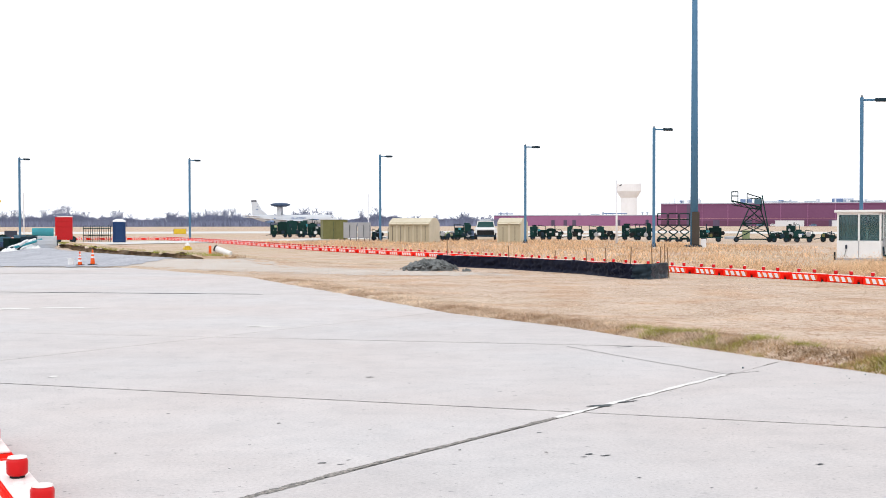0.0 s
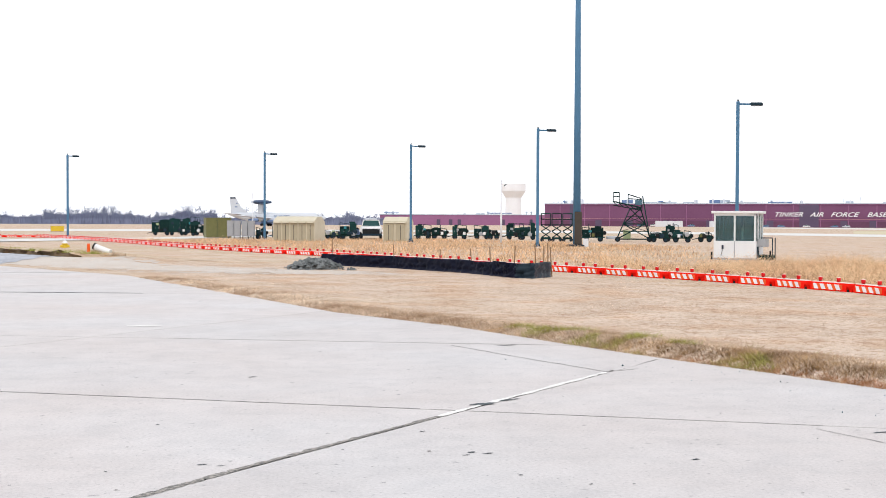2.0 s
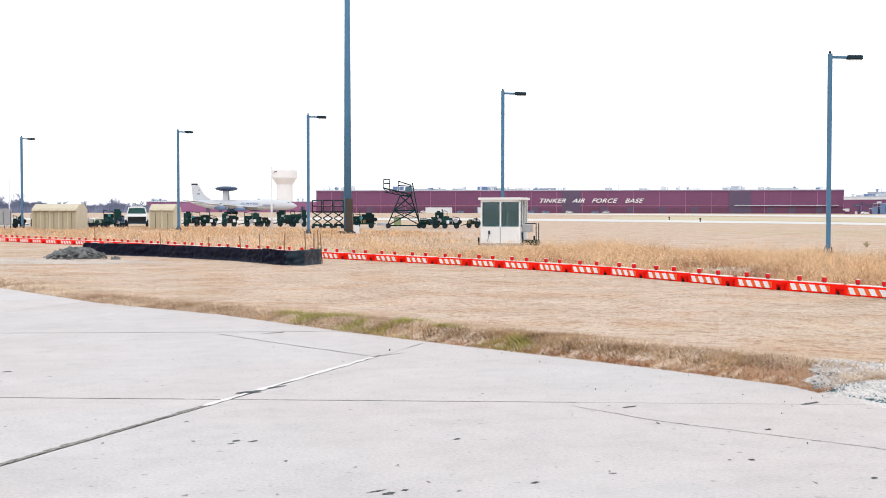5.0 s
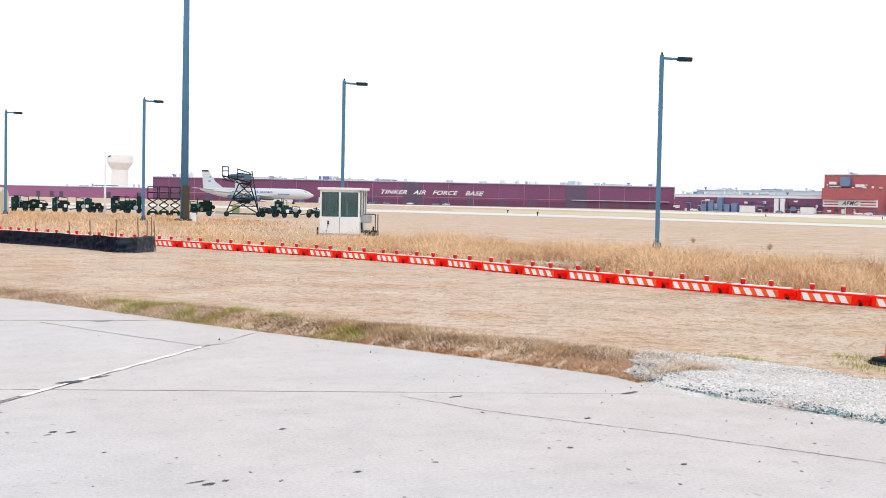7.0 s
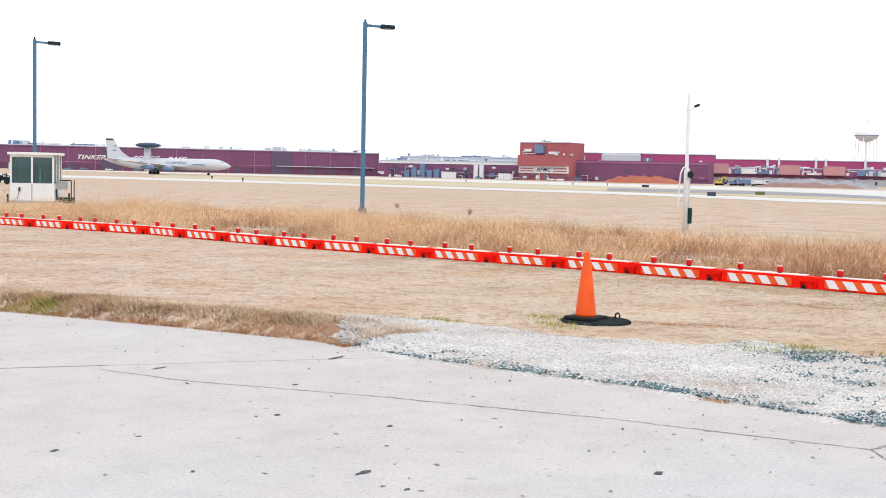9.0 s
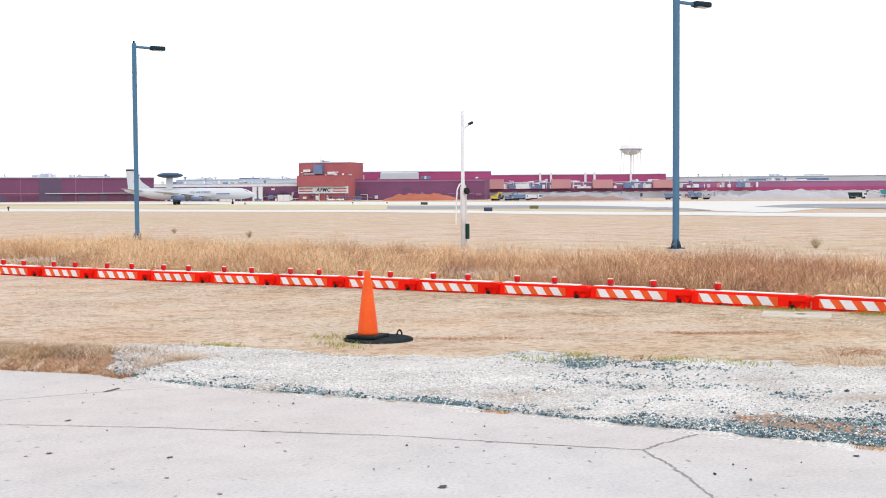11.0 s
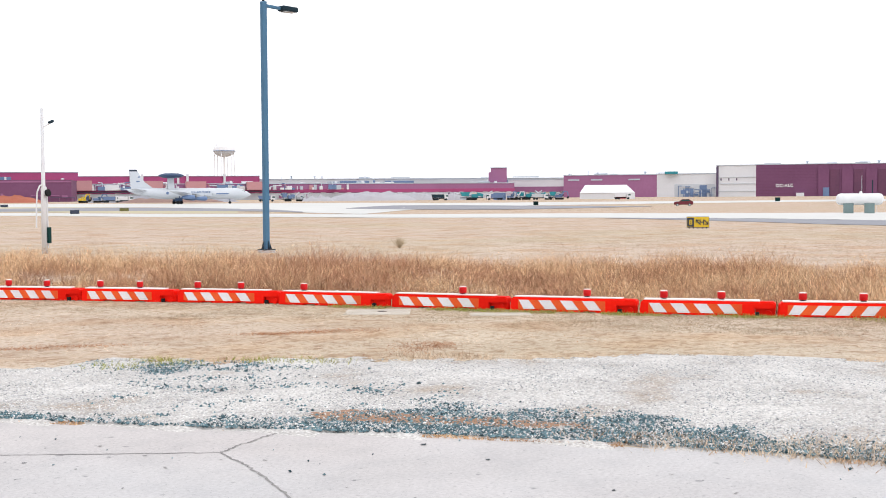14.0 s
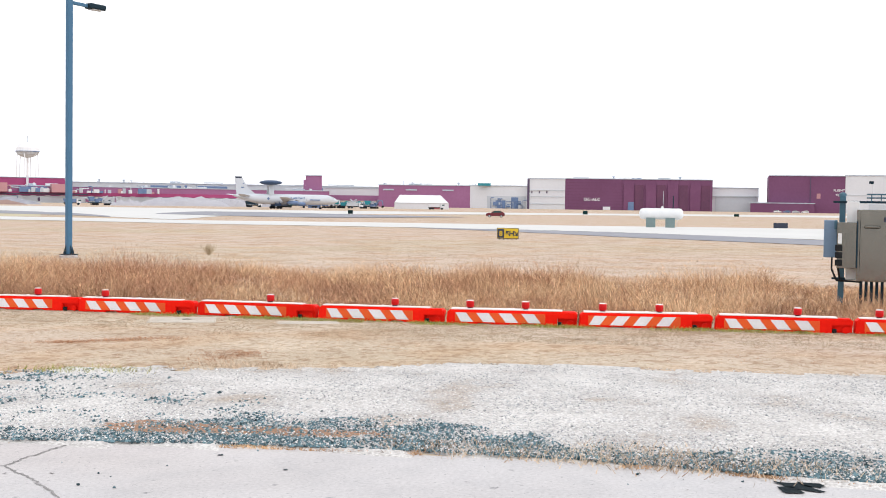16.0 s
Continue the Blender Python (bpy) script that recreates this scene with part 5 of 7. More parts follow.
    rod(bm, (0.5, 0, 2.5), (1.3, 0, 2.5), 0.015, n=6)
    rod(bm, (0.5, 0, 2.42), (1.3, 0, 2.42), 0.015, n=6)
    part("top_frame", bm, M["bluepost"], ob)
    for px in (0.62, 1.02):
        lampstem = part("lamp_stem", rod(B(), (px, 0.05, 2.4), (px, 0.05, 2.75), 0.012, n=6), M["whitep"], ob)
        part("lamp_head", box(B(), px - 0.03, 0.05, 2.73, 0.1, 0.06, 0.06, 0.01), M["dsteel"], lampstem)


electric_cabinet()


# ---- silt fence and spoil ----
def silt_fence():
    ob = thing("silt_fence", "black silt-fence fabric stretched on wooden stakes", "silt fence", (0, 0), z=0)
    pts = [(-0.3, 56.8), (2.8, 53.0), (5.6, 47.6), (6.7, 43.7), (7.35, 43.2), (8.15, 44.3), (8.35, 45.5)]
    line = []
    for (ax, ay), (bx, by) in zip(pts, pts[1:]):
        n = max(3, int(math.hypot(bx - ax, by - ay) / 0.09))
        line += [(ax + (bx - ax) * k / n, ay + (by - ay) * k / n) for k in range(n)]
    line.append(pts[-1])
    runs = []
    for k, (x, y) in enumerate(line):
        g = ground_z(x, y)
        col = []
        top = 0.52 + 0.05 * noise.noise((x * 0.8, y * 0.8, 2)) + (0.04 if y < 45.6 else 0)
        slack = 1.9 if y < 45.9 and x > 6.2 else 1.0
        for z, off in ((0, 0.16), (0.1, 0.06), (0.2, 0.02), (0.32, 0.0), (0.45, 0.03), (0.58, 0.0), (0.72, 0.02), (0.86, 0.0), (1, 0)):
            w = (0.06 * noise.noise((x * 2.2, y * 2.2, z * 4)) + 0.06 * noise.noise((x * 5, y * 5, z * 7)) + 0.03 * noise.noise((x * 11, y * 11, z * 15))) * slack
            col.append((x + w - off * 0.5, y + w - off, g + z * top))
        runs.append(col)
    bm = B()
    vs = [[bm.verts.new(c) for c in col] for col in runs]
    back = [[bm.verts.new((c[0] + 0.02, c[1] + 0.03, c[2])) for c in col] for col in runs]
    for a, b, c, d in zip(vs, vs[1:], back, back[1:]):
        for i in range(8):
            bm.faces.new((a[i], b[i], b[i + 1], a[i + 1]))
            bm.faces.new((c[i + 1], d[i + 1], d[i], c[i]))
        bm.faces.new((a[8], b[8], d[8], c[8]))
    cloth = part("fabric", bm, M["silt"], ob, "sagging black fabric with a crumpled glossy end", True)
    cloth.data.materials.append(M["film"])
    for f in cloth.data.polygons:
        if f.center.x > 6.78:
            f.material_index = 1
    r = random.Random(3)
    for x, y in ((2.9, 53.2), (4.6, 50.0), (5.7, 47.8), (6.2, 46.0), (6.75, 43.9), (7.5, 43.4), (7.9, 44.1), (8.3, 44.6), (8.3, 45.4), (0.2, 56.4)):
        g = ground_z(x, y)
        part("stake", rod(B(), (x, y + 0.05, g - 0.1), (x + r.uniform(-0.08, 0.08), y + 0.05 + r.uniform(-0.05, 0.05), g + r.uniform(0.85, 1.3)), 0.022, n=5), M["wood"], ob, "leaning wooden stake")


silt_fence()


def stones(name, label, spots, smin, smax, material, seed):
    """Angular stones as jittered octahedra, half sunk; spots: (x, y, z)."""
    r = np.random.RandomState(seed)
    n = len(spots)
    base = np.array([(1, 0, 0), (-1, 0, 0), (0, 1, 0), (0, -1, 0), (0, 0, 1), (0, 0, -1)], float)
    tri = np.array([(0, 2, 4), (2, 1, 4), (1, 3, 4), (3, 0, 4), (2, 0, 5), (1, 2, 5), (3, 1, 5), (0, 3, 5)])
    s = r.uniform(smin, smax, (n, 1, 1)) * r.choice([1, 1, 1, 1.5], (n, 1, 1))
    v = base[None] * s * r.uniform(0.6, 1.3, (n, 6, 3)) + r.uniform(-0.25, 0.25, (n, 6, 3)) * s
    a = r.uniform(0, 6.28, n)
    c, sn = np.cos(a), np.sin(a)
    x = v[:, :, 0] * c[:, None] - v[:, :, 1] * sn[:, None]
    y = v[:, :, 0] * sn[:, None] + v[:, :, 1] * c[:, None]
    v = np.stack([x, y, v[:, :, 2] * 0.75], 2) + np.array(spots)[:, None]
    f = (tri[None] + 6 * np.arange(n)[:, None, None]).reshape(-1, 3)
    me = bpy.data.meshes.new(name)
    me.from_pydata(v.reshape(-1, 3).tolist(), [], f.tolist())
    me.materials.append(material)
    return tagged(new(name, me), label, "gravel", "", "stuff")


heap("rubble_heap", "heap of dark broken asphalt and soil", -0.6, 52.0, 2.1, 1.9, 0.5, M["rubble"], 9)
r_ = random.Random(21)
sp = []
for k in range(420):
    u, v = r_.gauss(0, 0.52), r_.gauss(0, 0.45)
    x, y = P(-0.6, 52.0)
    e = max(0, 1 - (u / 1.25) ** 2) * max(0, 1 - (v / 1.1) ** 2)
    sp.append((x + u, y + v, ground_z(x, y) + 0.40 * e))
stones("rubble", "loose broken lumps on the rubble heap", sp, 0.04, 0.13, M["rubble"], 3)
heap("soil_lump", "small dark clod beside the rubble heap", 1.1, 50.5, 0.5, 0.35, 0.2, M["rubble"], 12)


# ---- equipment yard beyond the grass ----
def wheel(ob, x, y, r, w=0.18):
    t = part("wheel", rod(B(), (x, y - w / 2, r), (x, y + w / 2, r), r, n=16), M["black"], ob, "black tyre")
    part("rim", rod(B(), (x, y - w / 2 - 0.01, r), (x, y + w / 2 + 0.01, r), r * 0.55, n=12), M["dsteel"], t)


def power_cart(az, d, w, h, label, seed, material="green_d", turn=0.0, group="ground power carts"):
    """A wheeled ground-support cart: chassis, stepped body, doors, louvres, pipe frame, reel, tow bar."""
    r = random.Random(seed)
    h = max(0.85, h * 0.93)
    x, y = P(az, d)
    ob = thing("power_cart", label, "ground equipment", (x, y), -az + turn, group)
    D = 1.5
    part("chassis", box(B(), 0, 0, 0.42, w, D * 0.9, 0.12, 0.02), M["green_d"], ob)
    cut, low = r.uniform(-0.15, 0.2) * w, r.uniform(0.55, 0.85)
    left_high = r.random() < 0.5
    ha, hb = (h, 0.54 + (h - 0.54) * low) if left_high else (0.54 + (h - 0.54) * low, h)
    bm = box(B(), (-w * 0.46 + cut) / 2, 0, 0.54, cut + w * 0.46, D, ha - 0.54, 0.07)
    body = part("body", bm, M[material], ob)
    part("engine_housing", box(B(), (cut + w * 0.44) / 2, 0, 0.54, w * 0.44 - cut - 0.03, D * 0.9, hb - 0.54, 0.05), M[material], ob)
    for k in range(2):
        pw = (cut + w * 0.46) / 2
        part("panel", box(B(), -w * 0.46 + pw * (k + 0.5), -D / 2 - 0.012, 0.62, pw * 0.8, 0.03, (ha - 0.6) * 0.62, 0.008), M[material], body)
        part("latch", box(B(), -w * 0.46 + pw * (k + 0.82), -D / 2 - 0.035, 0.62 + (ha - 0.6) * 0.3, 0.05, 0.03, 0.1), M["greycab"], body)
    for k in range(4):
        part("louvre", box(B(), (cut + w * 0.44) / 2, -D * 0.45 - 0.03, 0.66 + k * 0.13, (w * 0.44 - cut) * 0.6, 0.05, 0.045), M["black"], body)
    part("control_panel", box(B(), w * r.uniform(-0.3, 0.1), -D / 2 - 0.03, h * 0.66, w * 0.14, 0.04, h * 0.14, 0.01), M[r.choice(["greycab", "dsteel", "bluekit", "green_l", "teal"])], body)
    part("hose", lathe(B(), [(0.2, -0.05), (0.26, 0), (0.2, 0.05)], 12, Matrix.Translation((w * r.uniform(-0.2, 0.3), -D / 2 - 0.08, r.uniform(0.6, 0.9))) @ Matrix.Rotation(radians(90), 4, "X")), M[r.choice(["black", "dsteel", "greycab"])], ob)
    part("hood", box(B(), -w * 0.2 if left_high else w * 0.2, 0, h, w * r.uniform(0.2, 0.34), D * 0.7, r.uniform(0.06, 0.2), 0.03), M[material], ob)
    # pipe frame over the lower end
    x0, x1, zf = (cut + 0.06, w * 0.46, h + r.uniform(-0.05, 0.25)) if left_high else (-w * 0.47, cut - 0.06, h + r.uniform(-0.05, 0.25))
    for yy in (-D * 0.42, D * 0.42):
        bm = rod(B(), (x0, yy, 0.5), (x0, yy, zf), 0.035, n=5)
        rod(bm, (x1, yy, 0.5), (x1, yy, zf - 0.12), 0.035, n=5)
        rod(bm, (x0, yy, zf), (x1, yy, zf - 0.12), 0.035, n=5)
        part("pipe_frame", bm, M["green_d"], ob)
    if r.random() < 0.6:
        xs = w * r.uniform(-0.3, 0.3)
        part("exhaust_stack", rod(B(), (xs, 0.1, h - 0.3), (xs, 0.1, h + r.uniform(0.2, 0.5)), 0.055), M["dsteel"], ob)
    part("reel", rod(B(), (w * 0.48, -0.3, h * 0.62), (w * 0.48, 0.3, h * 0.62), 0.22, n=12), M["black"], ob)
    part("fuel_can", box(B(), w * r.uniform(-0.4, 0.4), -D / 2 - 0.2, 0.55, 0.3, 0.2, 0.34, 0.03), M[r.choice(["black", "olive", "dsteel", "white"])], ob)
    part("tow_bar", rod(B(), (-w * 0.42, 0, 0.45), (-w * 0.42 - 0.8, 0, 0.3), 0.045), M["dsteel"], ob)
    for sx in (-0.3, 0.3):
        for sy in (-0.55, 0.55):
            wheel(ob, w * sx, sy, 0.3)
    return ob


def steel_box(name, az, d, w, dep, h, material, label, category, turn=0.0, roof=None, doors=2, legs=0.0):
    x, y = P(az, d)
    ob = thing(name, label, category, (x, y), -az + turn)
    part("body", box(B(), 0, dep / 2, legs, w, dep, h - legs, 0.03), M[material], ob)
    for k in range(doors):
        x0 = (k + 0.5) / doors * w - w / 2
        dr = part("door", box(B(), x0, -0.02, legs + 0.08, w / doors - 0.08, 0.035, h - legs - 0.2, 0.01), M[material], ob)
        part("lock_rod", rod(B(), (x0 + w / doors * 0.36, -0.06, legs + 0.15), (x0 + w / doors * 0.36, -0.06, h - 0.2), 0.02, n=6), M["dsteel"], dr)
    part("roof", box(B(), 0, dep / 2, h, w + 0.08, dep + 0.08, 0.06, 0.015), M[roof or material], ob)
    if legs:
        for sx in (-0.42, 0, 0.42):
            for sy in (0.1, dep - 0.1):
                part("leg", box(B(), sx * w, sy, -0.05, 0.08, 0.08, legs + 0.05), M["dsteel"], ob)
    return ob


def arched_shed(az, d, w, dep, h, bays, label):
    """A beige storage shed with a sloped front made of shutter bays."""
    x, y = P(az, d)
    ob = thing("storage_shed", label, "shed", (x, y), -az - 14)
    bm = B()
    prof = [(0, 0), (0, h * 0.82), (dep * 0.3, h), (dep * 0.7, h), (dep, h * 0.78), (dep, 0)]
    a = [bm.verts.new((0, p, q)) for p, q in prof]
    b = [bm.verts.new((w, p, q)) for p, q in prof]
    for i in range(len(prof)):
        bm.faces.new((a[i], b[i], b[(i + 1) % 6], a[(i + 1) % 6]))
    bm.faces.new(a)
    bm.faces.new(b[::-1])
    bmesh.ops.recalc_face_normals(bm, faces=bm.faces)
    part("shell", bm, M["beige"], ob)
    for k in range(bays):
        x0 = w * (k + 0.5) / bays
        s = part("shutter", box(B(), x0, -0.04, 0.1, w / bays * 0.8, 0.07, h * 0.68, 0.01), M["beige_d"], ob, "beige door leaf")
        part("door_gap", box(B(), x0, -0.08, 0.12, 0.05, 0.02, h * 0.62), M["brownbox"], s)
        part("awning", box(B(), x0, dep * 0.12 - 0.1, h * 0.83, w / bays * 0.9, dep * 0.34, 0.06, 0.01, Matrix.Rotation(math.atan2(h * 0.18, dep * 0.3), 4, "X")), M["beige"], ob)
    return ob


seed = 0
for az, w, h in ((-7.65, 2.7, 2.35), (-6.95, 2.3, 2.55), (-6.3, 2.6, 2.55)):
    seed += 1
    power_cart(az, 176, w, h, "dark green diesel ground power unit", seed)
power_cart(-5.95, 172, 2.6, 2.1, "low dark green equipment cart", 9)
steel_box("steel_container", -5.05, 150, 3.05, 2.4, 2.4, "olive", "olive green steel storage container", "container", 8)
steel_box("switchgear_cabinet", -4.35, 137, 1.55, 1.2, 2.05, "greycab", "grey switchgear cabinet on short legs", "cabinet", 0, legs=0.35)
steel_box("switchgear_cabinet", -3.7, 137, 1.45, 1.2, 2.05, "greycab", "grey switchgear cabinet on short legs", "cabinet", 0, legs=0.35)
power_cart(-3.1, 140, 1.2, 1.3, "small dark tow tractor with steering wheel", 14)
power_cart(-2.3, 142, 1.5, 1.5, "small dark green hydraulic cart", 15)
arched_shed(-2.55, 126, 4.3, 5.2, 2.55, 5, "beige sheet-metal shed with five shutter bays")
arched_shed(2.55, 125, 2.5, 3.2, 2.55, 2, "beige sheet-metal shed with double doors")
for az, w, h, m, s in ((-0.2, 1.6, 0.9, "green_l", 31), (0.35, 1.3, 0.8, "green_l", 32), (0.95, 2.1, 2.0, "green_d", 33), (1.25, 1.2, 1.1, "bluekit", 34)):
    power_cart(az, 140, w, h, "pale green hose cart" if m == "green_l" else "dark ground power unit", s, m)


def utility_truck():
    x, y = P(2.0, 146)
    ob = thing("utility_truck", "white utility truck parked facing the fence", "truck", (x, y), -2)
    ob.scale = (1.2, 1.1, 1.12)
    part("body", prism(B(), [(-1.1, 0.5), (1.1, 0.5), (1.1, 1.25), (0.95, 1.35), (0.8, 2.05), (-0.8, 2.05), (-0.95, 1.35), (-1.1, 1.25)], -0.2, 3.4), M["white"], ob)
    part("windscreen", prism(B(), [(-0.85, 1.38), (0.85, 1.38), (0.72, 1.95), (-0.72, 1.95)], -0.23, -0.205), M["glass"], ob, "tinted windscreen")
    part("hood", box(B(), 0, -0.8, 0.55, 1.9, 1.3, 0.7, 0.1), M["white"], ob)
    part("grille", box(B(), 0, -1.47, 0.5, 1.7, 0.06, 0.55, 0.02), M["black"], ob)
    part("bumper", box(B(), 0, -1.52, 0.35, 2.1, 0.14, 0.2, 0.03), M["dsteel"], ob)
    part("beacon_bar", box(B(), 0, 0.6, 2.06, 1.2, 0.3, 0.14, 0.03), M["hall_g"], ob)
    for sx in (-0.95, 0.95):
        for sy in (-0.8, 2.3):
            bm = rod(B(), (sx - 0.12, sy, 0.38), (sx + 0.12, sy, 0.38), 0.38, n=16)
            part("wheel", bm, M["black"], ob, "black tyre")


utility_truck()
k = 0
for az, w, h in ((4.45, 2.0, 1.75), (5.2, 1.9, 1.45), (6.15, 1.8, 1.7), (7.2, 1.9, 1.7), (8.75, 2.2, 1.9), (9.35, 2.0, 2.1)):
    k += 1
    power_cart(az, 143, w, h, "dark green bomb-lift style ground cart", 40 + k)
power_cart(7.75, 143, 1.2, 1.0, "low dark green flat cart", 52)
for az, w, h in ((12.4, 2.5, 1.65), (15.45, 2.1, 1.15), (16.45, 2.1, 1.25)):
    k += 1
    power_cart(az, 133, w, h, "dark ground power unit on wheels", 60 + k)
power_cart(16.0, 139, 1.5, 1.9, "green tubular framed cart", 70)
power_cart(17.5, 137, 1.5, 0.9, "low dark tow tractor", 71)


def frame_tubes(ob, name, pairs, r, material="green_d"):
    for a, b in pairs:
        part(name, rod(B(), a, b, r, n=6), M[material], ob)


def work_platform():
    """Row of scissor work platforms with guard rails."""
    x, y = P(10.7, 131)
    ob = thing("work_platform", "dark green scissor work platforms with railings", "work platform", (x, y), -10.7)
    for s in (-1.15, 0, 1.15):
        part("deck", box(B(), s, 0, 1.75, 1.1, 1.6, 0.1, 0.01), M["green_d"], ob)
        part("undercarriage", box(B(), s, 0, 0.25, 1.0, 1.3, 0.22, 0.02), M["green_d"], ob)
        pairs = []
        for yy in (-0.7, 0.7):
            for sx in (-0.5, 0.5):
                pairs += [((s + sx, yy, 0.4), (s - sx, yy, 1.1)), ((s + sx, yy, 1.1), (s - sx, yy, 1.75)), ((s + sx, yy, 1.8), (s + sx, yy, 3.0))]
            pairs += [((s - 0.5, yy, 3.0), (s + 0.5, yy, 3.0)), ((s - 0.5, yy, 2.4), (s + 0.5, yy, 2.4))]
        frame_tubes(ob, "tube", pairs, 0.055)
        for sx in (-0.4, 0.4):
            wheel(ob, s + sx, -0.6, 0.2, 0.12)


def tail_stand():
    """A tall wheeled tail stand with a cantilevered cage on top."""
    x, y = P(14.25, 134)
    ob = thing("maintenance_stand", "tall dark green aircraft maintenance stand with cantilever cage", "maintenance stand", (x, y), -14.25)
    c = [(-1.8, -0.9, 0.3), (1.8, -0.9, 0.3), (1.8, 0.9, 0.3), (-1.8, 0.9, 0.3)]
    t = [(-0.4, -0.6, 3.6), (0.75, -0.6, 3.6), (0.75, 0.6, 3.6), (-0.4, 0.6, 3.6)]
    pairs = list(zip(c, t)) + list(zip(c, c[1:] + c[:1])) + list(zip(t, t[1:] + t[:1]))
    m = [tuple((a[i] + b[i]) / 2 for i in range(3)) for a, b in zip(c, t)]
    pairs += list(zip(m, m[1:] + m[:1])) + [(c[0], m[1]), (c[1], m[0]), (m[0], t[1]), (m[1], t[0]), (c[3], m[2]), (m[3], t[2])]
    frame_tubes(ob, "strut", pairs, 0.06)
    q = [tuple((a[i] * 3 + b[i]) / 4 for i in range(3)) for a, b in zip(c, t)]
    u = [tuple((a[i] + b[i] * 3) / 4 for i in range(3)) for a, b in zip(c, t)]
    lattice = list(zip(q, q[1:] + q[:1])) + list(zip(u, u[1:] + u[:1])) + list(zip(q, m[1:] + m[:1])) + list(zip(m, u[1:] + u[:1]))
    frame_tubes(ob, "brace", lattice, 0.032)
    truss = []
    for yy in (-0.6, 0.6):
        for k in range(5):
            x0, x1 = -2.2 + k * 0.62, -2.2 + (k + 1) * 0.62
            truss += [((x0, yy, 4.35 - 0.23 * (x0 + 2.2)), (x1, yy, 3.95 - 0.2 * (x1 + 2.2)))]
        truss += [((-2.2, yy, 4.0), (0.9, yy, 3.4)), ((0.9, yy, 3.4), (0.9, yy, 4.6)), ((-0.6, yy, 4.7), (0.9, yy, 4.6))]
    frame_tubes(ob, "deck_truss", truss, 0.04)
    part("control_box", box(B(), 0.5, -0.4, 4.0, 0.7, 0.6, 0.55, 0.03), M["bluepost"], ob)
    part("cantilever_deck", box(B(), -0.75, 0, 4.0, 3.1, 1.2, 0.14, 0.02, Matrix.Rotation(radians(13), 4, "Y")), M["green_d"], ob)
    part("ladder", box(B(), 1.35, -0.3, 0.4, 0.12, 0.6, 4.6, 0.01, Matrix.Rotation(radians(-10), 4, "Y")), M["green_d"], ob)
    z = 4.42
    pairs = []
    for yy in (-0.55, 0.55):
        pairs += [((-2.2, yy, z), (-2.2, yy, z + 0.95)), ((-1.55, yy, z - 0.1), (-1.55, yy, z + 0.95)), ((-2.2, yy, z + 0.95), (-1.55, yy, z + 0.95)), ((-2.2, yy, z + 0.5), (-1.55, yy, z + 0.5)), ((-0.6, yy, z - 0.3), (-0.6, yy, z + 0.75)), ((-0.6, yy, z + 0.75), (0.8, yy, z + 0.3)), ((0.8, yy, 3.6), (0.8, yy, z + 0.3))]
    frame_tubes(ob, "guard_rail", pairs, 0.045)
    part("winch_box", box(B(), -0.7, -0.2, 0.35, 0.8, 0.6, 0.9, 0.04), M["green_l"], ob, "pale green winch box")
    part("tow_tongue", box(B(), -2.3, 0, 0.3, 1.3, 0.6, 0.3, 0.05), M["hall_g"], ob)
    for sx in (-1.7, 1.7):
        for sy in (-0.9, 0.9):
            wheel(ob, sx, sy, 0.28)


work_platform()
tail_stand()


def caution_sign(az, d, w, h, z0, material, label, legs=2, panel=None):
    x, y = P(az, d)
    ob = thing("airfield_sign", label, "sign", (x, y), -az)
    part("panel", box(B(), 0, 0, z0, w, 0.12, h, 0.02), M[material], ob)
    part("frame", box(B(), 0, 0.03, z0 - 0.03, w + 0.05, 0.1, h + 0.06, 0.02), M["dsteel"], ob)
    for k in range(legs):
        lx = (k + 0.5) / legs * w - w / 2
        part("leg", rod(B(), (lx, 0, -0.1), (lx, 0, z0), 0.03), M["dsteel"], ob)
    return ob


h_sign = caution_sign(78.3, 77.2, 1.32, 0.62, 0.1, "yellow", "black and yellow lit taxiway sign with arrows", 5)
part("black_cell", box(B(), -0.44, -0.065, 0.13, 0.42, 0.02, 0.56), M["text_d"], h_sign)
lettering("word", "8", 0.44, M["yellow"], h_sign, (-0.44, -0.08, 0.25), 0, 0, 0.004)
lettering("word", "H", 0.46, M["text_d"], h_sign, (0.24, -0.07, 0.25), 0, 0, 0.004)
for sx, dx, dz in ((0.0, -1, 1), (0.5, 1, -1)):
    bm = rod(B(), (sx - dx * 0.1, -0.066, 0.41 - dz * 0.13), (sx + dx * 0.08, -0.066, 0.41 + dz * 0.1), 0.03, n=5)
    rod(bm, (sx + dx * 0.11, -0.066, 0.41 + dz * 0.14), (sx - dx * 0.08, -0.066, 0.41 + dz * 0.12), 0.028, n=5)
    rod(bm, (sx + dx * 0.11, -0.066, 0.41 + dz * 0.14), (sx + dx * 0.11, -0.066, 0.41 - dz * 0.06), 0.028, n=5)
    part("arrow", bm, M["text_d"], h_sign)
caution_sign(49.75, 186, 1.25, 0.5, 0.08, "text_d", "black airfield guidance sign", 3)
caution_sign(51.9, 230, 1.6, 0.5, 0.08, "olive", "olive airfield guidance sign", 3)
caution_sign(46.75, 380, 2.1, 0.7, 0.08, "text_d", "black airfield guidance sign", 3)
caution_sign(90.75, 150, 1.6, 0.55, 0.08, "text_d", "black airfield guidance sign", 3)
caution_sign(70.9, 310, 1.2, 0.9, 0.08, "green_d", "small dark green airfield marker", 2)
caution_sign(81.9, 420, 1.6, 1.2, 0.08, "green_d", "small dark green airfield marker", 2)
caution_sign(88.8, 420, 1.6, 0.8, 0.08, "green_d", "small dark green airfield marker", 2)
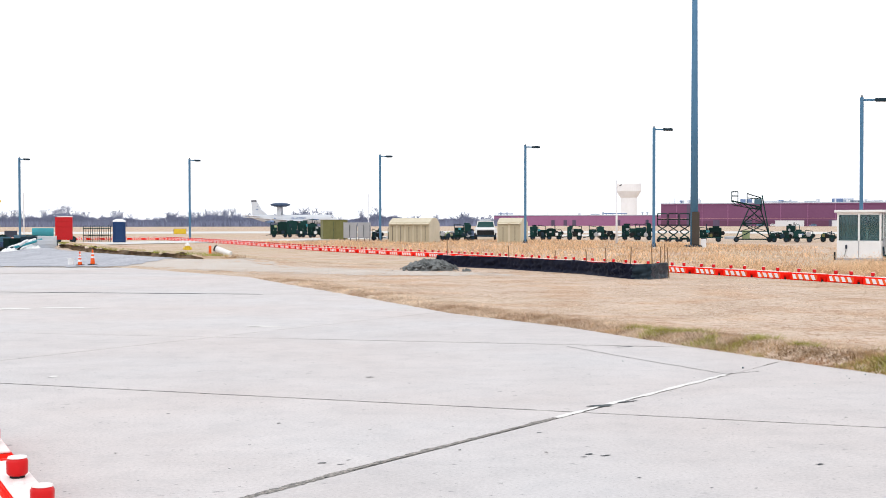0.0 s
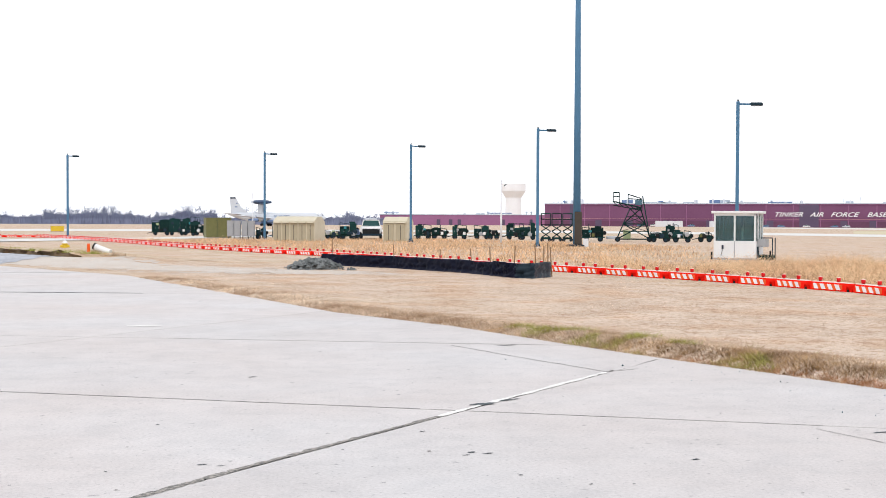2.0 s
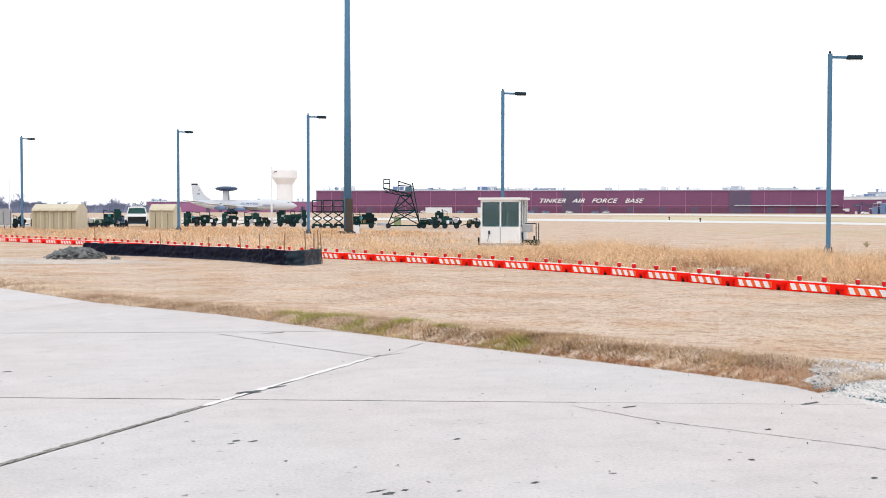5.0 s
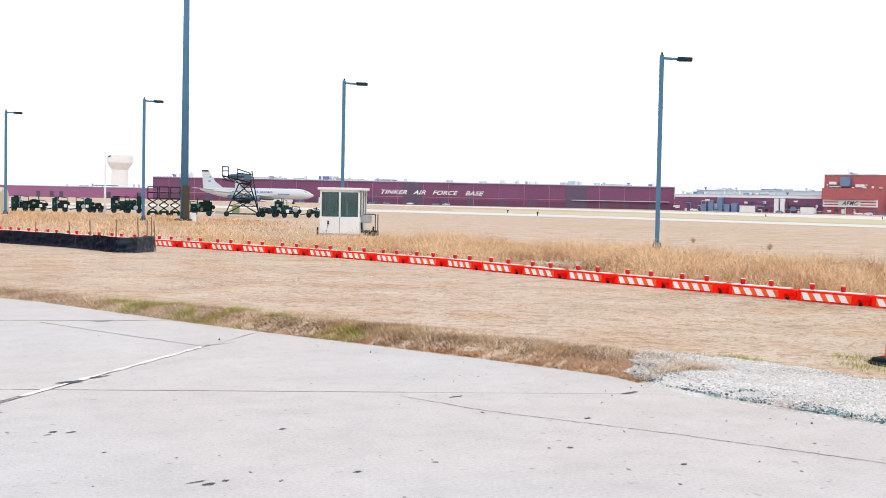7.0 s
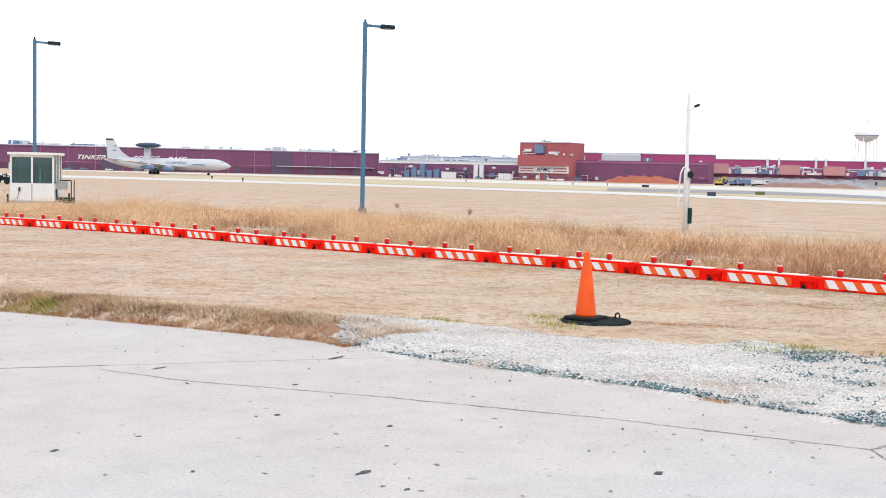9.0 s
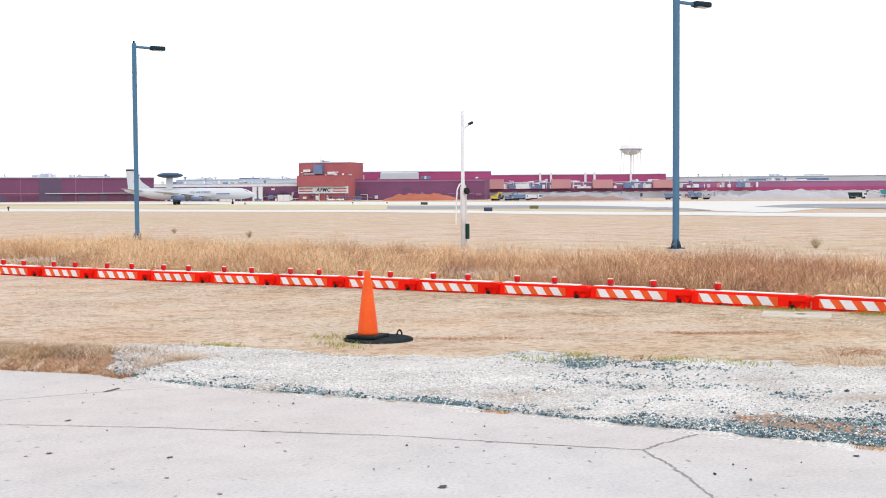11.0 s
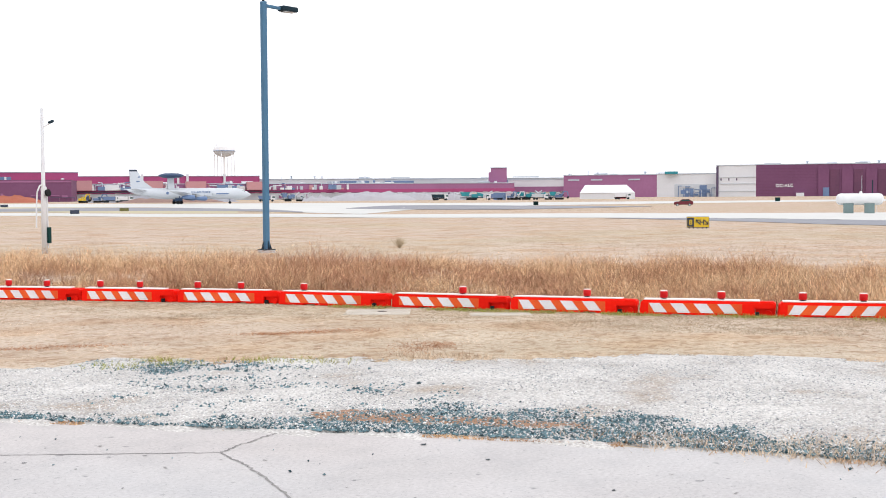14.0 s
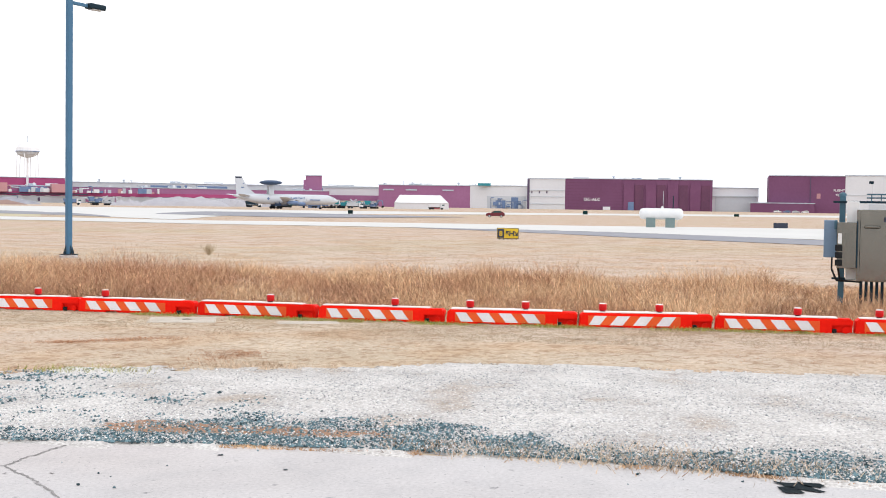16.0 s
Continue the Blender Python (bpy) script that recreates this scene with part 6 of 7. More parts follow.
caution_sign(-12.2, 225, 2.2, 0.9, 0.15, "yellow", "yellow taxiway sign far across the field", 2)
for az, d in ((28.0, 250), (26.6, 300), (43.4, 420), (45.0, 420), (38.4, 420)):
    x, y = P(az, d)
    ob = thing("edge_light", "small dark taxiway edge marker", "marker", (x, y), 0, "taxiway edge markers")
    part("stem", rod(B(), (0, 0, 0), (0, 0, 0.5), 0.12), M["dsteel"], ob)
    part("cap", lathe(B(), [(0.2, 0.5), (0.22, 0.75), (0.1, 0.85)], 10), M["text_d"], ob)


def gas_tank():
    x, y = P(85.4, 139)
    ob = thing("gas_tank", "long white gas tank on grey concrete saddles", "tank", (x, y), -85.4)
    L, r = 4.9, 0.62
    prof = [(0.08, 0), (0.35, 0.06), (0.55, 0.2), (r, 0.45), (r, L - 0.45), (0.55, L - 0.2), (0.35, L - 0.06), (0.08, L)]
    part("vessel", lathe(B(), prof, 24, Matrix.Translation((-L / 2, 0, 1.55)) @ Matrix.Rotation(radians(90), 4, "Y")), M["white"], ob, shade=True)
    for sx in (-1.15, 1.0):
        part("saddle", box(B(), sx, 0, -0.1, 1.05, 1.0, 1.2, 0.03), M["saddle"], ob, "grey concrete saddle")
    part("valve_dome", lathe(B(), [(0.16, 0), (0.16, 0.2), (0.05, 0.25)], 12, Matrix.Translation((0.1, 0, 2.14))), M["white"], ob)
    part("vent_pipe", rod(B(), (0.2, 0.3, 2.0), (0.2, 0.3, 4.1), 0.025, n=6), M["hall_g"], ob)
    part("vent_pipe", rod(B(), (1.3, 0.3, 2.0), (1.3, 0.3, 3.6), 0.07, n=6), M["dsteel"], ob)
    part("drain_pipe", rod(B(), (1.75, -0.3, 0), (1.75, -0.3, 1.1), 0.03, n=6), M["whitep"], ob)


gas_tank()


def parked_car(x, y, rz, material, label, k=1.0, z=None):
    ob = thing("car", label, "car", (x, y), rz, z=z)
    side = [(-2.05, 0.3), (2.05, 0.3), (2.1, 0.7), (1.95, 0.95), (1.0, 1.05), (0.3, 1.5), (-1.1, 1.53), (-1.85, 1.1), (-2.1, 0.9)]
    bm = prism(B(), side, -0.85, 0.85)
    bmesh.ops.bevel(bm, geom=[e for e in bm.edges if abs(e.verts[0].co.y - e.verts[1].co.y) < 1e-5], offset=0.1, segments=3, affect="EDGES")
    part("body", bm, M[material], ob, shade=False)
    for s in (-1, 1):
        part("side_window", prism(B(), [(0.75, 1.06), (0.25, 1.42), (-1.05, 1.45), (-1.5, 1.1)], s * 0.855, s * 0.865), M["glass"], ob, "dark side window")
        for wx in (-1.3, 1.3):
            t = part("wheel", rod(B(), (wx, s * 0.72, 0.31), (wx, s * 0.88, 0.31), 0.31, n=16), M["black"], ob, "black tyre")
            part("rim", rod(B(), (wx, s * 0.86, 0.31), (wx, s * 0.895, 0.31), 0.19, n=12), M["hall_g"], t)
        part("headlight", box(B(), 2.02, s * 0.6, 0.68, 0.14, 0.34, 0.14, 0.04), M["hall_w"], ob)
    return ob


parked_car(*P(77.7, 272), 103, "car", "dark red hatchback parked on the field road")
rc = random.Random(8)
for az, d in ((14.6, 745), (15.2, 745), (16.0, 743), (16.9, 742), (20.2, 738), (20.9, 738), (22.0, 738), (23.2, 738), (23.7, 738), (35.2, 700), (36.2, 700), (37.4, 698), (39.0, 690), (40.2, 690), (42.4, 660), (42.8, 660), (43.6, 660), (45.5, 655), (90.6, 735), (91.0, 735), (91.4, 735), (91.8, 735)):
    parked_car(*P(az, d), -az + rc.choice([0, 180]) + rc.uniform(-20, 20), rc.choice(["white", "white", "hall_g", "bluekit"]), "pale car parked before the factory")
for az, d, w, m in ((15.9, 735, 16, "hall_w"), (18.2, 735, 12, "hall_w"), (37.6, 690, 8, "hall_w"), (40.2, 680, 7, "hall_w"), (69.2, 598, 6, "bluekit")):
    steel_box("trailer", az, d, w, 3, 3.4, m, "teal steel site container standing by the heaps" if m == "teal" else "pale box trailer parked before the factory", "trailer", rc.uniform(-8, 8))


def screening_plant(az, d, material, label, turn, k=1.0):
    """A tracked crusher or screen: hopper, engine box, tracks, legs and discharge conveyors."""
    x, y = P(az, d)
    ob = thing("screening_plant", label, "crusher", (x, y), -az + turn)
    for sy in (-1.0, 1.0):
        part("track", box(B(), 0, sy, 0, 4.2 * k, 0.6, 0.9, 0.25), M["black"], ob)
    part("chassis", box(B(), 0, 0, 0.9, 9.0 * k, 1.6, 0.4, 0.05), M["dsteel"], ob)
    part("hopper", prism(B(), [(-4.6 * k, 3.9), (-3.9 * k, 1.9), (-1.4 * k, 1.9), (-0.7 * k, 3.9)], -1.4, 1.4), M[material], ob)
    part("engine_box", box(B(), 1.2 * k, 0, 1.3, 2.6 * k, 2.0, 1.6, 0.08), M[material], ob)
    part("screen_box", box(B(), 3.2 * k, 0, 1.9, 2.6 * k, 2.1, 1.5, 0.06, Matrix.Rotation(radians(14), 4, "Y")), M[material], ob)
    for sx, sz, ex, ez in ((3.5, 1.2, 8.2, 4.4), (0.5, 1.2, -6.6, 3.4)):
        c = part("conveyor", rod(B(), (sx * k, 0, sz), (ex * k, 0, ez), 0.32, n=4), M["hall_g"], ob, "pale discharge conveyor")
        part("conveyor_leg", rod(B(), ((sx + ex) / 2 * k, 0, 0), ((sx + ex) / 2 * k, 0, (sz + ez) / 2), 0.09, n=5), M["dsteel"], c)
    part("walkway_rail", rod(B(), (0.0, -1.1, 3.4), (2.6 * k, -1.1, 3.4), 0.05, n=5), M["yellow"], ob)


def excavator(az, d, material, label, turn):
    x, y = P(az, d)
    ob = thing("excavator", label, "excavator", (x, y), -az + turn)
    for sy in (-1.05, 1.05):
        part("track", box(B(), 0, sy, 0, 3.8, 0.6, 0.9, 0.28), M["black"], ob)
    part("house", box(B(), -0.7, 0, 1.0, 2.8, 2.3, 1.1, 0.12), M[material], ob)
    cab = part("cab", box(B(), 0.4, 0.6, 1.0, 1.3, 1.0, 1.8, 0.1), M[material], ob)
    part("cab_glass", box(B(), 0.42, 0.6, 1.7, 1.34, 1.04, 0.8, 0.05), M["glass"], cab)
    part("boom", prism(B(), [(0.7, 1.6), (2.2, 4.2), (4.3, 4.0), (4.2, 3.6), (2.5, 3.7), (1.2, 1.5)], -0.2, 0.2), M[material], ob)
    part("dipper", prism(B(), [(4.0, 4.2), (4.4, 4.0), (4.9, 1.6), (4.6, 1.5)], -0.15, 0.15), M[material], ob)
    part("bucket", prism(B(), [(4.5, 1.6), (5.0, 1.5), (4.9, 0.7), (4.2, 0.5), (4.0, 0.9)], -0.5, 0.5), M["black"], ob)


def dump_truck(az, d, material, label, turn):
    x, y = P(az, d)
    ob = thing("dump_truck", label, "truck", (x, y), -az + turn)
    part("cab", box(B(), 3.0, 0, 0.7, 1.9, 2.3, 2.1, 0.15), M["hall_w"], ob)
    part("windscreen", box(B(), 3.4, 0, 1.8, 1.2, 2.34, 0.7, 0.05), M["glass"], ob, "dark cab glass")
    part("tipper_body", prism(B(), [(-3.4, 1.2), (-4.0, 2.9), (1.9, 2.9), (1.7, 1.2)], -1.2, 1.2), M[material], ob)
    part("chassis", box(B(), 0, 0, 0.7, 7.4, 1.0, 0.4, 0.03), M["black"], ob)
    for wx in (-2.8, -1.5, 2.9):
        for sy in (-1.0, 1.0):
            wheel(ob, wx, sy, 0.52, 0.35)


for az, d, m, turn, k in ((67.9, 600, "teal", 6, 1.25), (70.45, 598, "teal", -12, 0.95), (71.5, 596, "teal", 170, 0.8), (59.3, 592, "bluekit", 15, 0.7)):
    screening_plant(az, d, m, "teal tracked screening plant with conveyors by the heaps" if m == "teal" else "blue-grey crusher with conveyors by the heaps", turn, k)
for az, m in ((50.1, "yellow"), (50.75, "bluekit"), (59.9, "hall_g"), (69.75, "bluekit"), (70.0, "hall_w"), (72.0, "bluekit")):
    excavator(az, 595, m, "yellow excavator by the rock heap" if m == "yellow" else "grey excavator working by the heaps", rc.uniform(-60, 60))
for az, m, turn in ((51.3, "bluekit", 8), (51.9, "hall_w", -10), (58.3, "bluekit", 4), (66.4, "dsteel", 20), (69.0, "bluekit", 175), (71.1, "hall_g", -5), (74.9, "hall_w", 8)):
    dump_truck(az, 590, m, "tipper truck with a white cab standing on the site", turn)


# ---- small dry shrubs in the open field ----
def shrub(az, d, h, seed):
    r = random.Random(seed)
    x, y = P(az, d)
    ob = thing("shrub", "small leafless brown shrub in the open field", "shrub", (x, y), 0, "field shrubs")
    bm = B()
    for k in range(60):
        a, l = r.uniform(0, 6.28), h * r.uniform(0.5, 1.0)
        tilt = r.uniform(0.0, 1.2)
        b = (math.cos(a) * l * tilt * 0.8, math.sin(a) * l * tilt * 0.8, l * (1 - tilt * 0.3))
        rod(bm, (r.uniform(-0.05, 0.05), r.uniform(-0.05, 0.05), 0), b, 0.008, 0.003, n=3)
        for q in range(3):
            g = r.uniform(0.5, 1)
            c = Vector(b) * g
            rod(bm, c, c + Vector((r.uniform(-0.1, 0.1), r.uniform(-0.1, 0.1), r.uniform(0.02, 0.14))), 0.006, 0.002, n=3)
    part("twigs", bm, M["weed"], ob)


for k, (az, d, h) in enumerate(((64.5, 50, 0.5), (38.6, 66, 0.35), (35.2, 75, 0.3))):
    shrub(az, d, h, k)


# ---- yard at the far end of the apron ----
def portable_toilet():
    x, y = P(-14.9, 132)
    ob = thing("portable_toilet", "blue plastic portable toilet with white roof", "portable toilet", (x, y), 15)
    part("body", box(B(), 0, 0, 0, 1.3, 1.25, 2.2, 0.04), M["toilet"], ob)
    part("door", box(B(), 0, -0.64, 0.1, 0.8, 0.04, 1.95, 0.02), M["toilet"], ob)
    for k in range(2):
        part("rib", box(B(), -0.5 + k, -0.64, 0.1, 0.06, 0.06, 2.0, 0.01), M["toilet"], ob)
    part("roof", lathe(B(), [(0.95, 2.2), (0.9, 2.35), (0.5, 2.48), (0.1, 2.52)], 4, Matrix.Rotation(radians(45), 4, "Z")), M["white"], ob, "white translucent roof")


def red_compressor():
    x, y = P(-17.3, 134)
    ob = thing("red_container", "tall red steel tool container on wheels", "container", (x, y), 17)
    part("body", box(B(), 0, 0, 0.35, 1.75, 1.5, 2.35, 0.04), M["redbox"], ob)
    for k in range(4):
        part("rib", box(B(), 0, -0.77, 0.6 + k * 0.55, 1.7, 0.05, 0.07, 0.01), M["redbox"], ob)
    part("roof", box(B(), 0.1, 0, 2.7, 1.6, 1.4, 0.12, 0.04), M["white"], ob)
    for sx in (-0.6, 0.9):
        wheel(ob, sx, -0.6, 0.36)


def pallet_rack():
    ob = thing("post_rack", "row of dark green steel posts and rails", "rack", P(-16.45, 138), 16)
    for k in range(13):
        part("post", box(B(), k * 0.235, 0, 0, 0.07, 0.08, 1.85 if k % 2 else 1.75), M["green_d"], ob)
    for z in (0.7, 1.45):
        part("rail", box(B(), 1.4, -0.07, z, 3.0, 0.05, 0.09), M["green_d"], ob)


def hydrant():
    ob = thing("fire_hydrant", "yellow fire hydrant with pale cap in dry grass", "fire hydrant", P(-11.86, 69.5), 0)
    part("barrel", lathe(B(), [(0.16, -0.1), (0.16, 0.05), (0.12, 0.07), (0.12, 0.42), (0.16, 0.44), (0.16, 0.5)], 16), M["yellow"], ob)
    part("bonnet", lathe(B(), [(0.15, 0.5), (0.13, 0.58), (0.05, 0.64), (0.03, 0.7)], 16), M["white"], ob, "pale silver bonnet")
    for s in (-1, 1):
        part("nozzle", rod(B(), (s * 0.1, 0, 0.34), (s * 0.24, 0, 0.34), 0.07, n=10), M["yellow"], ob)


portable_toilet()
red_compressor()
pallet_rack()
hydrant()
traffic_cone(*P(-16.07, 60.5), 0.72, "orange traffic cone with white bands", ((0.42, 0.55), (0.66, 0.76)), 0.02, 1)
traffic_cone(*P(-16.62, 60.5), 0.66, "orange and white banded traffic cone", ((0.25, 0.4), (0.5, 0.62), (0.7, 0.8)), 0.02, 2)
ob = thing("bucket", "small white plastic bucket on the apron", "bucket", P(-17.0, 61.5), z=0.02)
part("pail", lathe(B(), [(0.13, 0), (0.16, 0.3), (0.165, 0.32)], 16), M["white"], ob)
ob = thing("delineator", "orange delineator post beside a pipe", "post", P(-10.84, 63.0))
part("tube", lathe(B(), [(0.14, 0), (0.12, 0.05), (0.075, 0.07), (0.07, 0.62)], 12), M["cone"], ob)
ob = thing("drain_pipe", "white plastic pipe end lying on the turf", "pipe", P(-10.5, 64), -5)
part("tube", rod(B(), (-0.1, 0, 0.42), (0.75, -0.2, 0.12), 0.15, n=16), M["white"], ob)
part("mouth", rod(B(), (-0.14, 0.01, 0.44), (-0.06, 0, 0.41), 0.17, n=16), M["black"], ob)

caution_sign(-19.55, 175, 1.6, 0.8, 0.25, "text_d", "black airfield sign seen across the yard", 2)
ob = thing("crane", "yellow crane boom of a parked machine", "crane", P(-20.1, 125), 0)
part("boom", rod(B(), (-1.6, 0, 1.2), (0.25, 0, 4.3), 0.16), M["yellow"], ob)
part("cab", box(B(), -0.6, 0, 0.9, 1.2, 1.4, 1.3, 0.1), M["yellow"], ob)
part("carrier", box(B(), -1.2, 0, 0, 3.2, 1.8, 0.9, 0.1), M["dsteel"], ob)
ob = thing("utility_pole", "slim pale utility pole far behind the yard", "pole", P(-19.0, 190))
part("shaft", rod(B(), (0, 0, 0), (0, 0, 6.6), 0.09), M["whitep"], ob)
part("crossbar", box(B(), 0, 0, 5.9, 0.9, 0.1, 0.1), M["whitep"], ob)
ob = thing("utility_pole", "slim pale utility pole behind the equipment yard", "pole", P(-3.5, 260))
part("shaft", rod(B(), (0, 0, 0), (0, 0, 8.2), 0.09), M["whitep"], ob)
ob = thing("water_tank", "teal cylindrical tank on a stand", "tank", P(-18.2, 112), 18)
part("cylinder", rod(B(), (-0.9, 0, 1.15), (0.9, 0, 1.15), 0.5, n=20), M["teal"], ob)
part("stand", box(B(), 0, 0, 0, 1.7, 0.8, 0.7, 0.03), M["dsteel"], ob)
ob = thing("bulk_bag", "white bulk bag of sand", "bag", P(-18.85, 92), 10)
part("sack", lathe(B(), [(0.5, 0), (0.62, 0.15), (0.58, 0.4), (0.3, 0.6), (0.1, 0.66)], 14), M["white"], ob, shade=True)
rk = random.Random(6)
for k in range(22):
    az, d = rk.uniform(-20.5, -17.6), rk.uniform(90, 108)
    x, y = P(az, d)
    ob = thing("site_crate", "dark blue crate in a pile of site clutter", "crate", (x, y), rk.uniform(0, 90), "crates in the yard")
    w, h = rk.uniform(0.6, 1.6), rk.uniform(0.3, 0.9)
    m = M[rk.choice(["bluepost", "dsteel", "toilet", "hall_g", "green_d", "steel"])]
    part("crate_body", box(B(), 0, 0, 0, w, 0.7, h, 0.03), m, ob)
    part("slat", box(B(), 0, -0.37, h * 0.4, w * 0.96, 0.05, 0.1, 0.01), m, ob)
for k in range(9):
    x, y = P(rk.uniform(-20.2, -17.9), rk.uniform(91, 104))
    ob = thing("tyre", "worn black tyre lying in the site clutter", "tyre", (x, y), 0, "tyres in the yard")
    r0 = rk.uniform(0.35, 0.55)
    part("tread", lathe(B(), [(r0 * 0.6, 0.02), (r0 * 0.92, 0.0), (r0, 0.06), (r0, 0.2), (r0 * 0.92, 0.26), (r0 * 0.6, 0.24)], 18), M["black"], ob)
    part("hub", lathe(B(), [(r0 * 0.55, 0.03), (r0 * 0.55, 0.15)], 14), M["greycab"], ob)
for k in range(4):
    x, y = P(rk.uniform(-20.0, -18.6), rk.uniform(89, 101))
    ob = thing("pipe", "pale plastic pipe propped on the site clutter", "pipe", (x, y), rk.uniform(-60, 60), "pipes in the yard")
    l = rk.uniform(1.2, 2.6)
    part("tube", rod(B(), (-l / 2, 0, 0.1), (l / 2, 0, rk.uniform(0.3, 1.2)), 0.09, n=10), M[rk.choice(["white", "teal", "whitep"])], ob)
    part("collar", rod(B(), (-l / 2 - 0.02, 0, 0.1), (-l / 2 + 0.12, 0, 0.14), 0.12, n=10), M["dsteel"], ob)
for az, d, w in ((-18.7, 91, 1.6), (-19.6, 90, 1.2), (-18.2, 95, 1.1)):
    heap("tarpaulin", "crumpled white tarpaulin over site clutter", az, d, w, 1.0, 0.4, M["white"], int(-az * 7))
ob = thing("hose_reel", "black hose reel standing on the asphalt yard", "reel", P(-19.9, 108), 20)
part("drum", rod(B(), (0, -0.4, 0.5), (0, 0.4, 0.5), 0.5, n=20), M["black"], ob)
part("flange", rod(B(), (0, -0.44, 0.5), (0, -0.4, 0.5), 0.62, n=20), M["green_d"], ob)


# ---- radar aircraft rolling along the runway ----
def radar_aircraft():
    ob = new("radar_aircraft")
    tagged(ob, "pale grey four-engined jet with a dark radar disc above its back", "aircraft")
    prof = [(29.5, 0.12, 3.3), (29.0, 0.45, 3.35), (28.0, 0.95, 3.45), (26.5, 1.45, 3.6), (24.5, 1.82, 3.75), (22, 1.88, 3.8), (-2, 1.88, 3.8), (-6, 1.75, 3.95), (-10, 1.3, 4.35), (-13.5, 0.75, 4.8), (-15.6, 0.25, 5.1)]
    n = 20
    bm = B()
    rings = [[bm.verts.new((x, r * math.cos(2 * math.pi * i / n), z + 1.08 * r * math.sin(2 * math.pi * i / n))) for i in range(n)] for x, r, z in prof]
    for a, b in zip(rings, rings[1:]):
        for i in range(n):
            bm.faces.new((a[i], a[(i + 1) % n], b[(i + 1) % n], b[i]))
    bm.faces.new(rings[0])
    bm.faces.new(rings[-1][::-1])
    bmesh.ops.recalc_face_normals(bm, faces=bm.faces)
    body = part("fuselage", bm, M["jet"], ob, "pale grey fuselage", True)

    def surface(name, root, tip, parent, material, label=""):
        """root and tip: (x front, x rear, y, z, thickness)."""
        bm = B()
        v = []
        for xf, xr, y, z, t in (root, tip):
            m = xf + (xr - xf) * 0.35
            v.append([bm.verts.new(p) for p in ((xf, y, z), (m, y, z + t / 2), (xr, y, z), (m, y, z - t / 2))])
        for i in range(4):
            bm.faces.new((v[0][i], v[0][(i + 1) % 4], v[1][(i + 1) % 4], v[1][i]))
        bm.faces.new(v[0][::-1])
        bm.faces.new(v[1])
        bmesh.ops.recalc_face_normals(bm, faces=bm.faces)
        return part(name, bm, material, parent, label)
    for s in (-1, 1):
        w = surface("wing", (14.5, 4.5, s * 1.5, 2.7, 1.1), (-3.2, -6.0, s * 22.2, 4.6, 0.3), ob, M["jet"])
        surface("tailplane", (-8.5, -13.3, s * 0.8, 4.9, 0.5), (-14.2, -16.6, s * 7.0, 5.6, 0.15), ob, M["jet"])
        for fx, fy, fz in ((11.0, 8.3, 2.0), (5.2, 14.2, 2.5)):
            e = part("engine", lathe(B(), [(0.55, 0), (0.72, 0.4), (0.78, 1.2), (0.7, 3.2), (0.4, 4.6)], 16, Matrix.Translation((fx, s * fy, fz)) @ Matrix.Rotation(radians(-90), 4, "Y")), M["bluekit"], ob, "blue-grey engine nacelle", True)
            part("intake", rod(B(), (fx - 0.02, s * fy, fz), (fx + 0.03, s * fy, fz), 0.5, n=16), M["text_d"], e)
            part("pylon", box(B(), fx - 2.4, s * fy, fz + 0.5, 2.6, 0.25, 0.9, 0.05), M["jet"], e)
        st = part("strut", box(B(), -0.2, s * 0.85, 5.3, 2.2, 0.35, 4.2, 0.1, Matrix.Rotation(radians(s * 9), 4, "X")), M["jet"], ob)
        part("main_gear", box(B(), 2.2, s * 3.3, 1.0, 0.35, 0.35, 1.9, 0.05), M["jet_d"], ob)
        for wx in (1.6, 2.8):
            part("main_wheel", rod(B(), (wx, s * 3.0, 0.6), (wx, s * 3.7, 0.6), 0.6, n=16), M["black"], ob, "black tyre")
        part("gear_door", box(B(), 2.2, s * 2.2, 1.0, 2.6, 0.1, 1.2, 0.03), M["jet_d"], ob)
    bm = B()
    fin = [(-6.0, 5.4), (-9.6, 8.0), (-12.4, 12.5), (-15.0, 12.5), (-14.3, 5.2)]
    prism(bm, fin, -0.2, 0.2)
    part("tail_fin", bm, M["jet"], ob)
    part("fin_band", prism(B(), [(-12.05, 11.8), (-12.4, 12.4), (-15.0, 12.4), (-14.92, 11.8)], -0.215, 0.215), M["text_d"], ob, "dark band at the fin tip")
    disc = part("radar_disc", lathe(B(), [(0.3, -0.95), (2.5, -0.85), (4.0, -0.45), (4.57, 0), (4.0, 0.45), (2.5, 0.85), (0.3, 0.95)], 40, Matrix.Translation((0, 0, 10.3))), M["jet_d"], ob, "dark radar disc", True)
    part("nose_gear", rod(B(), (21.5, 0, 0.5), (21.5, 0, 2.2), 0.16), M["jet_d"], ob)
    part("nose_wheel", rod(B(), (21.5, -0.35, 0.45), (21.5, 0.35, 0.45), 0.45, n=16), M["black"], ob, "black tyre")
    part("side_fairing", box(B(), 17.5, -1.82, 3.2, 6.0, 0.5, 0.9, 0.2), M["jet"], ob)
    part("fairing_panel", box(B(), 18.2, -2.09, 3.5, 4.6, 0.03, 0.42), M["bluekit"], ob, "grey sensor panel")
    part("cockpit_glazing", box(B(), 26.4, 0, 4.35, 1.0, 2.2, 0.45, 0.12, Matrix.Rotation(radians(25), 4, "Y")), M["text_d"], ob, "dark cockpit windows")
    lettering("word", "U.S. AIR FORCE", 1.0, M["bluekit"], ob, (10.3, -1.95, 4.0), 0, 0, 0.02, 1.05)
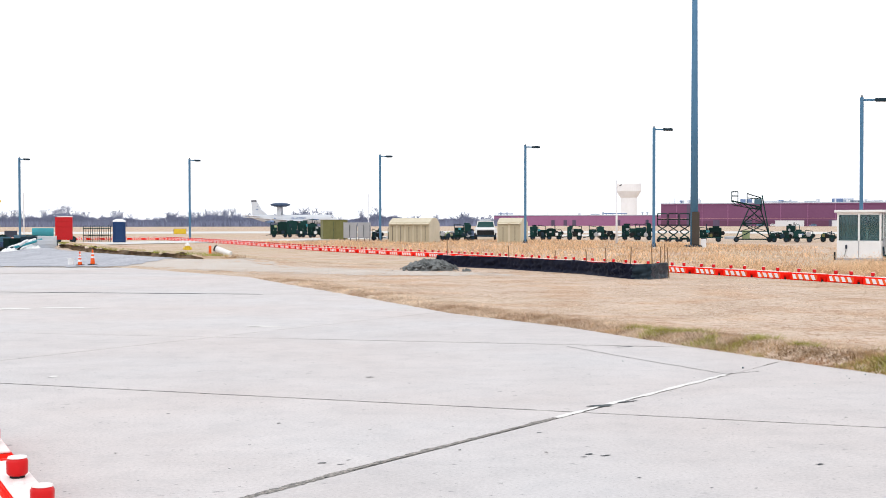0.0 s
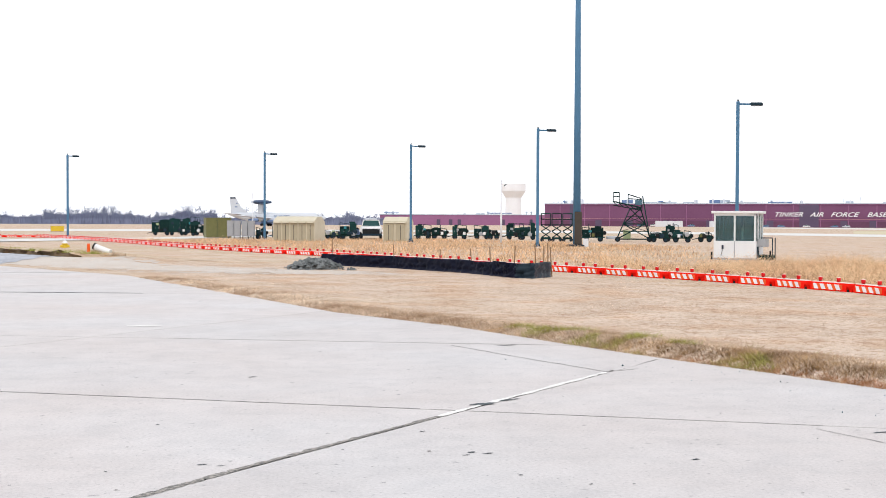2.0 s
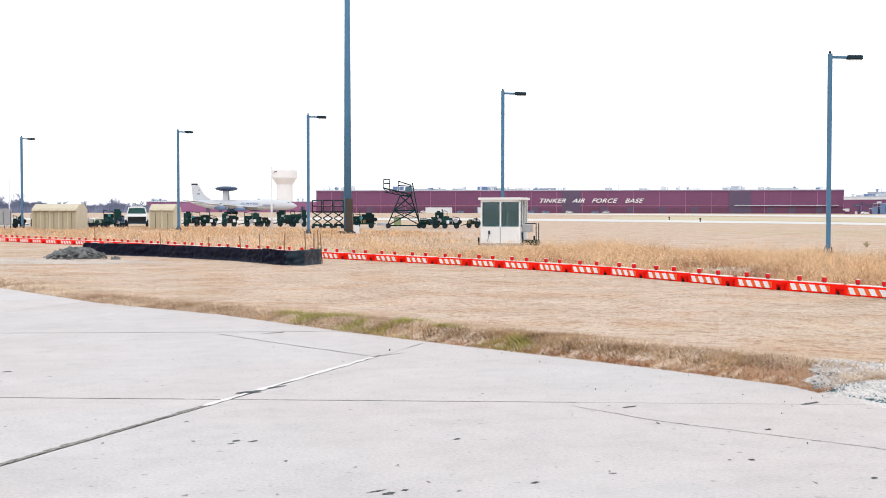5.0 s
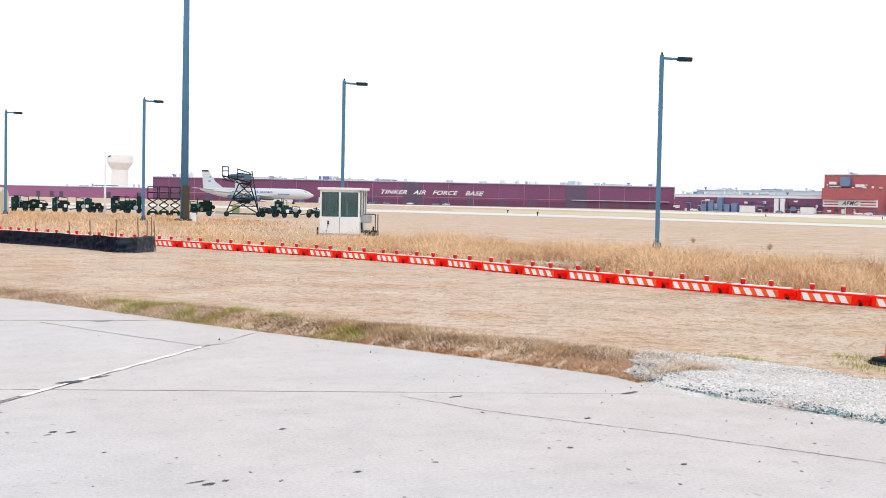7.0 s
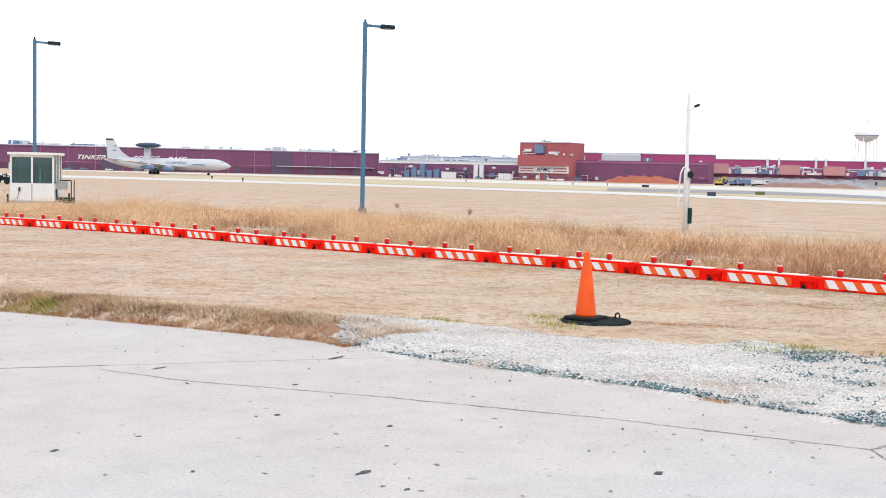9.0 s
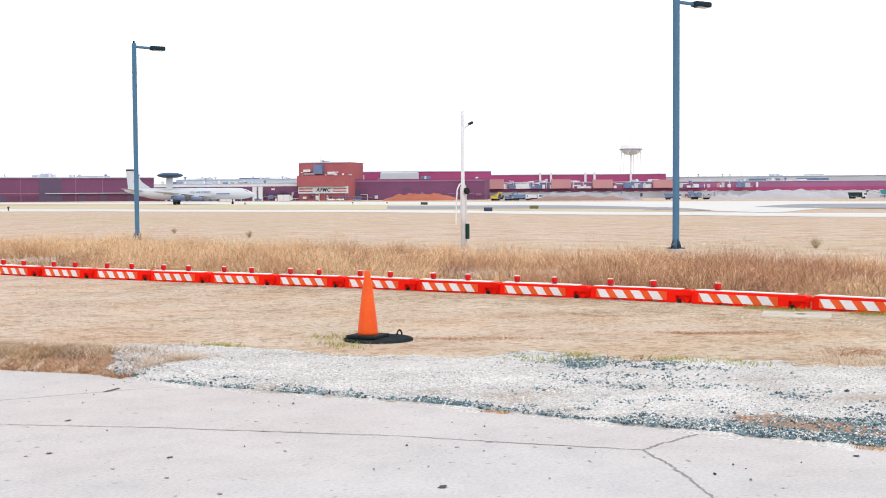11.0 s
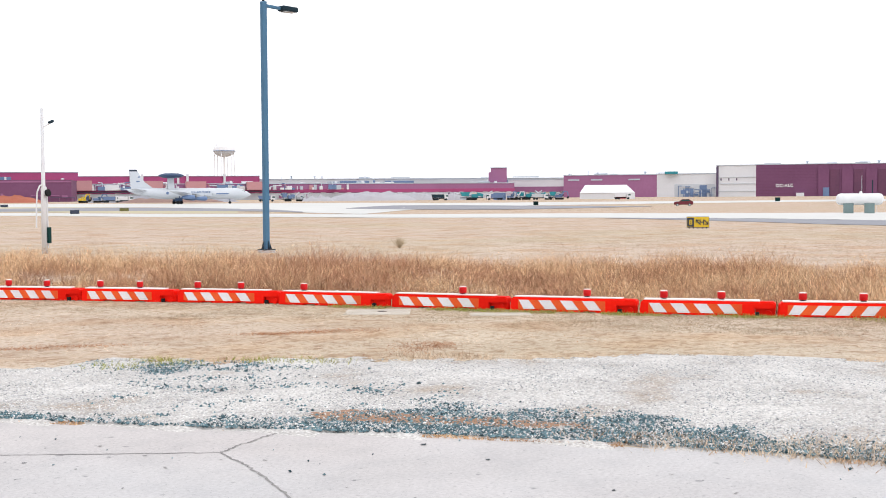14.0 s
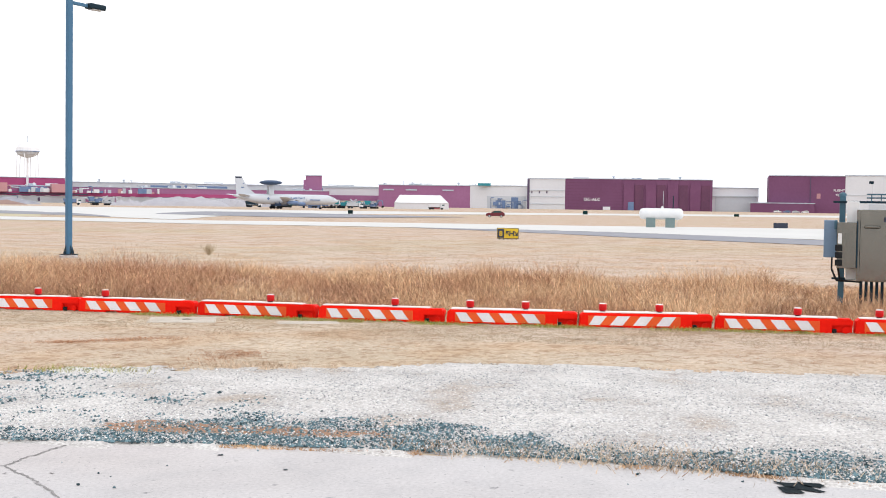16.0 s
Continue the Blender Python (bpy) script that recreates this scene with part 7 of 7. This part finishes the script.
    part("roundel", lathe(B(), [(0.5, 0), (0.5, 0.02)], 20, Matrix.Translation((-1.8, -1.86, 4.0)) @ Matrix.Rotation(radians(90), 4, "X")), M["bluekit"], ob)
    part("tail_marking", box(B(), -11.9, -0.22, 8.0, 1.2, 0.02, 0.45), M["bluekit"], ob)
    part("tail_marking", box(B(), -11.6, -0.22, 9.6, 0.7, 0.02, 0.4), M["bluekit"], ob)
    ob.scale = (1.05, 1.05, 1.05)
    return ob


aircraft = radar_aircraft()


# ---- vegetation and loose stone ----
def terrain_np(x, y):
    r = np.hypot(x, y)
    u = np.clip((np.degrees(np.arctan2(x, y)) - 5) / 40, 0, 1)
    return np.interp(r, *PROFILE) * u * u * (3 - 2 * u)


def blades(name, label, x, y, z, h, w, lean, material, seed, category="grass"):
    """One thin leaning triangle for each stalk."""
    r = np.random.RandomState(seed)
    n = len(x)
    a, b = r.uniform(0, 6.28, n), r.uniform(0, 6.28, n)
    dx, dy = np.cos(a) * w / 2, np.sin(a) * w / 2
    lx, ly = np.cos(b) * lean * h, np.sin(b) * lean * h
    v = np.empty((n, 3, 3))
    v[:, 0] = np.stack([x - dx, y - dy, z - 0.01], 1)
    v[:, 1] = np.stack([x + dx, y + dy, z - 0.01], 1)
    v[:, 2] = np.stack([x + lx, y + ly, z + h], 1)
    me = bpy.data.meshes.new(name)
    me.vertices.add(3 * n)
    me.vertices.foreach_set("co", v.ravel())
    me.loops.add(3 * n)
    me.loops.foreach_set("vertex_index", np.arange(3 * n))
    me.polygons.add(n)
    me.polygons.foreach_set("loop_start", np.arange(n) * 3)
    me.polygons.foreach_set("loop_total", np.full(n, 3))
    me.update(calc_edges=True)
    me.materials.append(material)
    return tagged(new(name, me), label, category, "", "stuff")


def row_offset(n, seed, lo, hi, s_lo, s_hi):
    """Random points beyond the barricade row: (position along it, distance behind it)."""
    r = np.random.RandomState(seed)
    xs, ys = np.array([p[0] for p in ROW]), np.array([p[1] for p in ROW])
    cum = np.concatenate([[0], np.cumsum(np.hypot(np.diff(xs), np.diff(ys)))])
    i0 = np.interp(s_lo, range(len(ROW)), cum)
    i1 = np.interp(s_hi, range(len(ROW)), cum)
    s = r.uniform(i0, i1, n)
    x, y = np.interp(s, cum, xs), np.interp(s, cum, ys)
    tx = np.interp(s + 1.5, cum, xs) - np.interp(s - 1.5, cum, xs)
    ty = np.interp(s + 1.5, cum, ys) - np.interp(s - 1.5, cum, ys)
    l = np.hypot(tx, ty) + 1e-6
    o = lo + (hi - lo) * r.uniform(0, 1, n)
    return x - ty / l * o, y + tx / l * o, o


def field_noise(x, y, f, seed):
    return np.array([noise.noise((a * f, b * f, seed)) for a, b in zip(x, y)])


def tall_grass():
    x, y, o = row_offset(330000, 2, 0.35, 17, 9.0, 25)
    k = field_noise(x, y, 0.22, 1)
    far = np.where(np.hypot(x, y) > 45, 17.0, 13.0) + 3.0 * k
    k2, k3 = field_noise(x, y, 1.4, 6), field_noise(x, y, 0.55, 16)
    keep = (o < far) & (k > -0.42) & (k2 + 0.5 * k3 > np.random.RandomState(1).uniform(-1.0, 0.4, len(x)))
    x, y, o, k, k3 = x[keep], y[keep], o[keep], k[keep], k3[keep]
    r = np.random.RandomState(7)
    h = (0.40 + 0.38 * k + 0.38 * k3 + 0.2 * field_noise(x, y, 2.1, 4)) * r.uniform(0.35, 1.3, len(x)) * np.clip(0.3 + o * 0.35, 0, 1)
    h = np.clip(np.where((x > 23.5) & (y < -0.6) & (y > -5), 0.4, 1.0) * h, 0.06, 1.0)
    hue = field_noise(x, y, 0.45, 51) + 0.6 * field_noise(x, y, 1.3, 52) + r.normal(0, 0.22, len(x)) + 0.5 * (h - 0.4) - 0.18 * np.clip((np.degrees(np.arctan2(x, y)) - 56) / 15, 0, 1) - 0.34 * np.exp(-((np.degrees(np.arctan2(x, y)) - 60.5) / 6.5) ** 2) + 0.34 * np.clip((54 - np.degrees(np.arctan2(x, y))) / 25, 0, 1) + 0.2 * np.clip((np.degrees(np.arctan2(x, y)) - 78) / 10, 0, 1)
    for m, label, pick in (("pale_tall", "bleached straw in the tall grass band", hue > 0.2), ("tall", "band of tall dry reddish-brown grass behind the barricades", (hue <= 0.2) & (hue > -0.12)), ("red_tall", "rusty brown clumps in the tall grass band", hue <= -0.12)):
        q = int(pick.sum())
        blades("tall_grass", label, x[pick], y[pick], terrain_np(x[pick], y[pick]), h[pick], r.uniform(0.005, 0.014, q), r.uniform(0.2, 1.3, q), M[m], 8)
    # leaves and seed heads along the stalks
    for q, m, top in ((0, "tall", 1.05), (1, "darkstalk", 0.7)):
        i = r.permutation(len(x))[:120000 if q == 0 else 60000]
        up = h[i] * r.uniform(0.1, top, len(i))
        blades("grass_leaves", "dry curling leaves of the tall grass" if q == 0 else "dead leaves low in the tall grass, darkened with shade", x[i] + r.normal(0, 0.05, len(i)), y[i] + r.normal(0, 0.05, len(i)), terrain_np(x[i], y[i]) + up, r.uniform(0.03, 0.10, len(i)), r.uniform(0.007, 0.018, len(i)), r.uniform(0.6, 2.6, len(i)), M[m], 80 + q)
    # dead stalks with shade in their colour, low in the clumps, thickest along the barricades
    x, y, o = row_offset(80000, 22, 0.3, 10, 10.0, 25)
    k = field_noise(x, y, 0.5, 31)
    keep = k + 0.25 * field_noise(x, y, 2.0, 32) > np.random.RandomState(2).uniform(-0.35, 0.5, len(x)) + 0.05 * o - 0.12
    x, y, o, k = x[keep], y[keep], o[keep], k[keep]
    blades("dead_stalks", "reddish dead stalks among the tall grass, darkened with shade", x, y, terrain_np(x, y), np.clip((0.26 + 0.3 * k) * r.uniform(0.4, 1.3, len(x)), 0.06, 0.6), r.uniform(0.006, 0.016, len(x)), r.uniform(0.2, 1.2, len(x)), M["darkstalk"], 23)
    x, y, o = row_offset(70000, 12, 0.5, 42, 3.2, 10.2)
    r = np.random.RandomState(13)
    keep = np.degrees(np.arctan2(x, y)) < r.normal(16.5, 1.6, len(x))
    x, y = x[keep], y[keep]
    k = field_noise(x, y, 0.3, 14)
    blades("tall_grass", "far strip of dry tall grass before the equipment yard", x, y, terrain_np(x, y), np.clip(0.22 + 0.4 * k, 0.04, 0.6) * r.uniform(0.3, 1.2, len(x)), r.uniform(0.02, 0.045, len(x)), r.uniform(0.3, 1.1, len(x)), M["tall"], 14)


def mown_grass():
    r = np.random.RandomState(3)
    n = 420000
    az, d = r.uniform(-12, 97, n), 10 + 52 * r.uniform(0, 1, n) ** 1.35
    x, y = d * np.sin(np.radians(az)), d * np.cos(np.radians(az))
    rx, ry = np.array([p[0] for p in ROW])[::-1], np.array([p[1] for p in ROW])[::-1]
    keep = x < np.interp(y, ry, rx) - 0.1
    x, y = x[keep], y[keep]
    k = field_noise(x, y, 0.5, 9)
    ok = np.array([not inside(a, b, APRON) and not (inside(a + 0.25 * c, b + 0.25 * c, GRAVEL)) for a, b, c in zip(x, y, k)])
    x, y, k = x[ok], y[ok], k[ok]
    z = np.array([ground_z(a, b) for a, b in zip(x, y)])
    h = (0.014 + 0.022 * np.clip(k + 0.35 + 0.5 * field_noise(x, y, 2.3, 19), 0, 1)) * r.uniform(0.5, 1.5, len(x))
    blades("mown_grass", "short dry mown grass", x, y, z, np.clip(h, 0.01, 0.08), r.uniform(0.004, 0.010, len(x)) * np.clip(np.hypot(x, y) / 18, 0.8, 3), r.uniform(1.0, 3.2, len(x)), M["blade"], 4)
    # dull weeds of the open field
    n = 16000
    az, d = r.uniform(50, 99, n), 27 + 60 * r.uniform(0, 1, n) ** 1.1
    x, y = d * np.sin(np.radians(az)), d * np.cos(np.radians(az))
    g = field_noise(x, y, 0.09, 91) + 0.6 * field_noise(x, y, 0.35, 92)
    keep = g + 0.5 * np.clip((az - 52) / 30, 0, 1) > r.uniform(-0.1, 0.8, n)
    x, y = x[keep], y[keep]
    blades("field_weeds", "dull greenish-brown weeds across the open field", x, y, terrain_np(x, y), r.uniform(0.015, 0.05, len(x)), r.uniform(0.03, 0.07, len(x)), r.uniform(3.0, 6.0, len(x)), M["weed"], 93)
    # reddish dead patches
    n = 90000
    az, d = r.uniform(5, 97, n), 9.5 + 22 * r.uniform(0, 1, n) ** 1.2
    x, y = d * np.sin(np.radians(az)), d * np.cos(np.radians(az))
    k = field_noise(x, y, 0.55, 41) + 0.5 * field_noise(x, y, 1.6, 42) + 0.12 * np.exp(-((x - 15.5) ** 2 + (y - 8) ** 2) / 18)
    keep = (x < np.interp(y, ry, rx) - 0.15) & (k > r.uniform(0.32, 0.85, n))
    x, y = x[keep], y[keep]
    ok = np.array([not inside(a, b, APRON) and not inside(a, b, GRAVEL) for a, b in zip(x, y)])
    x, y = x[ok], y[ok]
    z = np.array([ground_z(a, b) for a, b in zip(x, y)])
    for cx, cy, a, b in ((16.96, 8.67, 0.42, 0.16), (16.5, 9.0, 0.3, 0.12), (16.09, 9.46, 0.25, 0.12), (15.1, 6.57, 0.22, 0.5), (15.5, 6.4, 0.15, 0.3), (13.8, 11.1, 0.5, 0.12), (13.2, 11.6, 0.4, 0.12)):
        q = r.normal(0, 0.8, (700, 2))
        x, y = np.append(x, cx + (q[:, 0] * a * 0.5 + q[:, 1] * b * 0.9)), np.append(y, cy + (-q[:, 0] * a + q[:, 1] * b * 0.5))
    z = np.array([ground_z(a, b) for a, b in zip(x, y)])
    blades("dead_turf", "reddish dead patches in the mown grass", x, y, z, r.uniform(0.008, 0.03, len(x)), r.uniform(0.006, 0.012, len(x)), r.uniform(0.8, 2.4, len(x)), M["redblade"], 43)


def lip_grass():
    """Shaggy turf hanging over the concrete edge, with some green in it."""
    r = np.random.RandomState(5)
    px, py = np.array([p[0] for p in LIP]), np.array([p[1] for p in LIP])
    cum = np.concatenate([[0], np.cumsum(np.hypot(np.diff(px), np.diff(py)))])
    for name, label, n, m, s0, s1, seed in (("bank_grass", "shaggy brown thatch on the turf bank", 30000, "lip", 2.4, 20, 1), ("bank_grass", "matted thatch of the turf bank, darkened with shade", 15000, "lip", 3.0, 13, 5), ("bank_grass", "bleached straw hanging over the turf bank", 46000, "blade", 2.4, 22, 6), ("bank_grass", "reddish litter at the foot of the turf bank", 7000, "redblade", 2.4, 9, 4), ("bank_grass", "green grass along the turf bank", 16000, "green", 6.5, 14, 2), ("bank_grass", "dark thatch along the farther turf bank", 22000, "blade", 8, 38, 3)):
        s = s0 + (s1 - s0) * r.uniform(0, 1, n) ** (1.0 if seed in (2, 3) else 1.5)
        x, y = np.interp(s, cum, px), np.interp(s, cum, py)
        tx, ty = np.interp(s + 0.5, cum, px) - np.interp(s - 0.5, cum, px), np.interp(s + 0.5, cum, py) - np.interp(s - 0.5, cum, py)
        l = np.hypot(tx, ty) + 1e-6
        o = np.abs(r.normal(0.55 if m == "green" else 0.6 if seed == 6 else 0.25, 0.3 if m == "green" else 0.15 if m == "redblade" else 0.42, n)) * (0.4 if m == "redblade" else 1.0) - 0.03
        x, y = x + ty / l * o, y - tx / l * o
        k = field_noise(x, y, 1.3, 20 + seed)
        keep = (k > (0.12 if m == "green" else -0.12 if seed == 5 else -0.5)) & ((m != "lip") | (r.uniform(8, 22, n) > s)) & ((s > 5.8) | (r.uniform(0, 1, n) < np.where(o < 0.3, 0.45, 0.9)) | (m == "redblade"))
        x, y, k = x[keep], y[keep], k[keep]
        z = np.array([ground_z(a, b) for a, b in zip(x, y)])
        blades(name, label, x, y, z, (0.028 + 0.045 * np.clip(k + 0.3, 0, 1)) * r.uniform(0.4, 1.4, len(x)) * (1.7 if m == "green" else 1.0), r.uniform(0.006, 0.014, len(x)) * (2.0 if seed == 3 else 1.0), r.uniform(0.5, 1.8, len(x)), M[m], 30 + seed)
    # torn clods of turf along the bank
    q = random.Random(33)
    clods = []
    for k in range(420):
        s = q.uniform(2.6, 11)
        x, y = float(np.interp(s, cum, px)), float(np.interp(s, cum, py))
        o = abs(q.gauss(0.15, 0.2))
        x, y = x + 0.87 * o, y + 0.42 * o
        if noise.noise((x * 1.5, y * 1.5, 66)) > -0.1:
            clods.append((x, y, ground_z(x, y)))
    stones("turf_clods", "torn dark clods along the turf bank", clods, 0.01, 0.03, M["lip"], 67)
    # far bank by the asphalt yard
    px, py = np.array([p[0] for p in FARLIP]), np.array([p[1] for p in FARLIP])
    cum = np.concatenate([[0], np.cumsum(np.hypot(np.diff(px), np.diff(py)))])
    s = r.uniform(0, cum[-1], 9000)
    x, y = np.interp(s, cum, px) + np.abs(r.normal(0, 0.7, 9000)), np.interp(s, cum, py) + np.abs(r.normal(0, 0.5, 9000))
    z = np.array([ground_z(a, b) for a, b in zip(x, y)])
    blades("bank_grass", "dark shaggy bank beside the asphalt yard", x, y, z, r.uniform(0.08, 0.25, 9000), r.uniform(0.02, 0.05, 9000), r.uniform(0.3, 1.2, 9000), M["lip"], 40)
    s = r.uniform(0, cum[-1], 5000)
    x, y = np.interp(s, cum, px) + np.abs(r.normal(0.1, 0.3, 5000)), np.interp(s, cum, py) + np.abs(r.normal(0.05, 0.2, 5000))
    blades("bank_grass", "olive green tufts on the far bank", x, y, np.full(5000, 0.42), r.uniform(0.05, 0.18, 5000), r.uniform(0.02, 0.05, 5000), r.uniform(0.4, 1.4, 5000), M["green"], 46)
    # dull matted thatch before the barricades
    x, y, o = row_offset(130000, 78, -3.4, -0.1, 13.0, 25)
    k = field_noise(x, y, 0.6, 63) + 0.7 * field_noise(x, y, 2.4, 64)
    keep = k > r.uniform(-0.55, 0.5, len(x)) + 0.22 * (-o - 1.0) - 0.25 * np.clip((np.degrees(np.arctan2(x, y)) - 60) / 20, 0, 1)
    x, y = x[keep], y[keep]
    ok = np.array([not inside(a, b, GRAVEL) for a, b in zip(x, y)])
    x, y = x[ok], y[ok]
    blades("thatch", "dull brown matted thatch before the barricades", x, y, terrain_np(x, y), r.uniform(0.008, 0.028, len(x)), r.uniform(0.006, 0.013, len(x)), r.uniform(1.0, 3.0, len(x)), M["thatch"], 65)
    # green at the feet of the barricades
    x, y, o = row_offset(12000, 77, -0.55, -0.05, 16.5, 24.5)
    k = field_noise(x, y, 0.9, 60)
    x, y = x[k > -0.1], y[k > -0.1]
    blades("tufts", "green weeds along the foot of the barricades", x, y, terrain_np(x, y), r.uniform(0.02, 0.07, len(x)), r.uniform(0.008, 0.018, len(x)), r.uniform(0.4, 1.4, len(x)), M["green"], 61)
    # straw and reddish litter washed along the concrete edge
    s = r.uniform(0, 1, 9000)
    y = -1.5 + 9.0 * s
    x = np.interp(y, [-6, -0.6, 1.1, 2.6, 3.8, 5.2, 6.33, 7.84], [9.3, 9.62, 9.7, 9.6, 9.4, 9.1, 8.85, 8.63]) + np.abs(r.normal(0, 0.22, 9000)) - 0.03
    k = field_noise(x, y, 0.8, 71) + 0.5 * field_noise(x, y, 2.5, 72)
    x, y = x[k > 0.08], y[k > 0.08]
    z = np.array([max(0.0, ground_z(a, b)) for a, b in zip(x, y)]) + 0.012
    blades("litter", "straw and reddish litter along the concrete edge", x, y, z, r.uniform(0.003, 0.012, len(x)), r.uniform(0.008, 0.016, len(x)), r.uniform(1.0, 3.5, len(x)), M["tall"], 73)
    # green and straw tufts between the stones
    spots = [(11.9, 9.0), (12.4, 8.6), (13.0, 7.6), (13.2, 7.0), (12.6, 8.9), (10.2, 13.0), (9.9, 2.0), (9.85, 1.0), (9.8, 0.2), (9.9, -0.6), (10.2, 0.5), (12.2, 13.0), (11.6, 12.1), (21.4, 3.6), (21.8, 1.2), (21.3, 6.4), (14.2, 5.6)]
    for m, pick in (("green", (0, 1, 2, 3, 4, 5, 11, 12, 13, 14, 15)), ("blade", (6, 7, 8, 9, 10, 16))):
        xs, ys = [], []
        for i in pick:
            q = 420 if m == "blade" else 150
            xs.append(spots[i][0] + r.normal(0, 0.16, q))
            ys.append(spots[i][1] + r.normal(0, 0.4 if m == "blade" else 0.25, q))
        x, y = np.concatenate(xs), np.concatenate(ys)
        z = np.array([ground_z(a, b) for a, b in zip(x, y)]) + 0.015
        blades("tufts", "green weed tufts among the stones" if m == "green" else "straw tufts along the concrete edge", x, y, z, r.uniform(0.02, 0.07, len(x)), r.uniform(0.008, 0.016, len(x)), r.uniform(0.4, 1.5, len(x)), M[m], 50)


def verge_stones():
    r = random.Random(9)
    pale, dark, grit = [], [], []
    rim = APRON[1:13]

    def spot():
        while True:
            x, y = r.uniform(7.4, 16.6), r.uniform(-3.5, 14)
            if inside(x, y, GRAVEL) and not inside(x - 0.05, y, APRON):
                e = edge_gap(x, y, rim)
                lim = (0.5 + 0.35 * noise.noise((x * 0.9, y * 0.6, 18)) + 0.6 * smooth(2.6, 0.4, abs(y - 3.8)) + 0.3 * smooth(1.2, -0.8, y)) * smooth(6.2, 4.2, y)
                p = smooth(lim + 0.45, lim - 0.35, e + 0.5 * noise.noise((x * 3, y * 3, 4)))
                p = max(p, (0.25 + 0.9 * noise.noise((x * 2.5, y * 2.5, 34))) * math.exp(-(x - 12.2) ** 2 / 0.4 - (y - 8.0) ** 2 / 0.8), (0.02 + 0.7 * noise.noise((x * 1.8, y * 1.8, 36))) * math.exp(-(x - 10.7) ** 2 / 0.5) * smooth(8.2, 6.8, y) * smooth(3.0, 4.8, y))
                if inside(x, y, VERGE_SOIL) and r.random() < 0.6:
                    continue
                return x, y, ground_z(x, y), p, e
    while len(pale) < 42000:
        x, y, z, p, e = spot()
        if r.random() > p * 0.35 and r.random() < 0.3 + 0.9 * smooth(2.2, 0.6, e) + 0.5 * noise.noise((x * 0.7, y * 0.7, 8)):
            pale.append((x, y, z + 0.02 + 0.012 * p))
    while len(dark) < 20000:
        x, y, z, p, e = spot()
        if r.random() < p * (0.75 + 0.9 * noise.noise((x * 2.2, y * 2.2, 14))):
            dark.append((x, y, z + 0.022))
    while len(grit) < 22000:
        x, y, z, p, e = spot()
        if r.random() < 0.35 + 0.9 * noise.noise((x * 0.9, y * 0.9, 28)):
            grit.append((x, y, z + 0.02))
    stones("pale_gravel", "loose pale crushed stones of the verge", pale, 0.004, 0.011, M["stone"], 1)
    stones("dark_gravel", "band of coarse dark blue-grey stones by the concrete", dark, 0.006, 0.017, M["dstone"], 2)
    stones("gravel_grit", "fine grey grit among the pale stones", grit, 0.003, 0.009, M["grit"], 6)
    crumbs = []
    while len(crumbs) < 60:
        a, d = r.uniform(-15, 95), r.uniform(8.5, 18)
        x, y = P(a, d)
        if inside(x, y, APRON) and edge_gap(x, y, APRON) < r.uniform(0, 3.5):
            crumbs.append((x, y, 0.008))
    stones("crumbs", "small dark stones scattered on the concrete", crumbs, 0.005, 0.013, M["dstone"], 5)


tall_grass()
mown_grass()
lip_grass()
verge_stones()


# ---- movement ----
def motions():
    rows = [(0, -76.6, 573.4, 0, -22.2), (1, -54.1, 564.2, 0, -22.1), (2, -30.0, 554.5, 0, -21.9), (3, -4.0, 544.1, 0, -21.6), (4, 24.3, 533.0, 0, -23.6), (5, 54.7, 518.5, 0, -27.3), (6, 86.8, 500.8, -0.04, -30.4), (7, 120.2, 480.0, -0.13, -33.4), (8, 154.4, 456.3, -0.27, -36.0), (9, 189.1, 429.9, -0.45, -36.2), (10, 225.7, 404.1, -0.64, -35.4), (11, 264.1, 376.5, -0.83, -36.7), (12, 303.1, 346.4, -0.95, -38.5), (13, 342.8, 313.8, -0.97, -40.1), (14, 383.6, 278.4, -0.98, -41.8), (15, 425.5, 239.7, -0.98, -43.4), (16, 469.4, 197.0, -0.99, -44.1)]
    walk(aircraft, [(t, pose(x, y, z, 0, 0, rz)) for t, x, y, z, rz in rows])


motions()
